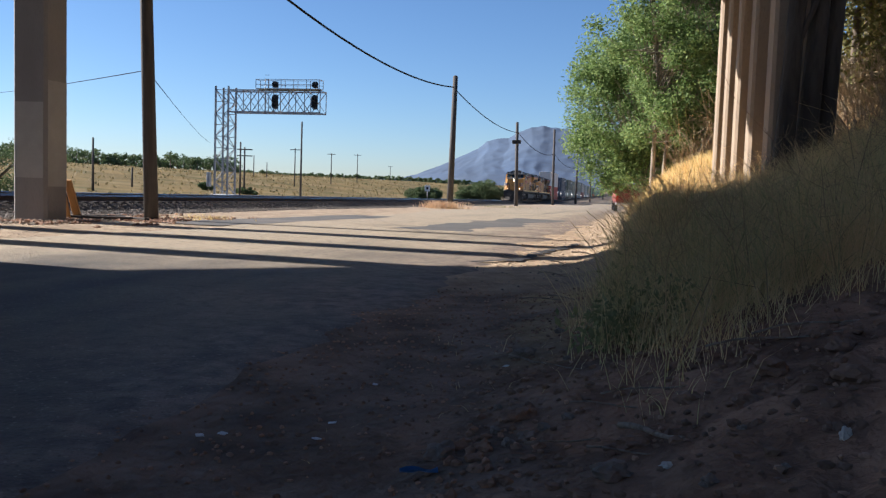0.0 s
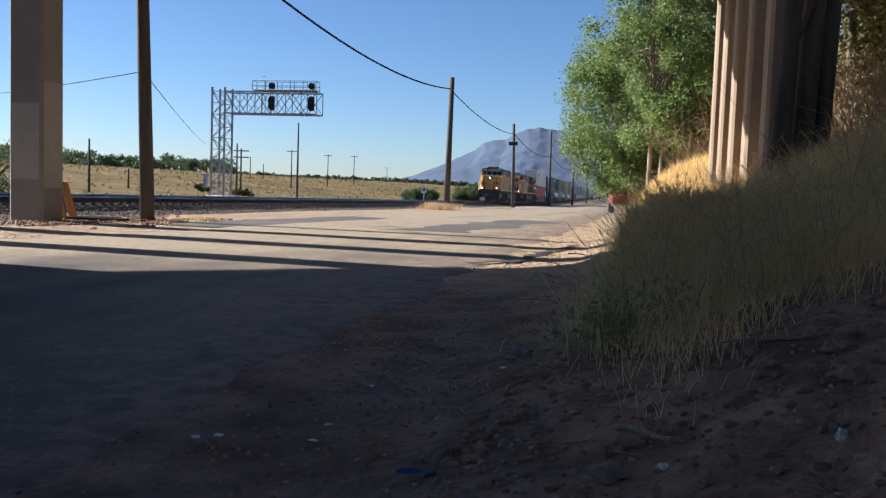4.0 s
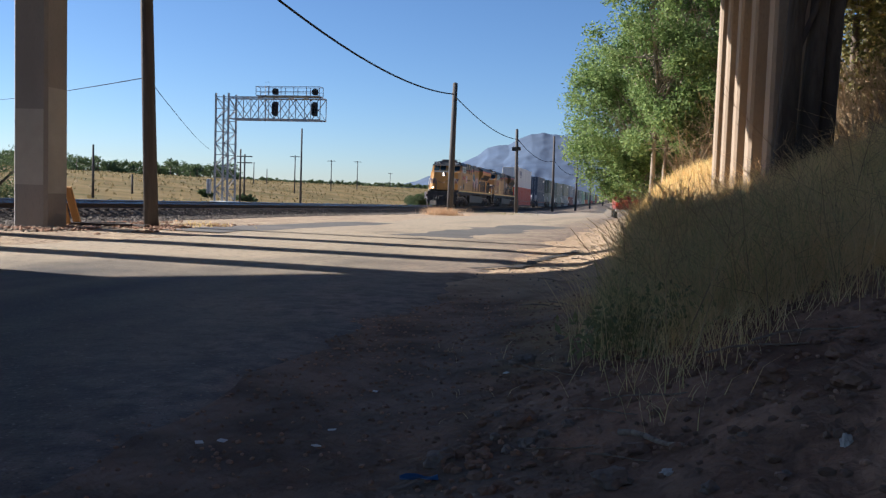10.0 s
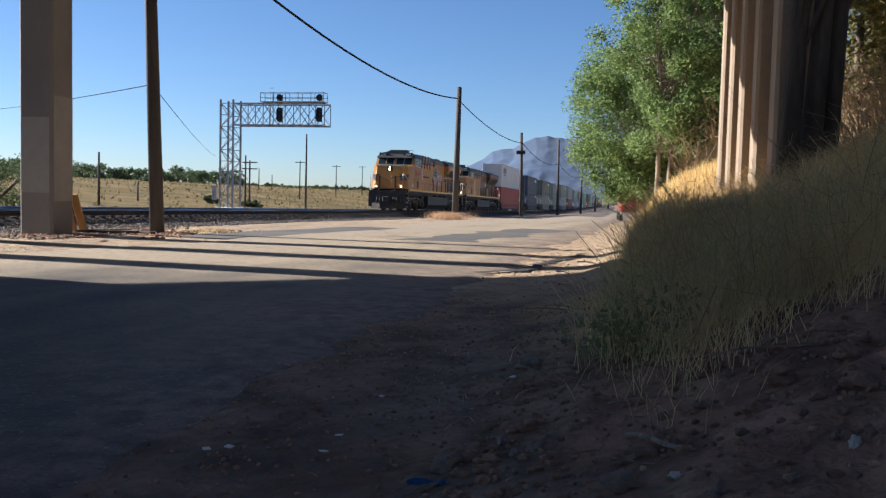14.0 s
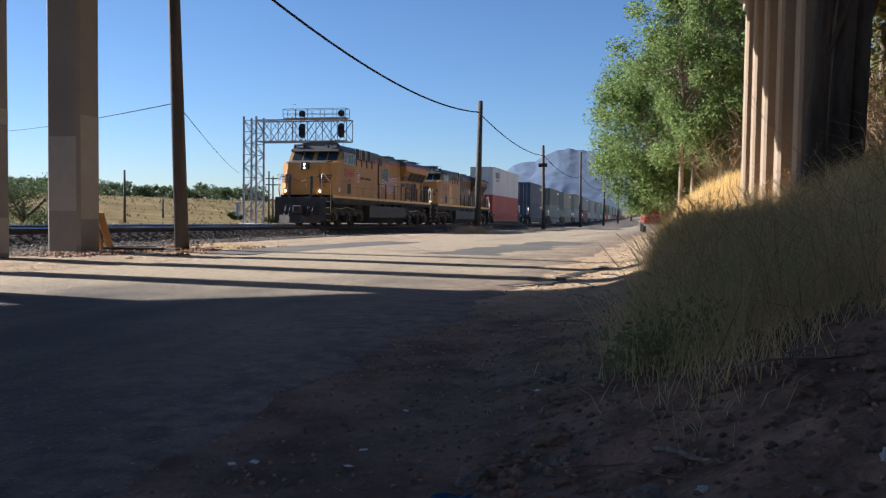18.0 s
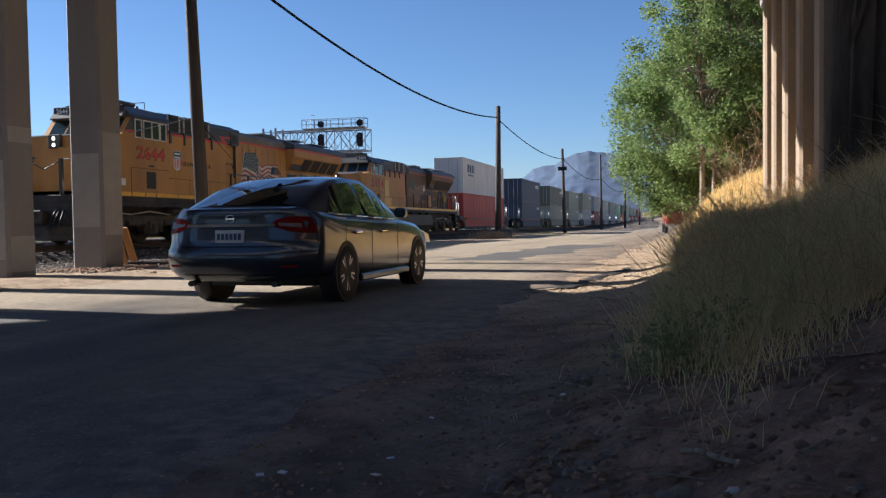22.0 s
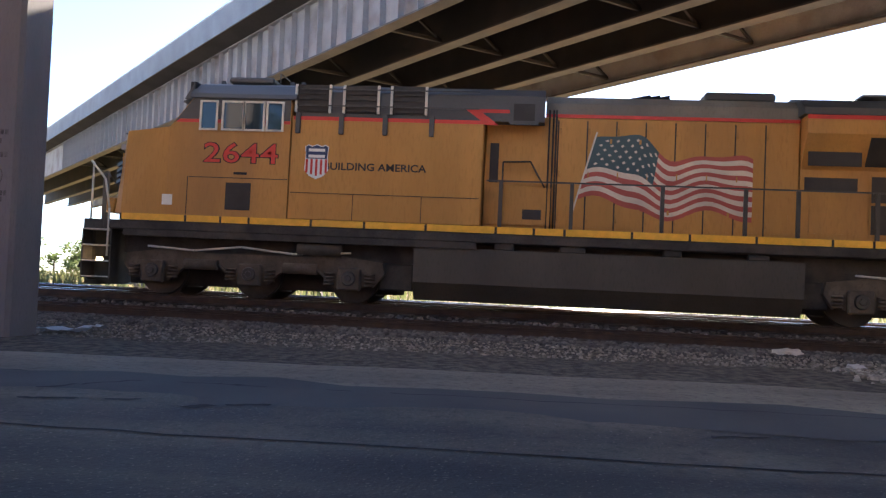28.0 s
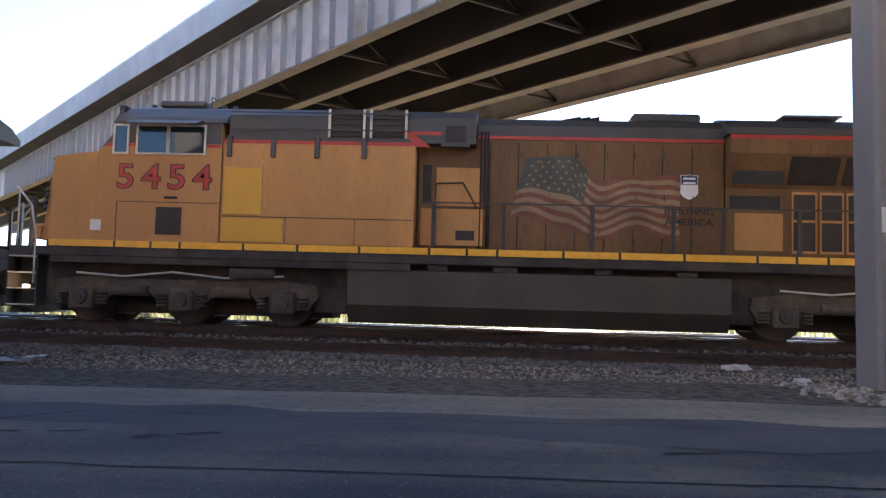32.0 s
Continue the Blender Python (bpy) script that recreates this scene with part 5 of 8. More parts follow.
        for y in (3.95, 4.85, 5.75, 6.7):
            bm = bmesh.new()
            box(bm, min(s * 1.42, s * 1.52), max(s * 1.42, s * 1.52), y, y + 0.1, 3.42, 3.85, 0.01)
            part("roof_bracket", bm, GREY, aux)
        bm = bmesh.new()
        for z in (4.0, 4.34):
            bar(bm, (s * 1.5, 4.0, z), (s * 1.5, 7.7, z), 0.022, 0.022)
        part("roof_handrail", bm, STEEL_BAR, aux)
        if worn:
            bm = bmesh.new()
            plate(bm, s * 1.47, 3.92, 4.7, 2.25, 3.2, 0.02)
            plate(bm, s * 1.47, 3.9, 5.15, 1.7, 2.17, 0.02)
            part("repaired_panel", bm, YELLOW_NEW, aux, "freshly painted bright yellow panel")
    if not worn:
        shield(aux, 1.47, 4.42, 2.85, 0.5)
        lettering("BUILDING AMERICA", 0.21, SOOT, aux, pose(1.4735, 5.62, 2.76, 90, 0, 90), "slogan", 0.004, 0.002, 2.1)
    # engine hood
    bm = bmesh.new()
    box(bm, -1.05, 1.05, 7.82, 14.0, 1.53, 3.96, 0.02)
    hood_paint = YELLOW_SOOT if worn else body
    hood = part("engine_hood", bm, hood_paint, t)
    bm = bmesh.new()
    prism(bm, [(-1.05, 4.03), (-1.05, 4.25), (-0.85, 4.42), (0.85, 4.42), (1.05, 4.25), (1.05, 4.03)], "y", 9.02, 14.0)
    part("hood_roof", bm, GREY if worn else ROOF_DUSTY, t)
    bm = bmesh.new()
    box(bm, -1.052, 1.052, 9.02, 14.0, 3.962, 4.028)
    part("hood_stripe", bm, red, t)
    bm = bmesh.new()
    box(bm, -0.75, 0.75, 12.2, 13.6, 4.422, 4.62, 0.05)
    part("exhaust_silencer", bm, GREY, t)
    bm = bmesh.new()
    for y in (10.8, 11.0, 11.2):
        tube(bm, (-0.1, y, 4.6), (-0.1, y + 0.42, 4.62), 0.035, 0.1, 8)
    box(bm, -0.2, 0.1, 10.85, 11.3, 4.422, 4.56)
    part("horn", bm, BLACK, t)
    for s in (-1, 1):
        for k in range(8):
            y = 9.3 + 0.58 * k
            bm = bmesh.new()
            plate(bm, s * 1.05, y, y + 0.55, 1.75, 3.85, 0.012)
            door = part("hood_door", bm, hood_paint, hood)
            bm = bmesh.new()
            plate(bm, s * 1.05, y - 0.029, y - 0.001, 1.7, 3.9, 0.004)
            part("door_gap", bm, SOOT, hood)
            for z in (1.85, 2.75, 3.62):
                bm = bmesh.new()
                tube(bm, (s * 1.066, y + 0.03, z), (s * 1.066, y + 0.03, z + 0.12), 0.014, n=6)
                part("hinge", bm, hood_paint, door)
            for z in (2.05, 3.45):
                bm = bmesh.new()
                plate(bm, s * 1.062, y + 0.44, y + 0.48, z, z + 0.09, 0.012)
                part("latch", bm, hood_paint, door)
        bm = bmesh.new()
        plate(bm, s * 1.05, 7.9, 9.2, 1.75, 2.5, 0.05)
        plate(bm, s * 1.05, 8.2, 9.1, 2.56, 3.35, 0.02)
        part("access_panel", bm, body, hood)
        # Flat dark plates paint the shade of recesses that are not cut in.
        for x_, y0, y1, z0, z1 in ((1.05, 7.92, 8.1, 2.6, 3.4), (1.1, 8.62, 9.0, 1.86, 2.06)):
            bm = bmesh.new()
            plate(bm, s * x_, y0, y1, z0, z1, 0.004)
            part("dark_recess", bm, MESH_DARK, hood)
        bm = bmesh.new()
        chain(bm, [(s * 1.2, 8.2, 1.6), (s * 1.2, 8.2, 3.0), (s * 1.2, 8.75, 3.02), (s * 1.2, 9.05, 2.5)], 0.018)
        for y in (9.1, 9.18, 9.24):
            tube(bm, (s * 1.09, y, 1.6), (s * 1.09, y, 4.1), 0.018, n=6)
        part("pipe_run", bm, SOOT, hood)
    flag(hood, 1.066, 9.7, 2.25, 3.4, 1.35, PALE_BAR, worn)
    if worn:
        shield(hood, 1.064, 13.3, 3.05, 0.36, True)
        lettering("BUILDING", 0.2, SOOT, hood, pose(1.068, 13.3, 2.55, 90, 0, 90), "slogan", 0.004, 0.002, 0.98)
        lettering("AMERICA", 0.2, SOOT, hood, pose(1.068, 13.3, 2.33, 90, 0, 90), "slogan", 0.004, 0.002, 0.98)
    # radiator section
    bm = bmesh.new()
    prism(bm, [(-1.05, 1.53), (-1.05, 3.05), (-1.46, 3.7), (-1.46, 4.05), (1.46, 4.05), (1.46, 3.7), (1.05, 3.05), (1.05, 1.53)], "y", 14.02, 19.75)
    rad = part("radiator_cabin", bm, hood_paint, t)
    bm = bmesh.new()
    prism(bm, [(-1.48, 4.07), (-1.48, 4.2), (-1.1, 4.42), (-0.5, 4.55), (0.5, 4.55), (1.1, 4.42), (1.48, 4.2), (1.48, 4.07)], "y", 13.95, 20.3)
    part("radiator_roof", bm, GREY, t)
    for s in (-1, 1):
        bm = bmesh.new()
        plate(bm, s * 1.46, 14.02, 19.74, 3.98, 4.06, 0.012)
        part("radiator_stripe", bm, red, t)
    bm = bmesh.new()
    box(bm, -0.9, 0.9, 15.2, 16.4, 4.552, 4.6, 0.02)
    box(bm, -0.9, 0.9, 17.2, 19.4, 4.552, 4.59, 0.02)
    part("radiator_hatch", bm, GALV, t)
    for s in (-1, 1):
        for k in range(4):
            y0 = 15.2 + 1.06 * k
            bm = bmesh.new()
            q = []
            for y, f in ((y0, 0.12), (y0 + 0.96, 0.12), (y0 + 0.96, 0.92), (y0, 0.92)):
                q.append(bm.verts.new((s * (1.058 + 0.41 * f), y, 3.046 + 0.65 * f)))
            bm.faces.new(q if s > 0 else q[::-1])
            part("radiator_grille", bm, MESH_DARK, rad)
        for a, b, z0, z1 in ((14.1, 15.1, 3.1, 3.4), (14.1, 15.1, 2.64, 2.9)):
            bm = bmesh.new()
            plate(bm, s * (1.05 if z1 < 3 else 1.25), a, b, z0, z1, 0.006)
            part("side_grille", bm, MESH_DARK, rad)
        for a, b in ((15.35, 15.78), (15.9, 16.3), (16.42, 16.85), (16.98, 17.38), (17.5, 17.85), (18.95, 19.3)):
            bm = bmesh.new()
            plate(bm, s * 1.05, a, b, 1.8, 2.95, 0.02)
            d_ = part("screen_door", bm, MESH_DARK, rad)
            bm = bmesh.new()
            for z in (1.76, 2.38, 2.94):
                plate(bm, s * 1.072, a - 0.03, b + 0.03, z, z + 0.05, 0.01)
            for y in (a - 0.03, b):
                plate(bm, s * 1.072, y, y + 0.03, 1.81, 2.94, 0.01)
            part("door_frame", bm, body if s < 0 or a < 16.5 else SOOT, d_)
        bm = bmesh.new()
        for k in range(24):
            a0, a1 = k * math.tau / 24, (k + 1) * math.tau / 24
            tube(bm, (s * 1.14, 18.42 + 0.3 * math.cos(a0), 2.55 + 0.3 * math.sin(a0)), (s * 1.14, 18.42 + 0.3 * math.cos(a1), 2.55 + 0.3 * math.sin(a1)), 0.02, n=5, cap=False)
        for k in range(8):
            a0 = k * math.tau / 8
            tube(bm, (s * 1.14, 18.42, 2.55), (s * 1.14, 18.42 + 0.29 * math.cos(a0), 2.55 + 0.29 * math.sin(a0)), 0.014, n=5, cap=False)
        tube(bm, (s * 1.06, 18.42, 2.55), (s * 1.17, 18.42, 2.55), 0.06, n=8)
        part("hand_brake_wheel", bm, STRIPE, rad)
        bm = bmesh.new()
        plate(bm, s * 1.05, 14.2, 15.15, 1.8, 2.55, 0.015)
        part("battery_door", bm, body, rad)
        # walkway handrail with stanchions
        bm = bmesh.new()
        bar(bm, (s * 1.47, 7.9, 2.58), (s * 1.47, 20.2, 2.58), 0.03, 0.03)
        part("walkway_rail", bm, STEEL_BAR, t)
        for y in (8.15, 9.55, 11.3, 12.87, 13.85, 15.3, 16.7, 18.0, 19.3, 20.15):
            bm = bmesh.new()
            box(bm, min(s * 1.44, s * 1.495), max(s * 1.44, s * 1.495), y, y + 0.075, 1.662, 2.56)
            part("stanchion", bm, STEEL_BAR, t)
        bm = bmesh.new()
        box(bm, min(s * 1.08, s * 1.3), max(s * 1.08, s * 1.3), 7.85, 20.2, 1.5, 1.53)
        part("walkway", bm, SOOT, t)
        for y, w_, h_ in ((7.2, 0.35, 0.14), (8.1, 0.4, 0.18), (9.4, 0.5, 0.12), (11.4, 0.35, 0.15), (13.0, 0.4, 0.12)):
            bm = bmesh.new()
            box(bm, min(s * 1.2, s * 1.44), max(s * 1.2, s * 1.44), y, y + w_, 1.2, 1.2 + h_, 0.02)
            part("pipe_valve", bm, SOOT, t)
    bogie(t, 3.1)
    bogie(t, 17.2)
    return t


locos = [locomotive("2644", "bright yellow diesel locomotive with grey roof and a painted waving flag", False),
         locomotive("5454", "faded grimy yellow diesel locomotive with grey roof and patched panels", True)]


# ---- double-stack cars and containers ----
def box_paint(name, c, worn=0.4):
    return paint(name, c, 0.55, var=0.08, scale=0.7, fine=14, bump=0.012, dirt=tuple(v * 0.55 for v in c), dirt_amount=worn, streak=3)


BOX_WHITE = box_paint("container_white", (0.66, 0.64, 0.6), 0.3)
BOX_RED = box_paint("container_red", (0.42, 0.055, 0.035))
BOX_NAVY = box_paint("container_navy", (0.045, 0.065, 0.1))
BOX_GREEN = box_paint("container_dark_green", (0.11, 0.125, 0.095))
BOX_GREY = box_paint("container_grey", (0.32, 0.33, 0.31))
BOX_OLIVE = box_paint("container_olive", (0.24, 0.26, 0.2))
BOX_BROWN = box_paint("container_brown", (0.22, 0.07, 0.045))
BOX_ORANGE = box_paint("container_orange", (0.62, 0.16, 0.04))
BOX_MINT = box_paint("container_pale_green", (0.3, 0.42, 0.28))


def container(material, length, high, label, stencil=None):
    """A corrugated shipping container with posts, rails, doors and lock rods; its front end lies at y = 0."""
    t = thing("shipping_container", label, "shipping container", "containers on the train")
    w = 1.22
    n = int(length / 0.56)
    out = []
    for s in (1, -1):
        row = []
        for k in range(n):
            y0 = 0.12 + (length - 0.24) * k / n
            d = (length - 0.24) / n
            row += [(s * (w - 0.01), y0), (s * (w - 0.01), y0 + d * 0.4), (s * (w - 0.04), y0 + d * 0.5), (s * (w - 0.04), y0 + d * 0.9)]
        out += row if s > 0 else row[::-1]
    bm = bmesh.new()
    prism(bm, out, "z", 0.12, high - 0.1)
    part("wall_panel", bm, material, t)
    bm = bmesh.new()
    box(bm, -w, w, 0.0, length, high - 0.098, high - 0.01, 0.01)
    part("roof", bm, material, t)
    bm = bmesh.new()
    box(bm, -w, w, 0.0, length, 0.0, 0.118, 0.01)
    part("floor_frame", bm, material, t)
    for x in (-1, 1):
        for y in (0.0, length - 0.16):
            bm = bmesh.new()
            box(bm, min(x * (w - 0.16), x * (w + 0.002)), max(x * (w - 0.16), x * (w + 0.002)), y - 0.004, y + 0.164, 0.0, high, 0.01)
            part("corner_post", bm, material, t)
    for x in (-1, 1):
        bm = bmesh.new()
        box(bm, min(x * 0.02, x * 1.05), max(x * 0.02, x * 1.05), 0.02, 0.1, 0.14, high - 0.12, 0.01)
        door = part("door", bm, material, t)
        for k in (0.3, 0.75):
            bm = bmesh.new()
            tube(bm, (x * k, -0.012, 0.15), (x * k, -0.012, high - 0.14), 0.02, n=6)
            part("lock_rod", bm, GALV, door)
    if stencil:
        for y0, z0, wd, ht in stencil:
            for k in range(3):
                bm = bmesh.new()
                plate(bm, w - 0.01, y0 + k * wd / 3, y0 + (k + 0.75) * wd / 3, z0, z0 + ht, 0.004)
                part("stencil_bar", bm, NAVY if material is BOX_WHITE else WHITE, t)
    return t


def well_car(length):
    """A low well car: end platforms, deep side sills and two-axle trucks."""
    t = thing("well_car", "grimy low well car carrying two stacked containers", "rail car", "well cars of the train")
    for s in (-1, 1):
        bm = bmesh.new()
        prism(bm, [(-2.0, 1.15), (-1.3, 1.15), (-0.4, 1.0), (0.0, 0.34), (length, 0.34), (length + 0.4, 1.0), (length + 1.3, 1.15), (length + 2.0, 1.15), (length + 2.0, 0.95), (length + 0.9, 0.85), (length + 0.2, 0.2), (-0.2, 0.2), (-0.9, 0.85), (-2.0, 0.95)], "x", s * 1.3, s * 1.4)
        part("side_sill", bm, SOOT, t)
        bm = bmesh.new()
        box(bm, min(s * 1.25, s * 1.42), max(s * 1.25, s * 1.42), 0.3, length - 0.3, 0.96, 1.06)
        part("top_chord", bm, BOX_BROWN, t)
    bm = bmesh.new()
    box(bm, -1.24, 1.24, 0, length, 0.24, 0.34)
    part("well_floor", bm, SOOT, t)
    for y0, y1 in ((-2.6, -0.2), (length + 0.2, length + 2.6)):
        bm = bmesh.new()
        box(bm, -1.2, 1.2, y0, y1, 1.1, 1.2, 0.02)
        part("platform", bm, SOOT, t)
        for x in (-1, 1):
            bm = bmesh.new()
            chain(bm, [(x * 1.25, y0 + 0.3, 1.2), (x * 1.25, y0 + 0.3, 2.2), (x * 1.25, y0 + 0.9, 2.2), (x * 1.25, y0 + 0.9, 1.2)], 0.02)
            part("grab_iron", bm, GALV, t)
        yc = (y0 + y1) / 2
        for e in (-0.88, 0.88):
            for x in (-1, 1):
                bm = bmesh.new()
                tube(bm, (x * 0.68, yc + e, 0.46), (x * 0.82, yc + e, 0.46), 0.455, n=20)
                part("wheel", bm, SOOT, t)
        for x in (-1, 1):
            bm = bmesh.new()
            prism(bm, [(yc - 1.2, 0.36), (yc - 0.6, 0.3), (yc - 0.35, 0.18), (yc + 0.35, 0.18), (yc + 0.6, 0.3), (yc + 1.2, 0.36), (yc + 1.15, 0.6), (yc + 0.5, 0.72), (yc - 0.5, 0.72), (yc - 1.15, 0.6)], "x", x * 0.95, x * 1.12)
            part("side_frame", bm, SOOT, t)
    return t


# distance from the first nose, length, lower and upper paint, heights
STACKS = [(46.6, 16.15, BOX_RED, BOX_WHITE, 2.75, 2.9, "red", "white"), (72.6, 12.19, BOX_NAVY, BOX_NAVY, 2.6, 2.6, "dark blue", "dark blue"), (93.0, 12.19, BOX_OLIVE, BOX_GREEN, 2.6, 2.6, "olive", "dark green"),
          (112.0, 12.19, BOX_OLIVE, BOX_OLIVE, 2.6, 2.6, "olive", "olive"), (130.0, 13.7, BOX_GREY, BOX_OLIVE, 2.6, 2.9, "grey", "olive"), (149.0, 12.19, BOX_BROWN, BOX_GREY, 2.6, 2.9, "brown", "grey"),
          (168.0, 12.19, BOX_GREY, BOX_GREY, 2.6, 2.6, "grey", "grey"), (186.0, 13.7, BOX_GREY, BOX_OLIVE, 2.6, 2.6, "grey", "olive"), (205.0, 12.19, BOX_MINT, BOX_MINT, 2.6, 2.6, "pale green", "pale green"),
          (223.0, 12.19, BOX_ORANGE, BOX_GREEN, 2.6, 2.6, "orange", "dark green"), (241.0, 12.19, BOX_MINT, BOX_MINT, 2.6, 2.9, "pale green", "pale green"), (259.0, 12.19, BOX_RED, BOX_GREY, 2.6, 2.6, "red", "grey"),
          (277.0, 12.19, BOX_GREEN, BOX_MINT, 2.6, 2.6, "dark green", "pale green"), (295.0, 13.7, BOX_RED, BOX_BROWN, 2.6, 2.6, "red", "brown"), (313.0, 12.19, BOX_BROWN, BOX_GREY, 2.6, 2.6, "brown", "grey")]
stacked = []
for i, (off, length, low, up, h0, h1, c0, c1) in enumerate(STACKS):
    car_ = well_car(length)
    a_ = container(low, length, h0, f"{c0} corrugated steel container in the well of a rail car", None if i == 0 else [(length - 2.4, h0 - 0.7, 1.6, 0.25)])
    b_ = container(up, length, h1, f"{c1} corrugated steel container stacked on a {c0} one", [(1.5, 1.75, 2.4, 0.65), (1.8, 1.45, 1.8, 0.16)] if i == 0 else [(length - 3.2, h1 - 0.8, 2.2, 0.35)])
    stacked += [(car_, off, 0.0), (a_, off, 0.35), (b_, off, 0.354 + h0)]

# ---- grey sedan ----
CAR_PAINT = paint("metallic_grey", (0.034, 0.04, 0.052), 0.3, 0.5, var=0.03, scale=2, fine=60, bump=0.0)
CAR_PAINT.node_tree.nodes["Principled BSDF"].inputs["Coat Weight"].default_value = 0.7
CAR_PAINT.node_tree.nodes["Principled BSDF"].inputs["Coat Roughness"].default_value = 0.04
CAR_GLASS = glass("car_glass", (0.008, 0.01, 0.012), 0.03)
TYRE = paint("tyre", (0.018, 0.018, 0.018), 0.85, var=0.15, scale=8, fine=60, bump=0.02)
ALLOY = paint("alloy", (0.78, 0.78, 0.78), 0.4, 0.35, var=0.05, scale=8, fine=60, bump=0.0)
TRIM_BRIGHT = paint("bright_trim", (0.8, 0.8, 0.8), 0.3, 0.4, var=0.02, scale=8, fine=60, bump=0.0)
CHROME = paint("chrome", (0.8, 0.8, 0.8), 0.08, 1.0, var=0.02, scale=8, fine=60, bump=0.0)
TAIL_RED = paint("tail_lens", (0.72, 0.05, 0.035), 0.2, var=0.1, scale=8, fine=60, bump=0.0)
CLEAR = paint("lamp_lens", (0.75, 0.75, 0.75), 0.12, var=0.05, scale=8, fine=60, bump=0.0)


def loft(bm, sections, closed=False, mi=0, caps=True):
    rows = [[bm.verts.new(p) for p in sec] for sec in sections]
    n = len(rows[0])
    for r0, r1 in zip(rows, rows[1:]):
        for i in range(n if closed else n - 1):
            f = bm.faces.new((r0[i], r0[(i + 1) % n], r1[(i + 1) % n], r1[i]))
            f.material_index, f.smooth = mi, True
    if caps and closed:
        bm.faces.new(rows[0][::-1])
        bm.faces.new(rows[-1])
    return rows


def wheel(parent, x, y, r=0.335):
    s = 1 if x > 0 else -1
    w_ = new("wheel")
    w_.parent = parent
    w_.matrix_basis = pose(x, y, r)
    bm = bmesh.new()
    prof = [(-0.105, r * 0.68), (-0.11, r * 0.9), (-0.085, r), (0.085, r), (0.11, r * 0.9), (0.105, r * 0.68)]
    n = 32
    loft(bm, [[(a, b * math.cos(k * math.tau / n), b * math.sin(k * math.tau / n)) for k in range(n)] for a, b in prof], True, caps=False)
    part("tyre", bm, TYRE, w_)
    bm = bmesh.new()
    loft(bm, [[(a * s, b * math.cos(k * math.tau / n), b * math.sin(k * math.tau / n)) for k in range(n)] for a, b in ((0.1, r * 0.68), (0.085, r * 0.63), (-0.06, r * 0.6))], True, caps=False)
    tube(bm, (s * 0.075, 0, 0), (s * 0.1, 0, 0), 0.05, 0.04, 12)
    for k in range(5):
        for e in (-0.16, 0.16):
            a = k * math.tau / 5
            bar(bm, (s * 0.085, 0.045 * math.cos(a), 0.045 * math.sin(a)), (s * 0.09, r * 0.63 * math.cos(a + e), r * 0.63 * math.sin(a + e)), 0.032, 0.025)
    part("rim", bm, ALLOY, w_, "bright multi-spoke alloy rim")
    bm = bmesh.new()
    tube(bm, (-s * 0.03, 0, 0), (-s * 0.01, 0, 0), 0.16, 0.16, 20)
    part("brake_disc", bm, SOOT, w_)
    return w_


# the tail's upright profile: height, and how far back it reaches
TAIL = [(0.29, -0.93), (0.33, -1.03), (0.4, -1.1), (0.5, -1.135), (0.58, -1.14), (0.64, -1.12), (0.67, -1.085), (0.75, -1.07), (0.85, -1.06), (0.93, -1.05), (1.0, -1.05), (1.05, -1.055), (1.078, -1.03), (1.085, -0.97)]


def rear_point(u, z):
    """A point of the tail's surface: u from -1 to 1 across, z its height."""
    for (z0, y0), (z1, y1) in zip(TAIL, TAIL[1:]):
        if z <= z1:
            y = y0 + (y1 - y0) * max(0.0, (z - z0) / (z1 - z0))
            break
    w = 0.912 - 0.12 * smooth_step(0.88, 1.09, z) - 0.1 * smooth_step(0.42, 0.28, z)
    return u * w, y + 0.3 * abs(u) ** 5, z


def rear_patch(spans, lift):
    """A strip that follows the tail's surface: (x, lower, upper) from side to side."""
    bm = bmesh.new()
    lo, hi = [], []
    for x, z0, z1 in spans:
        for row, z in ((lo, z0), (hi, z1)):
            p = rear_point(x / 0.912, z)
            row.append(bm.verts.new((p[0] * (1 + lift * 0.5), p[1] - lift, p[2])))
    for i in range(len(lo) - 1):
        f = bm.faces.new((lo[i], lo[i + 1], hi[i + 1], hi[i]))
        f.smooth = True
    bmesh.ops.solidify(bm, geom=bm.faces[:], thickness=0.004)
    return bm


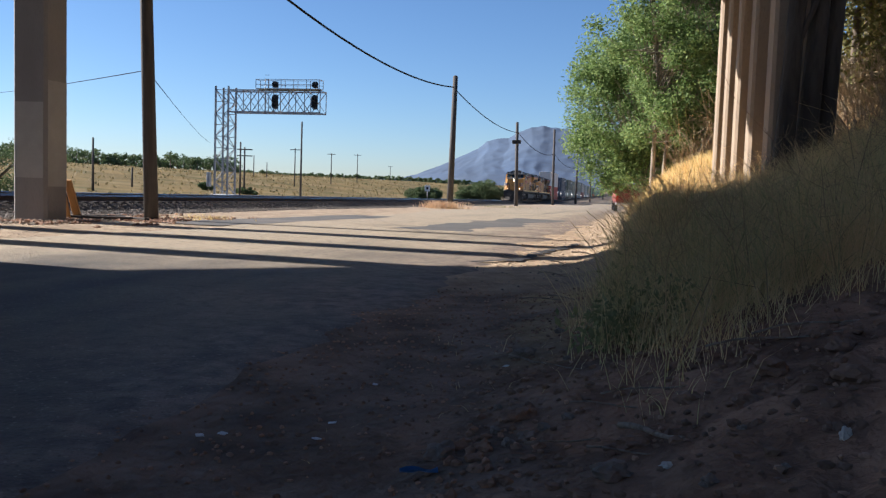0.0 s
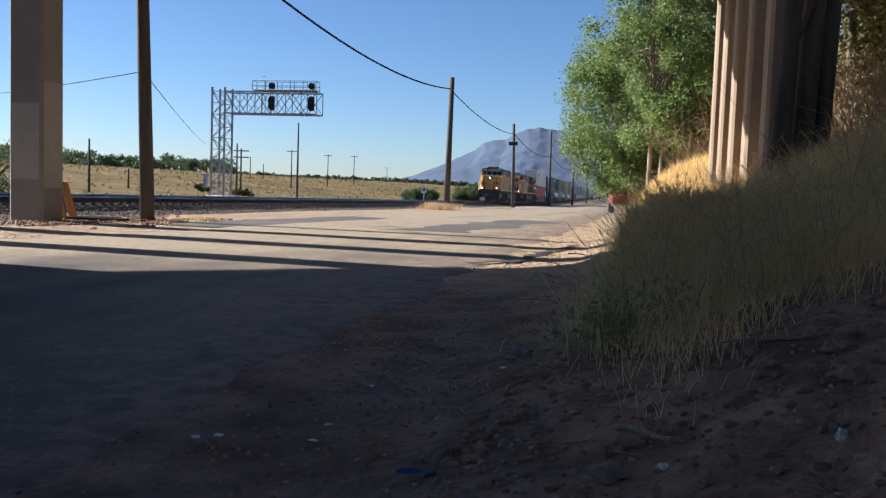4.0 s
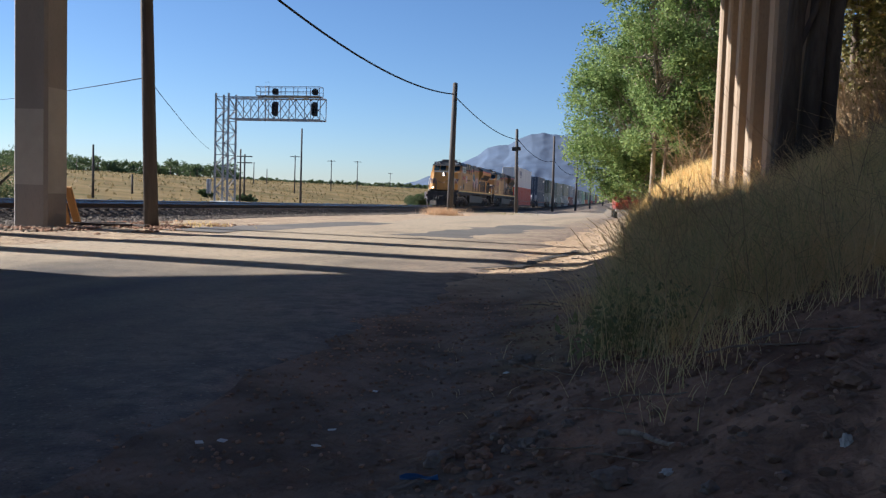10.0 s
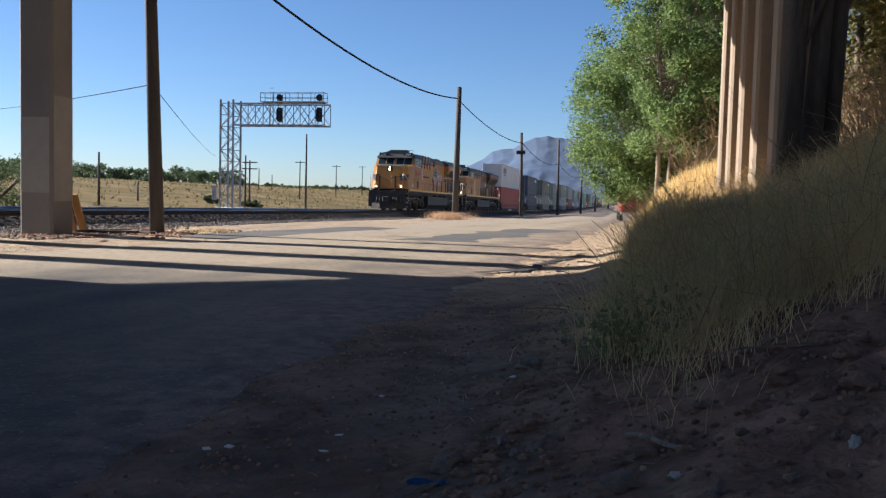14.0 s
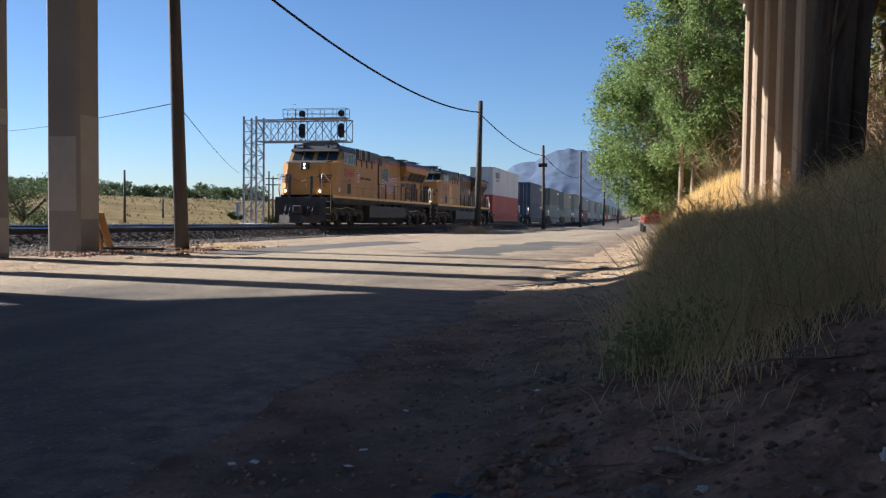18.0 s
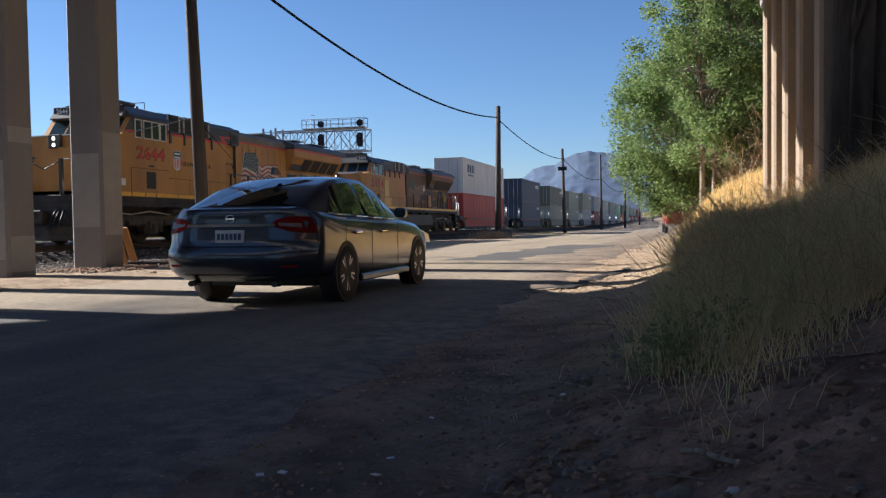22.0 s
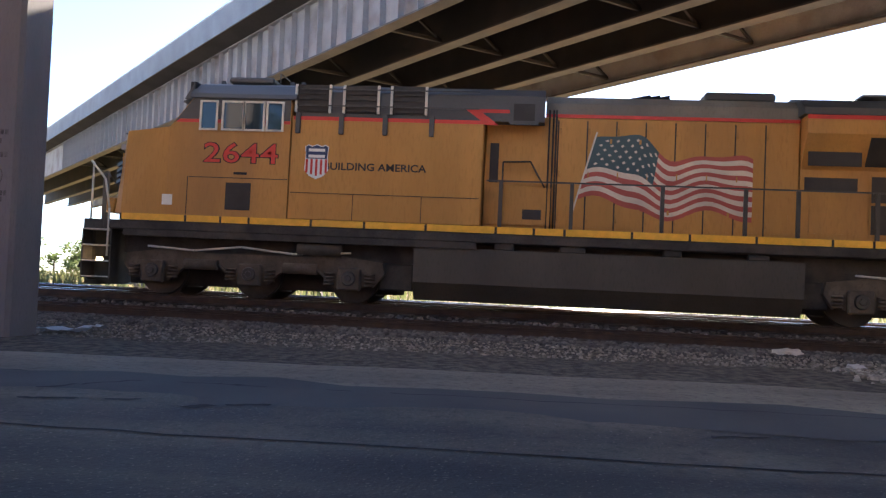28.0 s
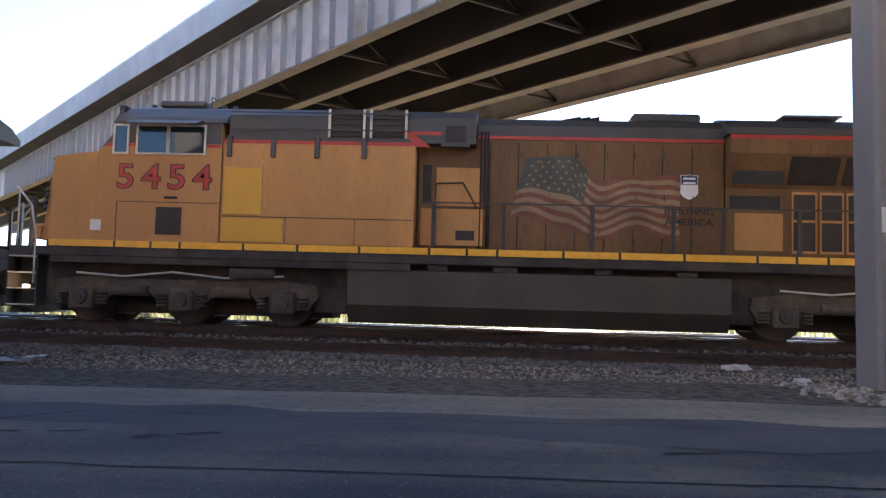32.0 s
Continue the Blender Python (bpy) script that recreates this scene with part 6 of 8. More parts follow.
def sedan():
    t = thing("car", "dark grey metallic four-door sedan driving along the road", "car")
    st = [(-0.8, 0.9, 0.32, 1.03, 0.04), (-0.6, 0.912, 0.3, 1.04, 0.05), (-0.1, 0.912, 0.26, 1.01, 0.04), (0.6, 0.915, 0.19, 0.98, 0.03), (1.4, 0.915, 0.19, 0.95, 0.03),
          (2.1, 0.915, 0.19, 0.94, 0.05), (2.5, 0.912, 0.2, 0.91, 0.07), (2.95, 0.9, 0.21, 0.87, 0.07), (3.35, 0.86, 0.24, 0.79, 0.06), (3.62, 0.76, 0.3, 0.7, 0.04), (3.76, 0.6, 0.36, 0.6, 0.02)]
    bm = bmesh.new()
    secs = []
    for y, w, zb, zs, cr in st:
        half = [(w * 0.75, zb), (w * 0.95, zb + 0.05), (w * 0.99, zb + 0.16), (w, zb + 0.3), (w * 0.995, zs - 0.2), (w * 0.975, zs - 0.07), (w * 0.9, zs), (w * 0.6, zs + cr * 0.8), (0.0, zs + cr)]
        secs.append([(a, y, b) for a, b in half] + [(-a, y, b) for a, b in half[-2::-1]])
    loft(bm, secs, True)
    part("body_shell", bm, CAR_PAINT, t)
    # cabin
    gh = [(-0.78, 0.78, 1.05, 0.74, 1.06), (-0.2, 0.83, 1.0, 0.655, 1.3), (0.25, 0.85, 0.97, 0.6, 1.42), (0.75, 0.855, 0.95, 0.58, 1.465), (1.25, 0.855, 0.94, 0.58, 1.455), (1.65, 0.855, 0.93, 0.62, 1.33), (2.2, 0.85, 0.93, 0.76, 1.0)]

    def side(y, k):
        for (y0, a0, b0, c0, d0), (y1, a1, b1, c1, d1) in zip(gh, gh[1:]):
            if y <= y1:
                f = (y - y0) / (y1 - y0)
                w0, z0, w1, z1 = (p + (q - p) * f for p, q in ((a0, a1), (b0, b1), (c0, c1), (d0, d1)))
                return w0 + (w1 - w0) * k, y, z0 + (z1 - z0) * k
    bm = bmesh.new()
    secs = []
    for y, w0, z0, w1, z1 in gh:
        half = [(w0, z0 - 0.03), (w0 + (w1 - w0) * 0.5, z0 + (z1 - z0) * 0.52), (w1, z1), (w1 * 0.9, z1 + 0.012), (w1 * 0.5, z1 + 0.03), (0.0, z1 + 0.036)]
        secs.append([(a, y, b) for a, b in half] + [(-a, y, b) for a, b in half[-2::-1]])
    loft(bm, secs, False)
    part("cabin_shell", bm, CAR_PAINT, t)
    for s in (-1, 1):
        for y0, y1, n in ((-0.3, 0.02, 3), (0.08, 0.8, 6), (0.9, 1.72, 6)):
            bm = bmesh.new()
            lo, hi = [], []
            for i in range(n + 1):
                y = y0 + (y1 - y0) * i / n
                kt = 0.9
                a, b = side(y, 0.1), side(y, kt)
                if y0 < 0:
                    b = side(y, 0.12 + 0.75 * (i / n))
                lo.append((s * (a[0] + 0.012), a[1], a[2]))
                hi.append((s * (b[0] + 0.012), b[1], b[2]))
            for i in range(n):
                q = [bm.verts.new(p) for p in (lo[i], lo[i + 1], hi[i + 1], hi[i])]
                bm.faces.new(q if s > 0 else q[::-1])
            part("side_window", bm, CAR_GLASS, t)
        bm = bmesh.new()
        chain(bm, [(s * (side(y, 0.06)[0] + 0.014), y, side(y, 0.06)[2]) for y in (-0.35, 0.2, 0.8, 1.4, 1.9)], 0.012, 5)
        part("window_trim", bm, CHROME, t)
        for y in (0.35, 1.25):
            bm = bmesh.new()
            box(bm, min(s * 0.91, s * 0.945), max(s * 0.91, s * 0.945), y - 0.1, y + 0.1, 0.78, 0.815, 0.012)
            part("door_handle", bm, CHROME, t)
        bm = bmesh.new()
        box(bm, min(s * 0.9, s * 1.06), max(s * 0.9, s * 1.06), 1.72, 1.88, 0.97, 1.1, 0.03)
        part("wing_mirror", bm, CAR_PAINT, t)
        bm = bmesh.new()
        for y in (0.85, -0.02, 1.85):
            box(bm, min(s * 0.9135, s * 0.9165), max(s * 0.9135, s * 0.9165), y - 0.004, y + 0.004, 0.35, 0.9)
        part("door_gap", bm, BLACK, t)
        bm = bmesh.new()
        box(bm, min(s * 0.86, s * 0.93), max(s * 0.86, s * 0.93), 0.45, 2.3, 0.2, 0.29, 0.02)
        part("side_skirt", bm, CAR_PAINT, t)
        # Black drums stand in for the shade inside the open wheel wells.
        for y in (0.0, 2.776):
            bm = bmesh.new()
            tube(bm, (s * 0.7, y, 0.345), (s * 0.918, y, 0.345), 0.355, 0.355, 32)
            part("wheel_arch", bm, BLACK, t)
        lamp_ = part("tail_lamp", rear_patch([(s * x, z0, z1) for x, z0, z1 in ((0.5, 0.885, 0.93), (0.58, 0.86, 0.965), (0.68, 0.83, 0.985), (0.78, 0.815, 0.99), (0.86, 0.81, 0.985), (0.895, 0.82, 0.975))], 0.012), TAIL_RED, t, "red tail lamp")
        part("reversing_lens", rear_patch([(s * x, z0, z1) for x, z0, z1 in ((0.56, 0.895, 0.925), (0.68, 0.88, 0.92), (0.78, 0.87, 0.915))], 0.018), CLEAR, lamp_)
        part("reflector", rear_patch([(s * x, 0.45, 0.475) for x in (0.6, 0.68, 0.76)], 0.008), TAIL_RED, t)
        bm = bmesh.new()
        prism(bm, [(3.3, 0.62), (3.68, 0.58), (3.6, 0.7), (3.25, 0.78)], "x", s * 0.6, s * 0.83)
        part("headlamp", bm, CLEAR, t)
        bm = bmesh.new()
        tube(bm, (s * 0.5, -1.06, 0.27), (s * 0.5, -0.9, 0.27), 0.032, n=10)
        part("exhaust_pipe", bm, SOOT, t)
    bm = bmesh.new()
    rows = []
    for k in range(5):
        f = 0.06 + 0.86 * k / 4
        a, b = Vector((0.74, -0.78, 1.06)), Vector((0.6, 0.25, 1.42))
        p = a.lerp(b, f)
        bulge = 0.035 * math.sin(f * math.pi) + 0.03
        rows.append([(x * p.x * 0.93, p.y, p.z + bulge * (1 - abs(x) ** 2) + 0.014) for x in (-1, -0.5, 0, 0.5, 1)])
    loft(bm, rows)
    part("rear_window", bm, CAR_GLASS, t)
    bm = bmesh.new()
    rows = []
    for k in range(5):
        f = 0.06 + 0.88 * k / 4
        p = Vector((0.76, 2.2, 1.0)).lerp(Vector((0.6, 1.32, 1.44)), f)
        rows.append([(x * p.x * 0.93, p.y, p.z + 0.04 * (1 - abs(x) ** 2) + 0.02 * math.sin(f * math.pi) + 0.012) for x in (1, 0.5, 0, -0.5, -1)])
    loft(bm, rows)
    part("windscreen", bm, CAR_GLASS, t)
    # rounded tail: boot lid, bumper and what sits on them
    bm = bmesh.new()
    zs_ = [z for z, _ in TAIL]
    rows = [[rear_point(x, z) for x in [-1 + k / 9 for k in range(19)]] for z in zs_]
    rows.append([(p[0] * 0.96, -0.78, p[2] + 0.012) for p in rows[-1]])
    loft(bm, rows)
    part("tail_panel", bm, CAR_PAINT, t)
    part("boot_seam", rear_patch([(-0.62 + 0.124 * k, 0.668, 0.676) for k in range(11)], 0.006), BLACK, t)
    part("boot_strip", rear_patch([(-0.52 + 0.104 * k, 0.885, 0.915) for k in range(11)], 0.024), TRIM_BRIGHT, t, "bright trim strip across the boot lid")
    bm = bmesh.new()
    y = rear_point(0.0, 0.78)[1]
    box(bm, -0.17, 0.17, y - 0.022, y + 0.01, 0.71, 0.85, 0.005)
    plate_ = part("number_plate", bm, GALV, t)
    for k in range(6):
        bm = bmesh.new()
        box(bm, -0.145 + 0.05 * k, -0.11 + 0.05 * k, y - 0.027, y - 0.0225, 0.745, 0.815)
        part("plate_bar", bm, NAVY, plate_)
    bm = bmesh.new()
    y = rear_point(0.0, 0.97)[1] - 0.012
    ring = [(0.05 * math.cos(k * math.tau / 16), y, 0.97 + 0.042 * math.sin(k * math.tau / 16)) for k in range(17)]
    chain(bm, ring, 0.008, 5)
    bar(bm, (-0.05, y, 0.97), (0.05, y, 0.97), 0.012, 0.014)
    part("badge", bm, CHROME, t)
    part("diffuser", rear_patch([(-0.6 + 0.12 * k, 0.3, 0.37) for k in range(11)], 0.006), BLACK, t)
    bm = bmesh.new()
    prism(bm, [(-0.05, 1.49), (0.15, 1.5), (0.05, 1.58), (-0.02, 1.58)], "x", -0.02, 0.02)
    part("roof_fin", bm, CAR_PAINT, t)
    bm = bmesh.new()
    box(bm, -0.66, 0.66, -0.35, 3.4, 0.2, 0.34)
    part("underbody", bm, BLACK, t)
    ws = [wheel(t, sx * 0.815, y) for sx in (-1, 1) for y in (0.0, 2.776)]
    return t, ws


car, car_wheels = sedan()

# ---- red truck parked under the far trees ----
TRUCK_RED = paint("faded_red", (0.23, 0.04, 0.028), 0.5, var=0.15, scale=2, fine=20, bump=0.01, dirt=(0.2, 0.1, 0.07), dirt_amount=0.5)


def pickup(x, y):
    t = thing("truck", "faded red old truck parked under the roadside trees", "truck", at=pose(x, y, lie(x, y), 0, 0, 4))
    bm = bmesh.new()
    box(bm, -0.92, 0.92, 0, 2.3, 0.55, 1.25, 0.06)
    part("bed", bm, TRUCK_RED, t)
    bm = bmesh.new()
    prism(bm, [(2.32, 0.55), (2.32, 1.3), (2.45, 1.85), (3.4, 1.85), (3.9, 1.25), (5.2, 1.15), (5.25, 0.55)], "x", -0.9, 0.9)
    part("cab", bm, TRUCK_RED, t)
    bm = bmesh.new()
    box(bm, -0.7, 0.7, 2.36, 2.4, 1.35, 1.75)
    part("rear_window", bm, CAR_GLASS, t)
    bm = bmesh.new()
    box(bm, -0.9, 0.9, -0.16, -0.02, 0.45, 0.6, 0.02)
    part("bumper", bm, GALV, t)
    for s in (-1, 1):
        bm = bmesh.new()
        box(bm, s * 0.8 - 0.08, s * 0.8 + 0.08, -0.02, -0.003, 0.75, 1.05)
        part("tail_lamp", bm, TAIL_RED, t)
        for yy in (0.9, 4.2):
            bm = bmesh.new()
            tube(bm, (s * 0.72, yy, 0.38), (s * 0.95, yy, 0.38), 0.38, n=24)
            part("tyre", bm, TYRE, t)
    return t


pickup(-0.55, 60)

# ---- trees and brush along the bank ----
for x, y, h, sp, sd, n, sh in ((0.0, 43, 8.2, 3.3, 21, 42000, (-0.9, 0)), (0.8, 39, 13.5, 3.1, 22, 42000, (0.3, 0)), (3.2, 47, 16.0, 4.2, 23, 36000, (0.6, 0)), (1.2, 52, 11.5, 3.6, 24, 30000, (-0.4, 0)),
                               (3.4, 39, 13.0, 3.2, 25, 30000, (0.2, 0)), (0.9, 66, 10.0, 4.2, 26, 14000, (-0.4, 0)), (5.5, 46, 17.0, 5.0, 27, 24000, (0, 0)), (4.0, 58, 17.0, 5.0, 28, 16000, (0, 0))):
    tree(x, y, h, sp, sd, n=int(n * 1.35), size=0.075, material=LEAF_DEEP if h > 15 else None, trunks=2, low=0.16, bark=BARK_PALE, shift=sh, clumps=150, r=0.13, puff=0.74)
# Bark and leaf colours are darkened here to carry the shade under the bridge.
BARK_SHADE = paint("bark_dark", (0.052, 0.044, 0.036), 0.95, var=0.3, scale=4, fine=18, bump=0.3, streak=5)
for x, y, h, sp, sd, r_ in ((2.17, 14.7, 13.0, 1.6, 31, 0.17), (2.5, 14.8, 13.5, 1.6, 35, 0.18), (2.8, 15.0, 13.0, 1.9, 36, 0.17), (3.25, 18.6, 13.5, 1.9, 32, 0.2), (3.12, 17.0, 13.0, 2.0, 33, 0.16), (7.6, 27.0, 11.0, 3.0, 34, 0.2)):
    tree(x, y, h, sp, sd, n=5000, size=0.09, material=LEAF_DARK, low=0.5, r=r_, bark=BARK_SHADE, clumps=40, shift=(0.5, 0.3), sink=0.4, wander=0.3, label="dark shaded tree with an upright trunk beside the bridge columns")


def brush(name, x0, x1, y0, y1, n, length, seed, label, mat):
    """Bare interlaced twigs."""
    rng = random.Random(seed)
    bm = bmesh.new()
    for _ in range(n):
        x, y = rng.uniform(x0, x1), rng.uniform(y0, y1)
        p = Vector((x, y, lie(x, y)))
        d = Vector((rng.gauss(0, 0.5), rng.gauss(0, 0.5), rng.uniform(0.5, 1.2))).normalized()
        k = length * rng.uniform(0.4, 1.1)
        q = p + d * k
        tube(bm, p, q, 0.014, 0.007, 4, cap=False)
        for _ in range(3):
            s = p.lerp(q, rng.uniform(0.35, 0.9))
            e = s + Vector((rng.gauss(0, 0.5), rng.gauss(0, 0.5), rng.uniform(-0.1, 0.6))) * k * 0.35
            tube(bm, s, e, 0.007, 0.004, 3, cap=False)
    return tagged(part(name, bm, mat), label, "brush", kind="stuff")


brush("dry_brush", 4.6, 9.0, 22.5, 30.0, 1300, 2.0, 55, "tangle of dry brown brush on the sunlit hillside", TWIG)
brush("dry_brush", 3.2, 6.0, 14.8, 19.0, 260, 1.2, 5, "tangle of bare dry brown brush on the bank", TWIG)
brush("dry_brush", 1.6, 4.6, 36, 43, 420, 3.2, 6, "thicket of thin bare stems under the trees", TWIG)

STRAW = leafy("grass_straw", (0.9, 0.69, 0.36), (0.74, 0.54, 0.25), 0.5)
GREEN = leafy("grass_green", (0.6, 0.5, 0.22), (0.78, 0.62, 0.3), 0.5)
GOLD = leafy("grass_gold", (0.66, 0.51, 0.23), (0.5, 0.38, 0.16), 0.35)


def tall(x, y):
    """How much of its height the bank's grass reaches: short and thin at the bare earth's border."""
    return 0.35 + 0.65 * smooth_step(2.9 + 0.5 * max(0.0, x), 4.6 + 0.5 * max(0.0, x), y) if -1.5 < x < 5 and y < 8 else 1.0


def blades(name, spots, height, width, lean, material, seed, label):
    """Grass blades at the given (x, y) spots: each a bent, tapering strip."""
    rng = np.random.default_rng(seed)
    xy = np.array(spots, float)
    n = len(xy)
    z = np.array([lie(x, y) for x, y in xy]) - 0.03
    base = np.c_[xy, z]
    h = height * rng.uniform(0.45, 1.15, n) * np.array([tall(x, y) for x, y in xy])
    a = rng.uniform(0, math.tau, n)
    bend = np.c_[np.cos(a), np.sin(a), np.zeros(n)] * (lean * h * rng.uniform(0.2, 1.1, n))[:, None]
    b = rng.uniform(0, math.tau, n)
    side = np.c_[np.cos(b), np.sin(b), np.zeros(n)] * (width * rng.uniform(0.6, 1.3, n))[:, None]
    up = np.c_[np.zeros(n), np.zeros(n), h]
    mid = base + up * 0.55 + bend * 0.35
    tip = base + up * (1 - 0.18 * lean) + bend
    v = np.stack([base - side, base + side, mid + side * 0.7, mid - side * 0.7, tip], 1).reshape(-1, 3)
    i = np.arange(n) * 5
    faces = [f for k in i.tolist() for f in ((k, k + 1, k + 2, k + 3), (k + 3, k + 2, k + 4))]
    me = bpy.data.meshes.new(name)
    me.from_pydata(v.tolist(), [], faces)
    me.materials.append(material)
    return tagged(new(name, me), label, "grass", kind="stuff")


def scatter(n, x0, x1, y0, y1, keep, seed):
    rng = random.Random(seed)
    out = []
    while len(out) < n:
        x, y = rng.uniform(x0, x1), rng.uniform(y0, y1)
        if keep(x, y) > rng.random():
            out.append((x, y))
    return out


def on_bank(x, y):
    """How thick the tall grass stands: none on the bare earth near the road's bend, thick further up the bank."""
    edge = -0.36 + 0.06 * smooth_step(4.5, 7.5, y) + 0.12 * noise.noise(Vector((y * 0.9, 0, 0)))
    k = smooth_step(edge, edge + 0.5, x)
    start = 2.8 + 0.5 * max(0.0, x) + 0.45 * noise.noise(Vector((x * 2, 0, 9))) + 0.5 * noise.noise(Vector((x * 5, y, 10)))
    k *= smooth_step(start, start + 1.7, y)
    return k * (0.45 + 0.55 * smooth_step(-0.2, 0.35, noise.noise(Vector((x * 0.9, y * 0.9, 3)))))


def dry_share(x, y):
    return smooth_step(-0.25, 0.3, noise.noise(Vector((x * 0.8, y * 0.55, 17))) + 0.2 * noise.noise(Vector((x * 4, y * 4, 18))))


blades("bank_grass", scatter(38000, -0.6, 4.5, 2.7, 14, lambda x, y: on_bank(x, y) * (1 - 0.8 * dry_share(x, y)), 1), 0.6, 0.0024, 0.9, GREEN, 2, "tall olive green grass in the shade of the bank")
blades("bank_grass", scatter(30000, -0.6, 4.5, 2.7, 14, lambda x, y: on_bank(x, y) * (0.2 + 0.8 * dry_share(x, y)), 3), 0.62, 0.0018, 1.1, STRAW, 4, "dry straw stalks standing among the green grass")
blades("bank_grass", scatter(9000, -0.6, 9, 13, 34, on_bank, 5), 0.6, 0.009, 0.5, STRAW, 6, "straw-coloured tall grass further along the bank")
blades("bank_grass", scatter(5000, -0.6, 7, 13, 34, on_bank, 7), 0.5, 0.009, 0.5, GREEN, 8, "green grass further along the bank")
blades("bank_grass", scatter(9000, -0.3, 5, 27, 44, lambda x, y: 1.0, 209), 0.55, 0.012, 0.6, GOLD, 210, "bright golden grass on the sunlit slope past the columns")
blades("bank_grass", scatter(5000, -0.2, 6, 43, 60, lambda x, y: 1.0, 9), 0.8, 0.018, 0.5, GOLD, 10, "sunlit golden grass on the slope under the trees")


def tuft_spots(cx, cy, r, n, seed):
    rng = random.Random(seed)
    return [(cx + rng.gauss(0, r), cy + rng.gauss(0, r)) for _ in range(n)]


SCRUB_ROAD = leafy("roadside_green", (0.2, 0.21, 0.08), (0.32, 0.29, 0.13), 0.3)
TUMBLE = leafy("tumbleweed", (0.62, 0.43, 0.27), (0.5, 0.34, 0.2), 0.4)
blades("dry_tuft", tuft_spots(-10.75, 48.6, 0.55, 900, 11), 0.62, 0.011, 1.3, TUMBLE, 12, "bright dry tumbleweed clump at the foot of a pole")
blades("dry_tuft", tuft_spots(-10.4, 19.4, 0.45, 120, 13), 0.2, 0.01, 1.0, GOLD, 14, "low dry straw beside the stout pole")
blades("dry_tuft", tuft_spots(-9.9, 66.0, 1.2, 160, 17), 0.3, 0.012, 0.8, SCRUB_ROAD, 18, "low green weeds at the road edge")
blades("roadside_weeds", [(random.Random(k).uniform(-1.2, 0.6), random.Random(k + 999).uniform(2.4, 5.5)) for k in range(80)], 0.16, 0.0016, 1.6, STRAW, 22, "a few loose straw stalks on bare earth")

# tall stalks and leafy weeds that break the outline of the bank
def stalks(name, spots, height, seed, material, label):
    """Dry branching stalks, each a bent stem with side twigs."""
    rng = random.Random(seed)
    bm = bmesh.new()
    for x, y in spots:
        p = Vector((x, y, lie(x, y) - 0.02))
        h = height * rng.uniform(0.5, 1.15)
        lean = Vector((rng.gauss(0, 0.34), rng.gauss(0, 0.34), 1))
        q = p + lean * h * 0.55
        e = q + Vector((lean.x + rng.gauss(0, 0.3), lean.y + rng.gauss(0, 0.3), 0.8)) * h * 0.5
        tube(bm, p, q, 0.004, 0.003, 3, cap=False)
        tube(bm, q, e, 0.003, 0.0015, 3, cap=False)
        for _ in range(4):
            c = (p if rng.random() < 0.4 else q).lerp(q if rng.random() < 0.4 else e, rng.uniform(0.2, 0.9))
            tube(bm, c, c + Vector((rng.gauss(0, 0.4), rng.gauss(0, 0.4), rng.uniform(0.05, 0.45))) * h * 0.45, 0.002, 0.001, 3, cap=False)
    return tagged(part(name, bm, material), label, "weeds", kind="stuff")


def seed_grass(name, spots, height, seed, material, label):
    """Upright grass stems that nod under long seed heads."""
    rng = random.Random(seed)
    bm = bmesh.new()
    for x, y in spots:
        h = height * rng.uniform(0.6, 1.15)
        a = rng.uniform(0, math.tau)
        d = Vector((math.cos(a), math.sin(a), 0)) * h * rng.uniform(0.08, 0.3)
        p = Vector((x, y, lie(x, y) - 0.02))
        q = p + Vector((0, 0, h * 0.7)) + d * 0.5
        e = p + Vector((0, 0, h)) + d * 1.3
        tip = e + d * 0.5 + Vector((0, 0, 0.06))
        tube(bm, p, q, 0.0028, 0.002, 3, cap=False)
        tube(bm, q, e, 0.002, 0.0035, 3, cap=False)
        tube(bm, e, e.lerp(tip, 0.35), 0.003, 0.0055, 4, cap=False)
        tube(bm, e.lerp(tip, 0.35), tip, 0.0055, 0.001, 4, cap=False)
        for _ in range(2):
            c = p.lerp(q, rng.uniform(0.2, 0.9))
            b = rng.uniform(0, math.tau)
            m = c + Vector((math.cos(b) * 0.1, math.sin(b) * 0.1, 0.12))
            tube(bm, c, m, 0.0022, 0.0018, 3, cap=False)
            tube(bm, m, m + Vector((math.cos(b) * 0.12, math.sin(b) * 0.12, -0.02)), 0.0018, 0.0006, 3, cap=False)
    return tagged(part(name, bm, material), label, "grass", kind="stuff")


RYE = leafy("seed_grass_green", (0.42, 0.38, 0.17), (0.62, 0.5, 0.25), 0.4)
seed_grass("seed_grass", scatter(800, -0.4, 0.9, 4.2, 13, on_bank, 221), 0.46, 222, RYE, "tall seeding grass along the edge of the bank")
seed_grass("seed_grass", scatter(420, 0.3, 4.5, 5.0, 13, on_bank, 223), 0.55, 224, RYE, "seeding grass standing up the shaded bank")
STALK = paint("dry_stalk", (0.55, 0.4, 0.2), 0.9, var=0.2, scale=6, fine=30, bump=0.0, spread=0.3, island=True)
STALK_DARK = paint("brown_stalk", (0.2, 0.14, 0.09), 0.9, var=0.2, scale=6, fine=30, bump=0.0)
stalks("dry_weeds", scatter(900, 0.0, 3.2, 3.1, 9, on_bank, 201), 0.62, 202, STALK, "tangle of pale dry branching weed stalks on the bank")
stalks("dry_weeds", scatter(90, 0.9, 5.0, 6, 14, on_bank, 203), 1.0, 204, STALK_DARK, "tall brown weed stalks along the top of the bank")
stalks("dry_weeds", scatter(350, 0.5, 3.5, 12, 26, on_bank, 205), 0.8, 206, STALK, "pale dry stalks further along the bank")
rng_w = np.random.default_rng(207)
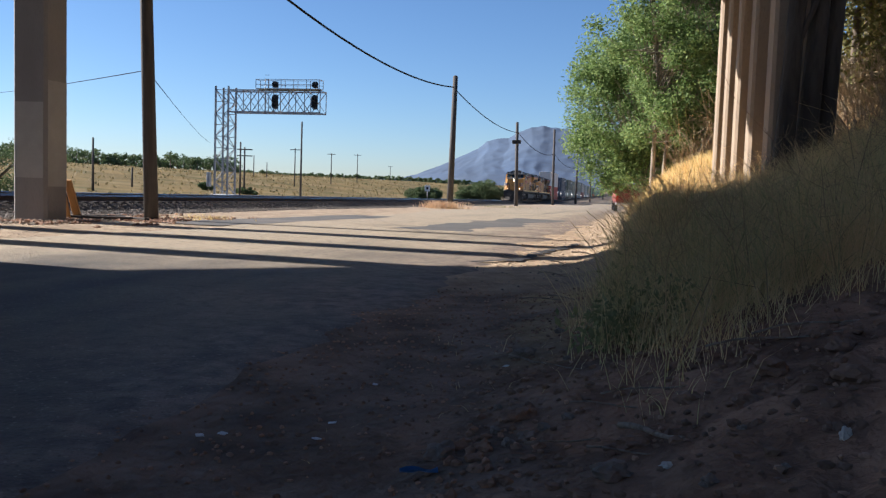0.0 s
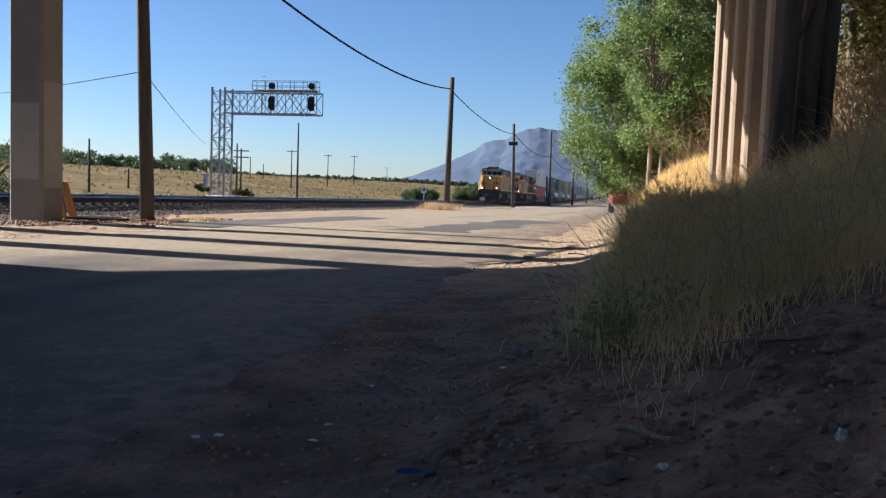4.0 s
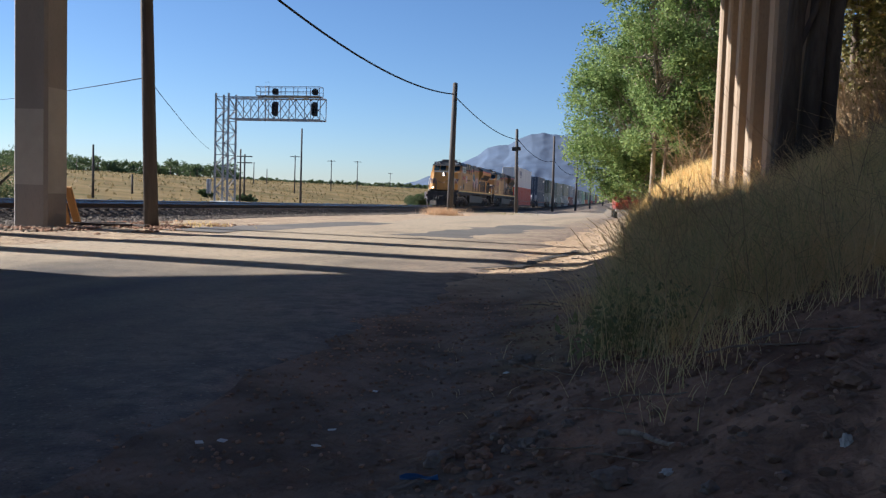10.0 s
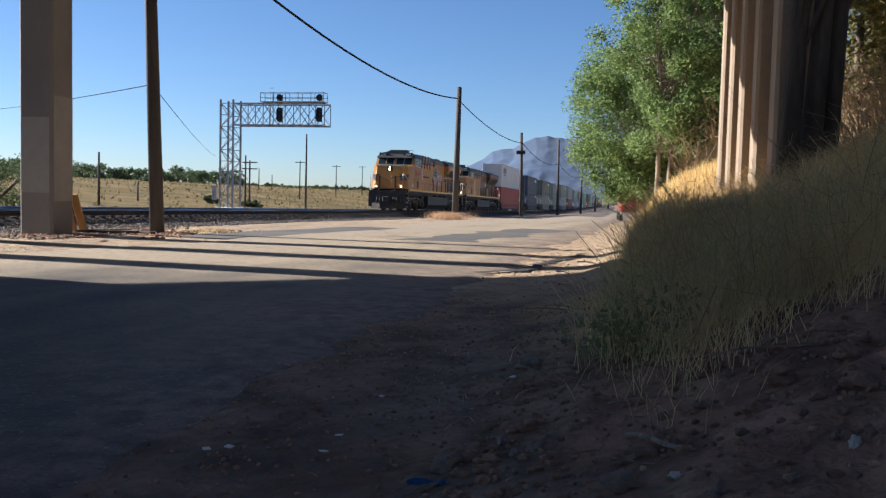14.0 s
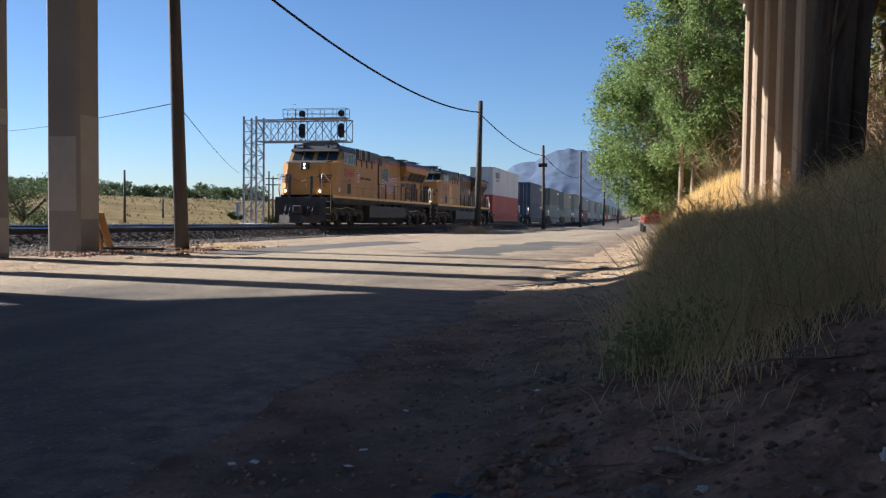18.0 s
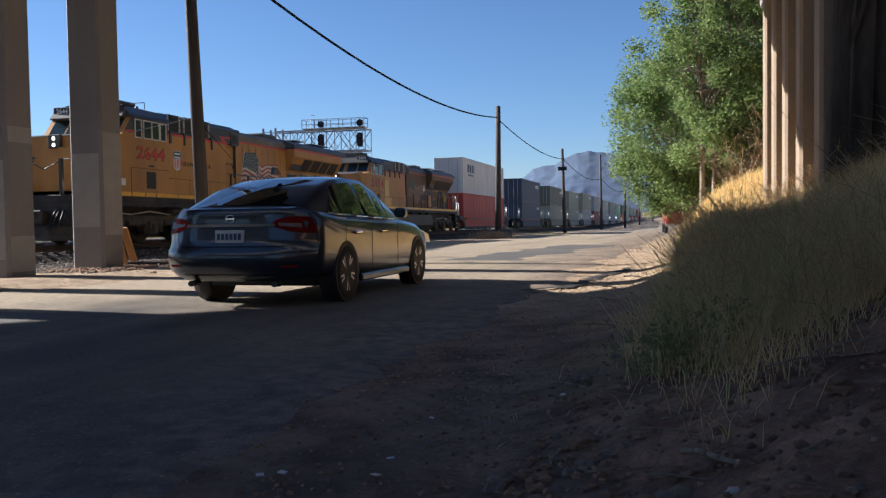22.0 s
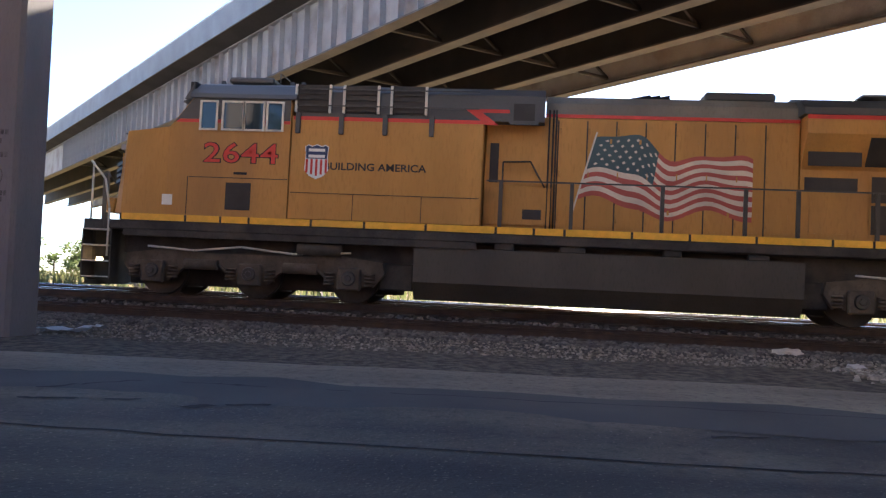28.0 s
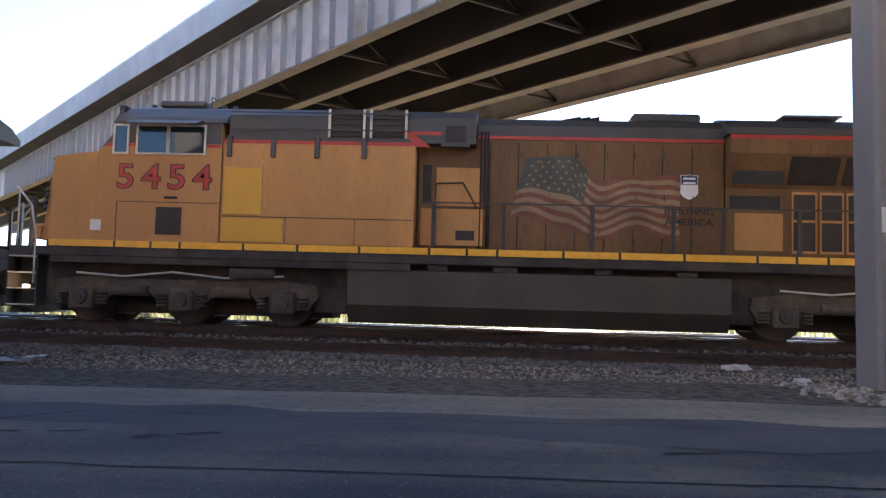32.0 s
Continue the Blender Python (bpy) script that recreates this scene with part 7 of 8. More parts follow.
weed_balls = [(Vector((x, y, lie(x, y) + rng_w.uniform(0.03, 0.2))), rng_w.uniform(0.08, 0.17)) for x, y in scatter(45, -0.5, 0.2, 4.0, 7.0, on_bank, 208)]
green_weeds = leaves("green_weeds", weed_balls, 2200, 0.026, leafy("weed_leaf", (0.22, 0.23, 0.1), (0.36, 0.34, 0.15), 0.4), None, rng_w, 1.2)
tagged(green_weeds, "leafy green weeds along the foot of the bank", "weeds", kind="stuff")

# field scrub, far trees
def shrub(x, y, w, h, seed, n=900, mat=None, size=0.2, label="round green bush in the dry field", group="bushes in the field"):
    rng = np.random.default_rng(seed)
    t = thing("bush", label, "bush", group, pose(x, y, lie(x, y) - 0.1))
    bm = bmesh.new()
    tube(bm, (0, 0, 0), (0, 0, h * 0.5), 0.06 * h, 0.02 * h, 6)
    for k in range(5):
        a = k * 1.25
        tube(bm, (0, 0, h * 0.1), (w * 0.3 * math.cos(a), w * 0.3 * math.sin(a), h * 0.55), 0.03 * h, 0.01 * h, 5, cap=False)
    part("stem", bm, BARK, t)
    balls = [(Vector((rng.normal() * w * 0.26, rng.normal() * w * 0.26, h * rng.uniform(0.1, 0.8))), h * rng.uniform(0.2, 0.34)) for _ in range(22)]
    leaves("crown", balls, n, size, mat or LEAF_FAR, t, rng)
    return t


def polar(az, dist):
    a = radians(az)
    return -dist * math.sin(a), dist * math.cos(a)


for az, dist, w, h, sd in ((39.9, 62, 6.0, 3.6, 51), (27.75, 104, 1.5, 1.0, 52), (25.2, 100, 1.4, 1.0, 53), (14.3, 118, 2.4, 2.0, 55), (13.4, 126, 3.0, 2.2, 56), (10.0, 160, 5, 3.4, 58), (11.0, 150, 4, 3.0, 59),
                          (9.3, 165, 4, 4.0, 60), (31.5, 210, 1.4, 0.9, 61)):
    x, y = polar(az, dist)
    shrub(x, y, w, h, sd, 9000, size=0.05 + dist / 1900)


LEAF_THICKET = leafy("leaf_thicket", (0.1, 0.11, 0.035), (0.24, 0.22, 0.08), 0.4)
LEAF_MID = leafy("leaf_mid", (0.08, 0.12, 0.045), (0.15, 0.18, 0.07), 0.4)


def tree_belt(name, spots, h, size, per, mat, seed, label, wide=0.28):
    """A far belt of trees: trunks and leaf clumps in one mesh."""
    rng = np.random.default_rng(seed)
    balls, bm = [], bmesh.new()
    for x, y in spots:
        z = lie(x, y)
        hh = h * rng.uniform(0.6, 1.15)
        tube(bm, (x, y, z - 0.3), (x, y, z + hh * 0.6), 0.2, 0.1, 5, cap=False)
        for _ in range(9):
            balls.append((Vector((x + rng.normal() * hh * wide, y + rng.normal() * hh * wide, z + hh * rng.uniform(0.02, 0.85))), hh * rng.uniform(0.16, 0.28)))
    t = tagged(part(name, bm, BARK), label, "trees", kind="stuff")
    leaves("crown", balls, per * len(spots), size, mat, t, rng)
    return t


rng_ = random.Random(77)
tree_belt("tree_belt", [polar(az, 255 + rng_.uniform(-15, 25)) for az in np.arange(25.8, 41, 0.2)], 4.3, 0.34, 340, LEAF_FAR, 71, "belt of green trees along the far edge of the field")
tree_belt("tree_belt", [polar(az, 430 + rng_.uniform(-25, 25)) for az in np.arange(10, 27, 0.17)], 2.2, 0.5, 130, LEAF_FAR, 72, "low distant trees on the skyline")
tree_belt("tree_belt", [polar(az, 112 + rng_.uniform(-9, 9)) for az in np.arange(84, 128, 1.25)], 5.6, 0.24, 1000, LEAF_MID, 73, "dense green trees behind the far side of the tracks")
tree_belt("tree_belt", [polar(az, 95 + rng_.uniform(-4, 4)) for az in (87.9, 88.7, 89.4, 90.2, 90.9, 91.6)], 7.6, 0.17, 3600, LEAF_MID, 74, "taller pale green trees behind the tracks")
tree_belt("tree_belt", [polar(az, 125 + rng_.uniform(-9, 9)) for az in np.arange(128, 180, 2.2)], 7, 0.4, 200, LEAF_FAR, 75, "green trees beyond the yard")
# Out of view: trees added beside the standpoint to hold back skylight from the east.
tree_belt("tree_belt", [(7 + rng_.uniform(0, 9), y) for y in np.arange(-34, 12, 4.5)], 4.5, 0.22, 420, LEAF_DARK, 76, "unseen trees added on the bank to block eastern sky")
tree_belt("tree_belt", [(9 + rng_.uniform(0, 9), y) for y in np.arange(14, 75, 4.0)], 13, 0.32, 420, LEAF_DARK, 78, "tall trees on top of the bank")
tree_belt("thicket", [(6.6 + 0.8 * k + rng_.uniform(-0.3, 0.3), 28.0 + 1.3 * k + rng_.uniform(-2, 2) + j * 2.2) for k in range(6) for j in range(2)], 8.5, 0.1, 2300, LEAF_THICKET, 79, "dense dark thicket behind the columns on the bank", 0.09)
DRY = leafy("field_grass", (0.32, 0.245, 0.115), (0.2, 0.16, 0.075), 0.3)
SCRUB = leafy("field_olive", (0.1, 0.1, 0.045), (0.17, 0.15, 0.07), 0.3)
field_scrub = scatter(9000, -230, -36, 30, 300, lambda x, y: 0.5 + 0.5 * noise.noise(Vector((x / 14, y / 14, 2))), 81)
blades("field_scrub", field_scrub, 0.45, 0.13, 0.9, DRY, 82, "tufts of dry yellow grass all over the field")
blades("field_scrub", field_scrub[::2], 0.3, 0.16, 0.8, SCRUB, 83, "olive scrub dotted over the dry field")

blades("field_scrub", scatter(9000, -70, -31, -75, 40, lambda x, y: 0.35 + 0.65 * smooth_step(-0.2, 0.3, noise.noise(Vector((x / 7, y / 7, 5)))), 85), 1.0, 0.05, 0.6, leafy("track_weeds", (0.1, 0.13, 0.05), (0.18, 0.18, 0.08), 0.35), 86, "rank green weeds beyond the farther track")

# ---- stones, ballast, litter ----
def stones(name, spots, size, material, seed, label, squash=0.65, kind="stuff"):
    """Loose angular stones lying on the ground."""
    rng = np.random.default_rng(seed)
    bm = bmesh.new()
    bmesh.ops.create_icosphere(bm, subdivisions=1, radius=1.0)
    bm.verts.ensure_lookup_table()
    v0 = np.array([v.co for v in bm.verts])
    bm.free()
    # the coarse solid: only its 12 base corners
    n = len(spots)
    pts = v0[:12]
    tri = [(a, b, c) for a in range(12) for b in range(a + 1, 12) for c in range(b + 1, 12) if all(np.linalg.norm(pts[i] - pts[j]) < 1.2 for i, j in ((a, b), (b, c), (a, c)))]
    tri = [t if np.dot(np.cross(pts[t[1]] - pts[t[0]], pts[t[2]] - pts[t[0]]), pts[t[0]]) > 0 else (t[0], t[2], t[1]) for t in tri]
    verts = []
    for k, (x, y) in enumerate(spots):
        s = size * rng.uniform(0.45, 1.35)
        q = pts * rng.uniform(0.7, 1.25, (12, 1)) * s
        a = rng.uniform(0, math.tau)
        c_, s_ = math.cos(a), math.sin(a)
        q = np.c_[q[:, 0] * c_ - q[:, 1] * s_ * 0.75, q[:, 0] * s_ + q[:, 1] * c_ * 0.75, q[:, 2] * squash]
        verts.append(q + (x, y, lie(x, y) + s * squash * 0.35))
    verts = np.concatenate(verts)
    faces = [(a + 12 * k, b + 12 * k, c + 12 * k) for k in range(n) for a, b, c in tri]
    me = bpy.data.meshes.new(name)
    me.from_pydata(verts.tolist(), [], faces)
    me.materials.append(material)
    return tagged(new(name, me), label, "stones", kind=kind)


stones("ballast", scatter(11000, -17.5, -15.2, -14, 14, lambda x, y: 1.0, 91), 0.05, STONE, 92, "grey angular ballast stones on the track shoulder")
stones("ballast", scatter(9000, -15.3, -12.4, -14, 22, lambda x, y: 1.0, 93), 0.028, PEBBLE, 94, "fine pale gravel between track and road")
stones("ballast", scatter(6000, -17.4, -12.6, 13, 48, lambda x, y: 1.0, 95), 0.042, STONE, 96, "grey ballast heaped beside the track")
stones("verge_chips", scatter(900, -13.2, -10.9, 14.2, 17.6, lambda x, y: 1.0, 315), 0.03, PEBBLE, 316, "tan stone chips strewn round the column foot")
stones("verge_stones", scatter(900, -13.2, -9.6, 14.5, 21.5, lambda x, y: smooth_step(-0.1, 0.4, noise.noise(Vector((x * 1.3, y * 1.3, 6)))), 311), 0.045, CLOD, 312, "brown stones and clods scattered over the verge")
RUBBLE = paint("pale_rubble", (0.34, 0.29, 0.23), 0.9, var=0.2, scale=5, fine=30, bump=0.08, spread=0.45, island=True)
stones("rubble_heap", [(-11.4 + random.Random(k).gauss(0, 0.75), 4.5 + random.Random(k + 500).gauss(0, 0.25)) for k in range(260)], 0.052, RUBBLE, 301, "heap of pale broken rubble at a column foot")
stones("pebbles", scatter(5200, -3.6, 2.8, 1.6, 8, lambda x, y: 0.25 + 0.75 * smooth_step(-3.6, -1.2, x), 97), 0.012, CLOD, 98, "loose pebbles and clods on bare earth")
stones("pebbles", scatter(700, -0.6, 2.2, 1.8, 4.6, lambda x, y: 0.3 + 0.7 * smooth_step(-0.1, 0.4, noise.noise(Vector((x * 2.5, y * 2.5, 4)))), 99), 0.022, DIRT, 100, "brown clods of earth at the foot of the bank")
stones("pebbles", scatter(600, -4.2, -0.4, 8, 30, lambda x, y: smooth_step(-4.2, -1.6, x), 101), 0.016, PEBBLE, 102, "crumbled asphalt and stones along the road edge")


def rock(x, y, r, material, label, squash=(1, 0.8, 0.6), seed=0, name="rock"):
    bm = bmesh.new()
    blob(bm, (0, 0, 0), r, squash, 0.55, 3, seed=seed)
    for v in bm.verts:
        v.co *= 1 + 0.12 * noise.noise(v.co * (2.2 / r) + Vector((seed, 0, 0)))
    o = part(name, bm, material)
    o.matrix_basis = pose(x, y, lie(x, y) + r * squash[2] * 0.35, 0, 0, seed * 40)
    return tagged(o, label, "rock", "loose rocks")


GREY_STONE = paint("dusty_stone", (0.25, 0.19, 0.145), 0.9, var=0.2, scale=9, fine=50, bump=0.12, dirt=(0.22, 0.16, 0.12), dirt_amount=0.6)
rock(0.52, 2.25, 0.019, WHITE_STONE, "pale pointed chunk of rock on dark earth", (0.9, 0.7, 1.0), seed=1)
rock(0.11, 2.37, 0.02, WHITE_STONE, "small white pebble on dark earth", seed=2)
for k, (x, y, r) in enumerate(((-0.56, 4.67, 0.06), (-0.33, 2.93, 0.032), (-0.39, 2.9, 0.026), (-0.28, 2.98, 0.024), (-0.03, 2.36, 0.05), (-0.61, 2.86, 0.055), (-0.46, 3.06, 0.024), (0.31, 2.47, 0.014), (-0.2, 3.0, 0.02), (-0.68, 4.43, 0.018),
                              (0.38, 2.2, 0.016), (-0.5, 3.4, 0.02), (-0.42, 5.3, 0.03), (-0.3, 4.3, 0.022), (0.2, 2.15, 0.024), (-0.9, 3.6, 0.014))):
    rock(x, y, r, GREY_STONE, "dusty grey stone half sunk in brown earth", (1.1, 0.8, 0.62), seed=10 + k)
for k, (x, y, r) in enumerate(((0.64, 2.7, 0.05), (0.02, 2.62, 0.045), (0.36, 2.75, 0.05), (0.45, 3.0, 0.055), (0.2, 3.0, 0.045), (0.75, 2.4, 0.04), (-0.38, 3.2, 0.05), (0.68, 3.1, 0.05))):
    rock(x, y, r, DIRT, "large brown clod of earth on the bank foot", (1.2, 0.9, 0.55), seed=40 + k, name="clod")
rock(-15.6, 4.3, 0.2, WHITE_STONE, "white lump of rubble on the ballast", (1.3, 0.8, 0.5), seed=7)
rock(-17.2, 3.2, 0.12, WHITE_STONE, "small white lump of rubble on the ballast", seed=8)
rock(-13.3, 4.6, 0.14, WHITE_STONE, "flat white rubble beside a column", (1.6, 0.8, 0.4), seed=9)

# sheet of white litter by the lone column
bm = bmesh.new()
rows = []
for i in range(9):
    rows.append([(0.12 * i - 0.5, 0.07 * j - 0.2 + 0.03 * math.sin(i), 0.06 + 0.07 * noise.noise(Vector((i * 0.6, j * 0.7, 3))) + (0.07 if i > 6 else 0)) for j in range(6)])
loft(bm, rows)
bmesh.ops.solidify(bm, geom=bm.faces[:], thickness=0.006)
litter = tagged(part("litter_sheet", bm, WHITE), "crumpled white plastic sheet lying on the gravel", "litter")
litter.matrix_basis = pose(-13.1, -7.3, lie(-13.1, -7.3) + 0.01, 0, 0, 80)

BLUE = paint("blue_plastic", (0.02, 0.12, 0.32), 0.4, var=0.1, scale=10, fine=40, bump=0.0)
bm = bmesh.new()
rows = [[(0.02 * i - 0.06, 0.012 * j - 0.02, 0.012 + 0.014 * noise.noise(Vector((i * 0.9, j * 0.8, 7)))) for j in range(4)] for i in range(7)]
loft(bm, rows)
bmesh.ops.solidify(bm, geom=bm.faces[:], thickness=0.003)
o = tagged(part("litter_scrap", bm, BLUE), "crumpled scrap of blue plastic on the road edge", "litter")
o.matrix_basis = pose(-0.63, 2.62, lie(-0.63, 2.62) + 0.014, 0, 0, 20)

PAPER = paint("paper_scrap", (0.7, 0.7, 0.68), 0.8, var=0.05, scale=10, fine=40, bump=0.0)
for k, (x, y) in enumerate(((-1.49, 3.0), (-1.56, 2.95), (-1.18, 3.96), (-1.12, 3.02), (-1.14, 3.25), (-0.6, 4.3))):
    bm = bmesh.new()
    prism(bm, [(-0.016, -0.01), (0.015, -0.013), (0.018, 0.01), (-0.01, 0.012)], "z", 0.002, 0.006)
    o = tagged(part("paper_scrap", bm, PAPER), "tiny white scrap of paper on dark asphalt", "litter", "paper scraps")
    o.matrix_basis = pose(x, y, lie(x, y) + 0.017, 6, 4, 50 * k)

# sticks on the bare earth
DRY_WOOD = paint("dry_wood", (0.33, 0.25, 0.18), 0.9, var=0.25, scale=12, fine=60, bump=0.1, streak=1)
for k, (x, y, ln, rz, r) in enumerate(((0.07, 2.64, 0.3, -52, 0.011), (-0.5, 4.35, 0.4, -25, 0.006), (-0.3, 3.9, 0.3, -10, 0.004), (-0.64, 7.1, 0.55, 20, 0.007), (-0.5, 6.9, 0.4, -35, 0.006), (0.5, 3.3, 0.5, 14, 0.005), (0.7, 3.45, 0.6, 24, 0.005),
                                       (-0.05, 3.05, 0.3, 8, 0.004), (0.1, 3.1, 0.4, 16, 0.004), (-0.2, 2.75, 0.25, 30, 0.004), (0.0, 2.5, 0.22, -4, 0.004), (-0.8, 9.5, 0.6, -40, 0.008), (-0.9, 11.2, 0.5, -50, 0.009), (-0.6, 12.4, 0.7, -35, 0.009), (-0.75, 13.6, 0.6, -62, 0.009))):
    bm = bmesh.new()
    pts = [Vector((ln * (i / 5 - 0.5), 0.02 * ln * math.sin(i * 1.1 + k), 0.02 * ln * math.sin(i * 1.3))) for i in range(6)]
    for i in range(5):
        tube(bm, pts[i], pts[i + 1], r * (1 - 0.08 * i), r * (0.92 - 0.08 * i), 6)
    o = tagged(part("stick", bm, DRY_WOOD), "dry broken stick lying on bare earth", "stick", "fallen sticks")
    o.matrix_basis = pose(x, y, lie(x, y) + 0.03, 0, -8 if x > 0 else 0, rz)

# boards leaning on the last column
BOARD = paint("raw_board", (0.5, 0.28, 0.1), 0.8, var=0.15, scale=5, fine=40, bump=0.04, streak=6)
for k, (dy, tilt) in enumerate(((0.42, 14), (0.55, 19), (0.68, 24))):
    x, y = COL_X + 0.18 * (k - 1), COL_Y[4] + 0.34 + dy
    bm = bmesh.new()
    box(bm, -0.09, 0.09, -0.025, 0.025, 0.0, 1.35 - 0.2 * k, 0.006)
    o = tagged(part("leaning_board", bm, BOARD), "rough orange-brown board leaning against a concrete column", "board", "boards by the column")
    o.matrix_basis = pose(x, y, lie(x, y) - 0.02, tilt)

# old ties and broken timber in the verge gravel
for k, (x, y, ln, rz) in enumerate(((-11.5, 17.2, 1.3, 15), (-10.9, 17.5, 0.9, -20), (-11.9, 17.8, 1.0, 40))):
    bm = bmesh.new()
    box(bm, -ln / 2, ln / 2, -0.07, 0.07, 0, 0.1, 0.01)
    o = tagged(part("old_timber", bm, TIE), "broken dark timber half buried in gravel", "timber", "old timbers")
    o.matrix_basis = pose(x, y, lie(x, y) - 0.03, 0, 0, rz)

# spare rails on the track shoulder
for k, (x, z) in enumerate(((-16.98, 0.21), (-16.62, 0.17))):
    bm = bmesh.new()
    prism(bm, [(-0.07, 0), (0.07, 0), (0.07, 0.015), (0.01, 0.03), (0.01, 0.13), (0.035, 0.14), (0.035, 0.17), (-0.035, 0.17), (-0.035, 0.14), (-0.01, 0.13), (-0.01, 0.03), (-0.07, 0.015)], "y", -20, 11)
    o = tagged(part("spare_rail", bm, RAIL_RUST), "rusty spare rail laid along the track shoulder", "rail", "spare rails")
    o.matrix_basis = pose(x, 0, z, SLOPE)

# cracks and patches in the road
def ribbon(name, pts, width, material, label, lift=0.021):
    bm = bmesh.new()
    left, right = [], []
    for i, (x, y) in enumerate(pts):
        j = min(i + 1, len(pts) - 1)
        h = max(i - 1, 0)
        d = Vector((pts[j][0] - pts[h][0], pts[j][1] - pts[h][1], 0)).normalized()
        s = Vector((-d.y, d.x, 0)) * width * (0.5 + 0.3 * noise.noise(Vector((i * 1.3, width * 50, 0))))
        z = lie(x, y) + lift
        left.append(bm.verts.new((x + s.x, y + s.y, z)))
        right.append(bm.verts.new((x - s.x, y - s.y, z)))
    for i in range(len(pts) - 1):
        bm.faces.new((left[i], right[i], right[i + 1], left[i + 1]))
    return part(name, bm, material, road, label)


def meander(x0, y0, x1, y1, n, wob, seed):
    rng = random.Random(seed)
    return [(x0 + (x1 - x0) * i / n + rng.uniform(-wob, wob), y0 + (y1 - y0) * i / n + rng.uniform(-wob, wob)) for i in range(n + 1)]


for k, (x0, y0, x1, y1, w_) in enumerate(((-6.34, -3.95, -6.46, -3.5, 0.1), (-6.48, -3.3, -6.58, -3.05, 0.07), (-6.28, -2.56, -6.48, -2.46, 0.12), (-6.5, -2.36, -6.66, -2.05, 0.1), (-6.2, 1.2, -6.3, 1.6, 0.06))):
    ribbon("oil_stain", meander(x0, y0, x1, y1, 8, 0.02, 40 + k), w_, CRACK, "dark oil stain on the asphalt")
ribbon("edge_crack", meander(-1.62, 11.6, -1.05, 15.9, 26, 0.1, 1), 0.16, CRACK, "dark crumbled crack along the road edge")
ribbon("edge_crack", meander(-2.1, 11.2, -1.4, 12.2, 12, 0.08, 2), 0.12, CRACK, "dark crumbled crack")
ribbon("tar_line", meander(-5.3, -9, -5.15, 4.5, 40, 0.03, 3), 0.035, CRACK, "tarred joint along the road")
ribbon("tar_line", meander(-8.0, -8, -7.6, 4, 40, 0.05, 4), 0.03, CRACK, "tarred crack")
ribbon("tar_line", meander(-7.0, -4.2, -8.4, -3.2, 16, 0.06, 5), 0.05, CRACK, "tarred crack")
ribbon("tar_line", meander(-8.2, -5.4, -8.0, -4.3, 8, 0.05, 6), 0.1, CRACK, "short tar smear")
ribbon("tar_line", meander(-7.9, -3.6, -7.8, -2.7, 8, 0.05, 7), 0.1, CRACK, "short tar smear")
ribbon("asphalt_patch", [(-7.6 + 0.02 * k, -9 + k * 0.8) for k in range(22)], 1.7, PATCH, "darker worn strip of asphalt", 0.0185)
ribbon("asphalt_patch", [(-4.5 + 0.1 * k, 19 + k * 0.9) for k in range(14)], 1.9, PATCH, "darker asphalt patch", 0.0185)
ribbon("asphalt_patch", [(-9.3 + 0.1 * k, 17 + k * 0.9) for k in range(12)], 1.6, PATCH, "darker asphalt patch", 0.0185)

# faded stencil on the lone column, as plain bars
INK = paint("faded_ink", (0.14, 0.13, 0.12), 0.85, var=0.3, scale=12, fine=40, bump=0.0)
for z, wd, n in ((3.06, 0.5, 7), (2.93, 0.3, 5), (2.83, 0.12, 2), (2.73, 0.5, 8), (2.17, 0.52, 9), (2.08, 0.4, 6)):
    for k in range(n):
        bm = bmesh.new()
        y0 = -0.02 - wd / 2 + wd * k / n
        plate(bm, COL_D / 2, y0, y0 + wd / n * 0.7, z, z + 0.075, 0.003)
        part("stencil_bar", bm, INK, lone[0])
bm = bmesh.new()
for k in range(24):
    a0, a1 = k * math.tau / 24, (k + 1) * math.tau / 24
    bar(bm, (COL_D / 2 + 0.004, -0.02 + 0.17 * math.cos(a0), 2.46 + 0.17 * math.sin(a0)), (COL_D / 2 + 0.004, -0.02 + 0.17 * math.cos(a1), 2.46 + 0.17 * math.sin(a1)), 0.003, 0.014)
bar(bm, (COL_D / 2 + 0.004, -0.12, 2.36), (COL_D / 2 + 0.004, 0.08, 2.56), 0.003, 0.014)
part("stencil_ring", bm, INK, lone[0])
# scrawl on the patched column
bm = bmesh.new()
for p, q in (((-0.1, 1.75), (0.0, 2.05)), ((0.0, 2.05), (0.1, 1.75)), ((-0.12, 1.9), (0.14, 1.95)), ((0.02, 1.6), (0.02, 1.85)), ((0.02, 1.6), (-0.06, 1.68)), ((0.02, 1.6), (0.1, 1.68))):
    bar(bm, (COL_D / 2 + 0.004, p[0], p[1]), (COL_D / 2 + 0.004, q[0], q[1]), 0.003, 0.02)
part("scrawl", bm, INK, cols[0])

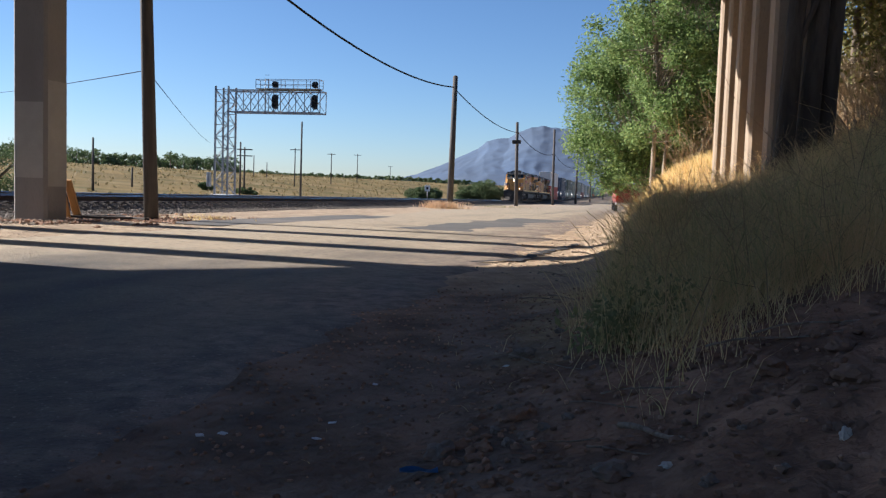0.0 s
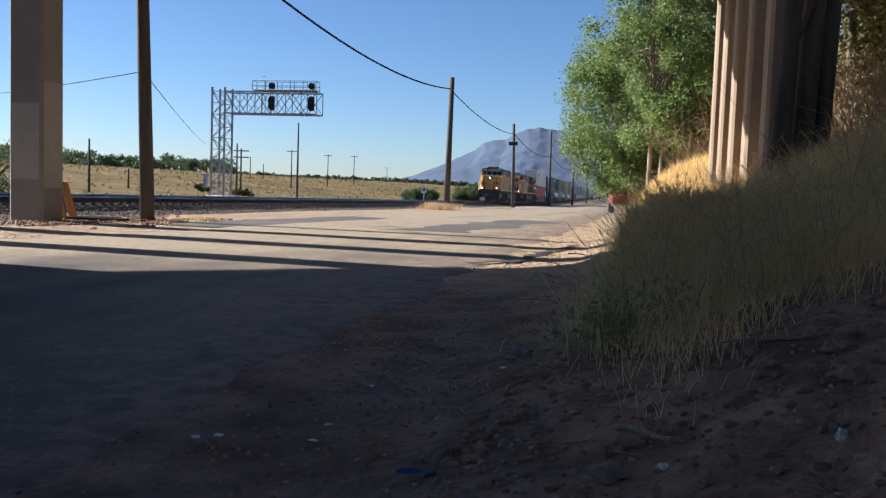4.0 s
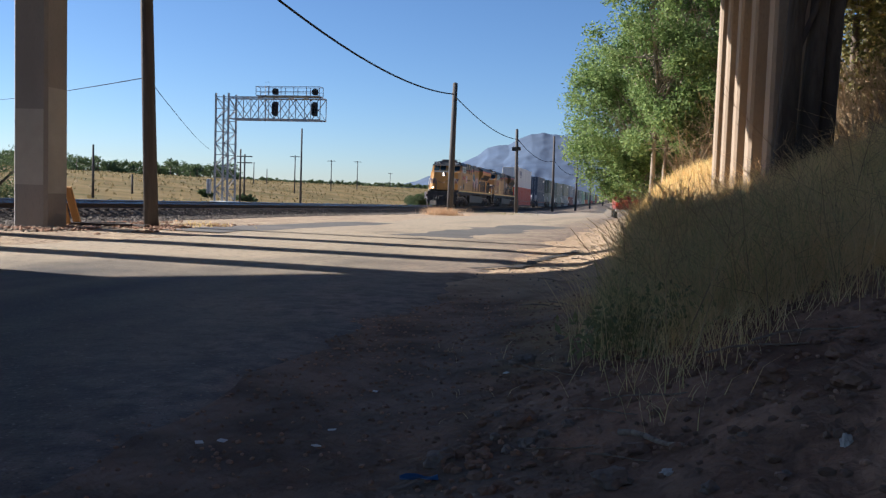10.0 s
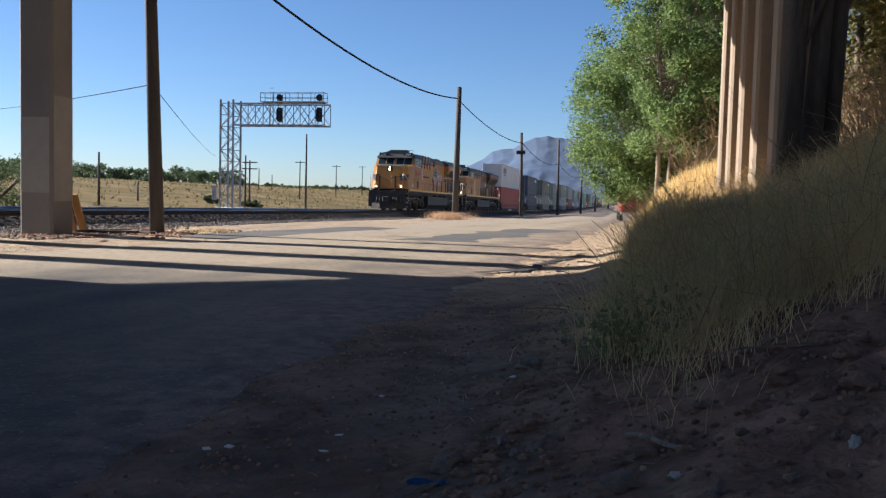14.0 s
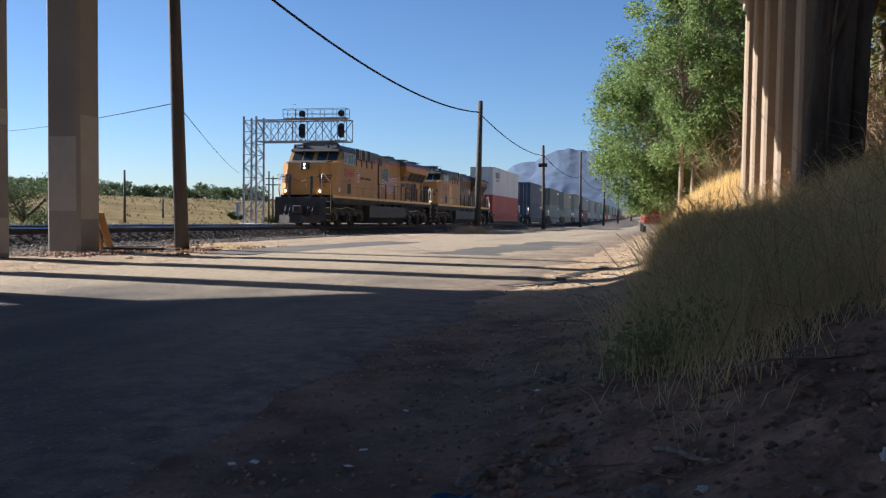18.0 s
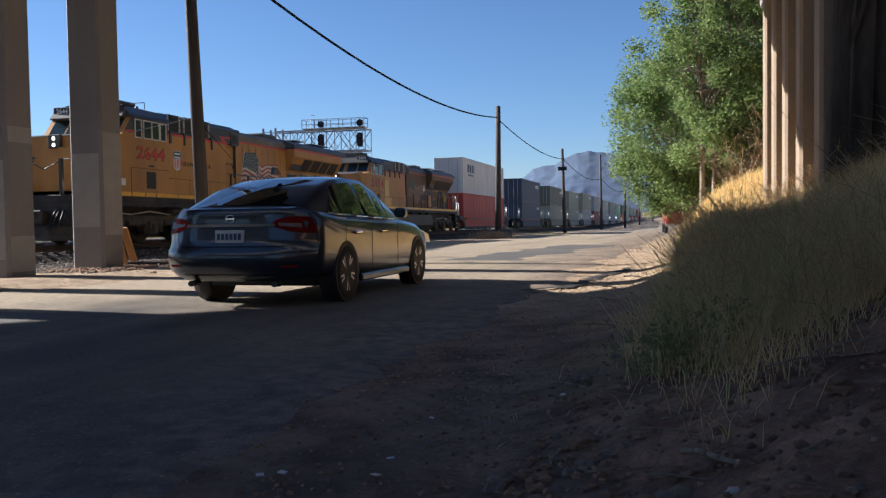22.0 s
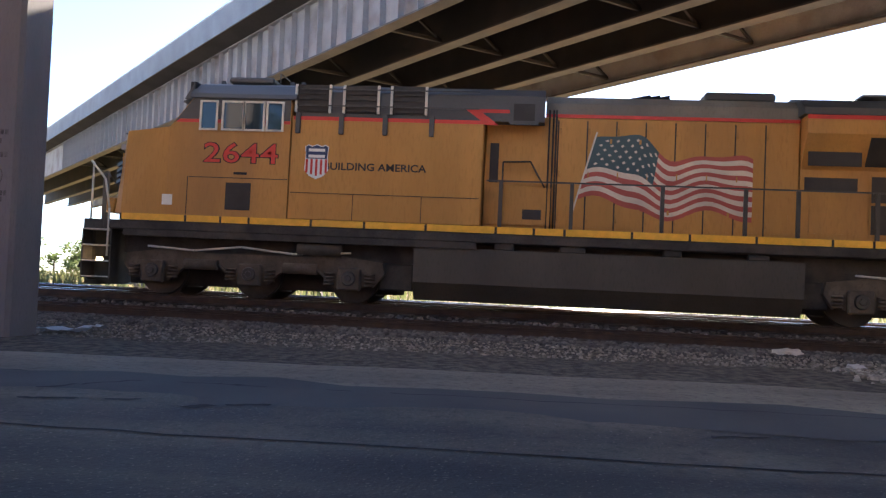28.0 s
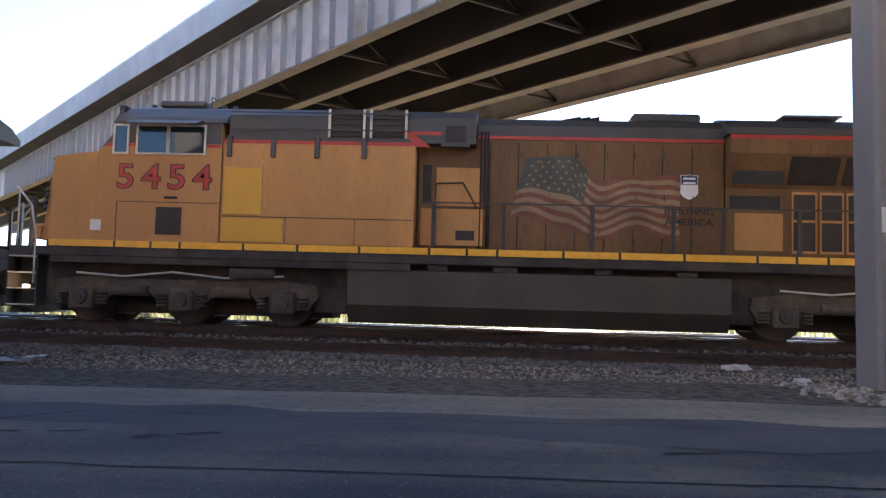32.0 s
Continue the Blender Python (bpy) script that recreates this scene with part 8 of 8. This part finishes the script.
# small sign beyond the tracks
sx, sy = polar(13.55, 98)
t = thing("trackside_sign", "small white sign plate on a thin post by the tracks", "sign", at=pose(sx, sy, lie(sx, sy)))
bm = bmesh.new()
tube(bm, (0, 0, -0.1), (0, 0, 1.6), 0.04, n=8)
part("post", bm, GALV, t)
bm = bmesh.new()
box(bm, -0.3, 0.3, -0.06, -0.045, 1.0, 1.7, 0.01)
part("sign_plate", bm, WHITE, t)
bm = bmesh.new()
box(bm, -0.12, 0.12, -0.066, -0.061, 1.2, 1.5)
part("sign_bar", bm, BLACK, t)


# ---- what moves ----
NOSE = [(0, 134.5), (3, 119.6), (8, 94.4), (13, 68.6), (16, 53.3), (19, 38.0), (21, 27.6), (24, 11.9), (26.0, 1.55), (26.5, -1.1), (28.5, -12.3), (30.5, -23.45), (32, -32.2)]
CAR = [(0, -4.7, -225.0), (20.5, -4.7, -6.6), (21.4, -4.75, 3.1), (21.7, -4.8, 6.45), (22.0, -4.74, 9.5), (22.4, -4.8, 14.05), (23.0, -4.95, 20.7), (24.0, -4.75, 31.2), (25.0, -4.4, 41.5), (26.5, -4.3, 57.0), (32.0, -4.1, 114.0)]


def ride(y, lift=0.0):
    return pose(TRACKS[0], y, RAIL_Z - 0.0115 * y + lift, SLOPE)


def drive(x, y):
    return pose(x, y, along(y, ROAD_FALL) + 0.02, math.degrees(math.atan2(along(y + 2, ROAD_FALL) - along(y - 0.5, ROAD_FALL), 2.5)))


def motions():
    for k, l in enumerate(locos):
        walk(l, [(t, ride(y + (0.45, 22.8)[k])) for t, y in NOSE])
    for ob, off, lift in stacked:
        walk(ob, [(t, ride(y + off, lift)) for t, y in NOSE])
    walk(car, [(t, drive(x, y)) for t, x, y in CAR])
    ts, ys = [c[0] for c in CAR], [c[2] for c in CAR]
    spin = [21.0 + 0.034 * k for k in range(130)]
    for w_ in car_wheels:
        at = w_.matrix_basis.translation.copy()
        walk(w_, [(t, pose(*at, -math.degrees(float(np.interp(t, ts, ys)) / 0.335) % 360)) for t in (0.0, *spin, 32.0)])


motions()
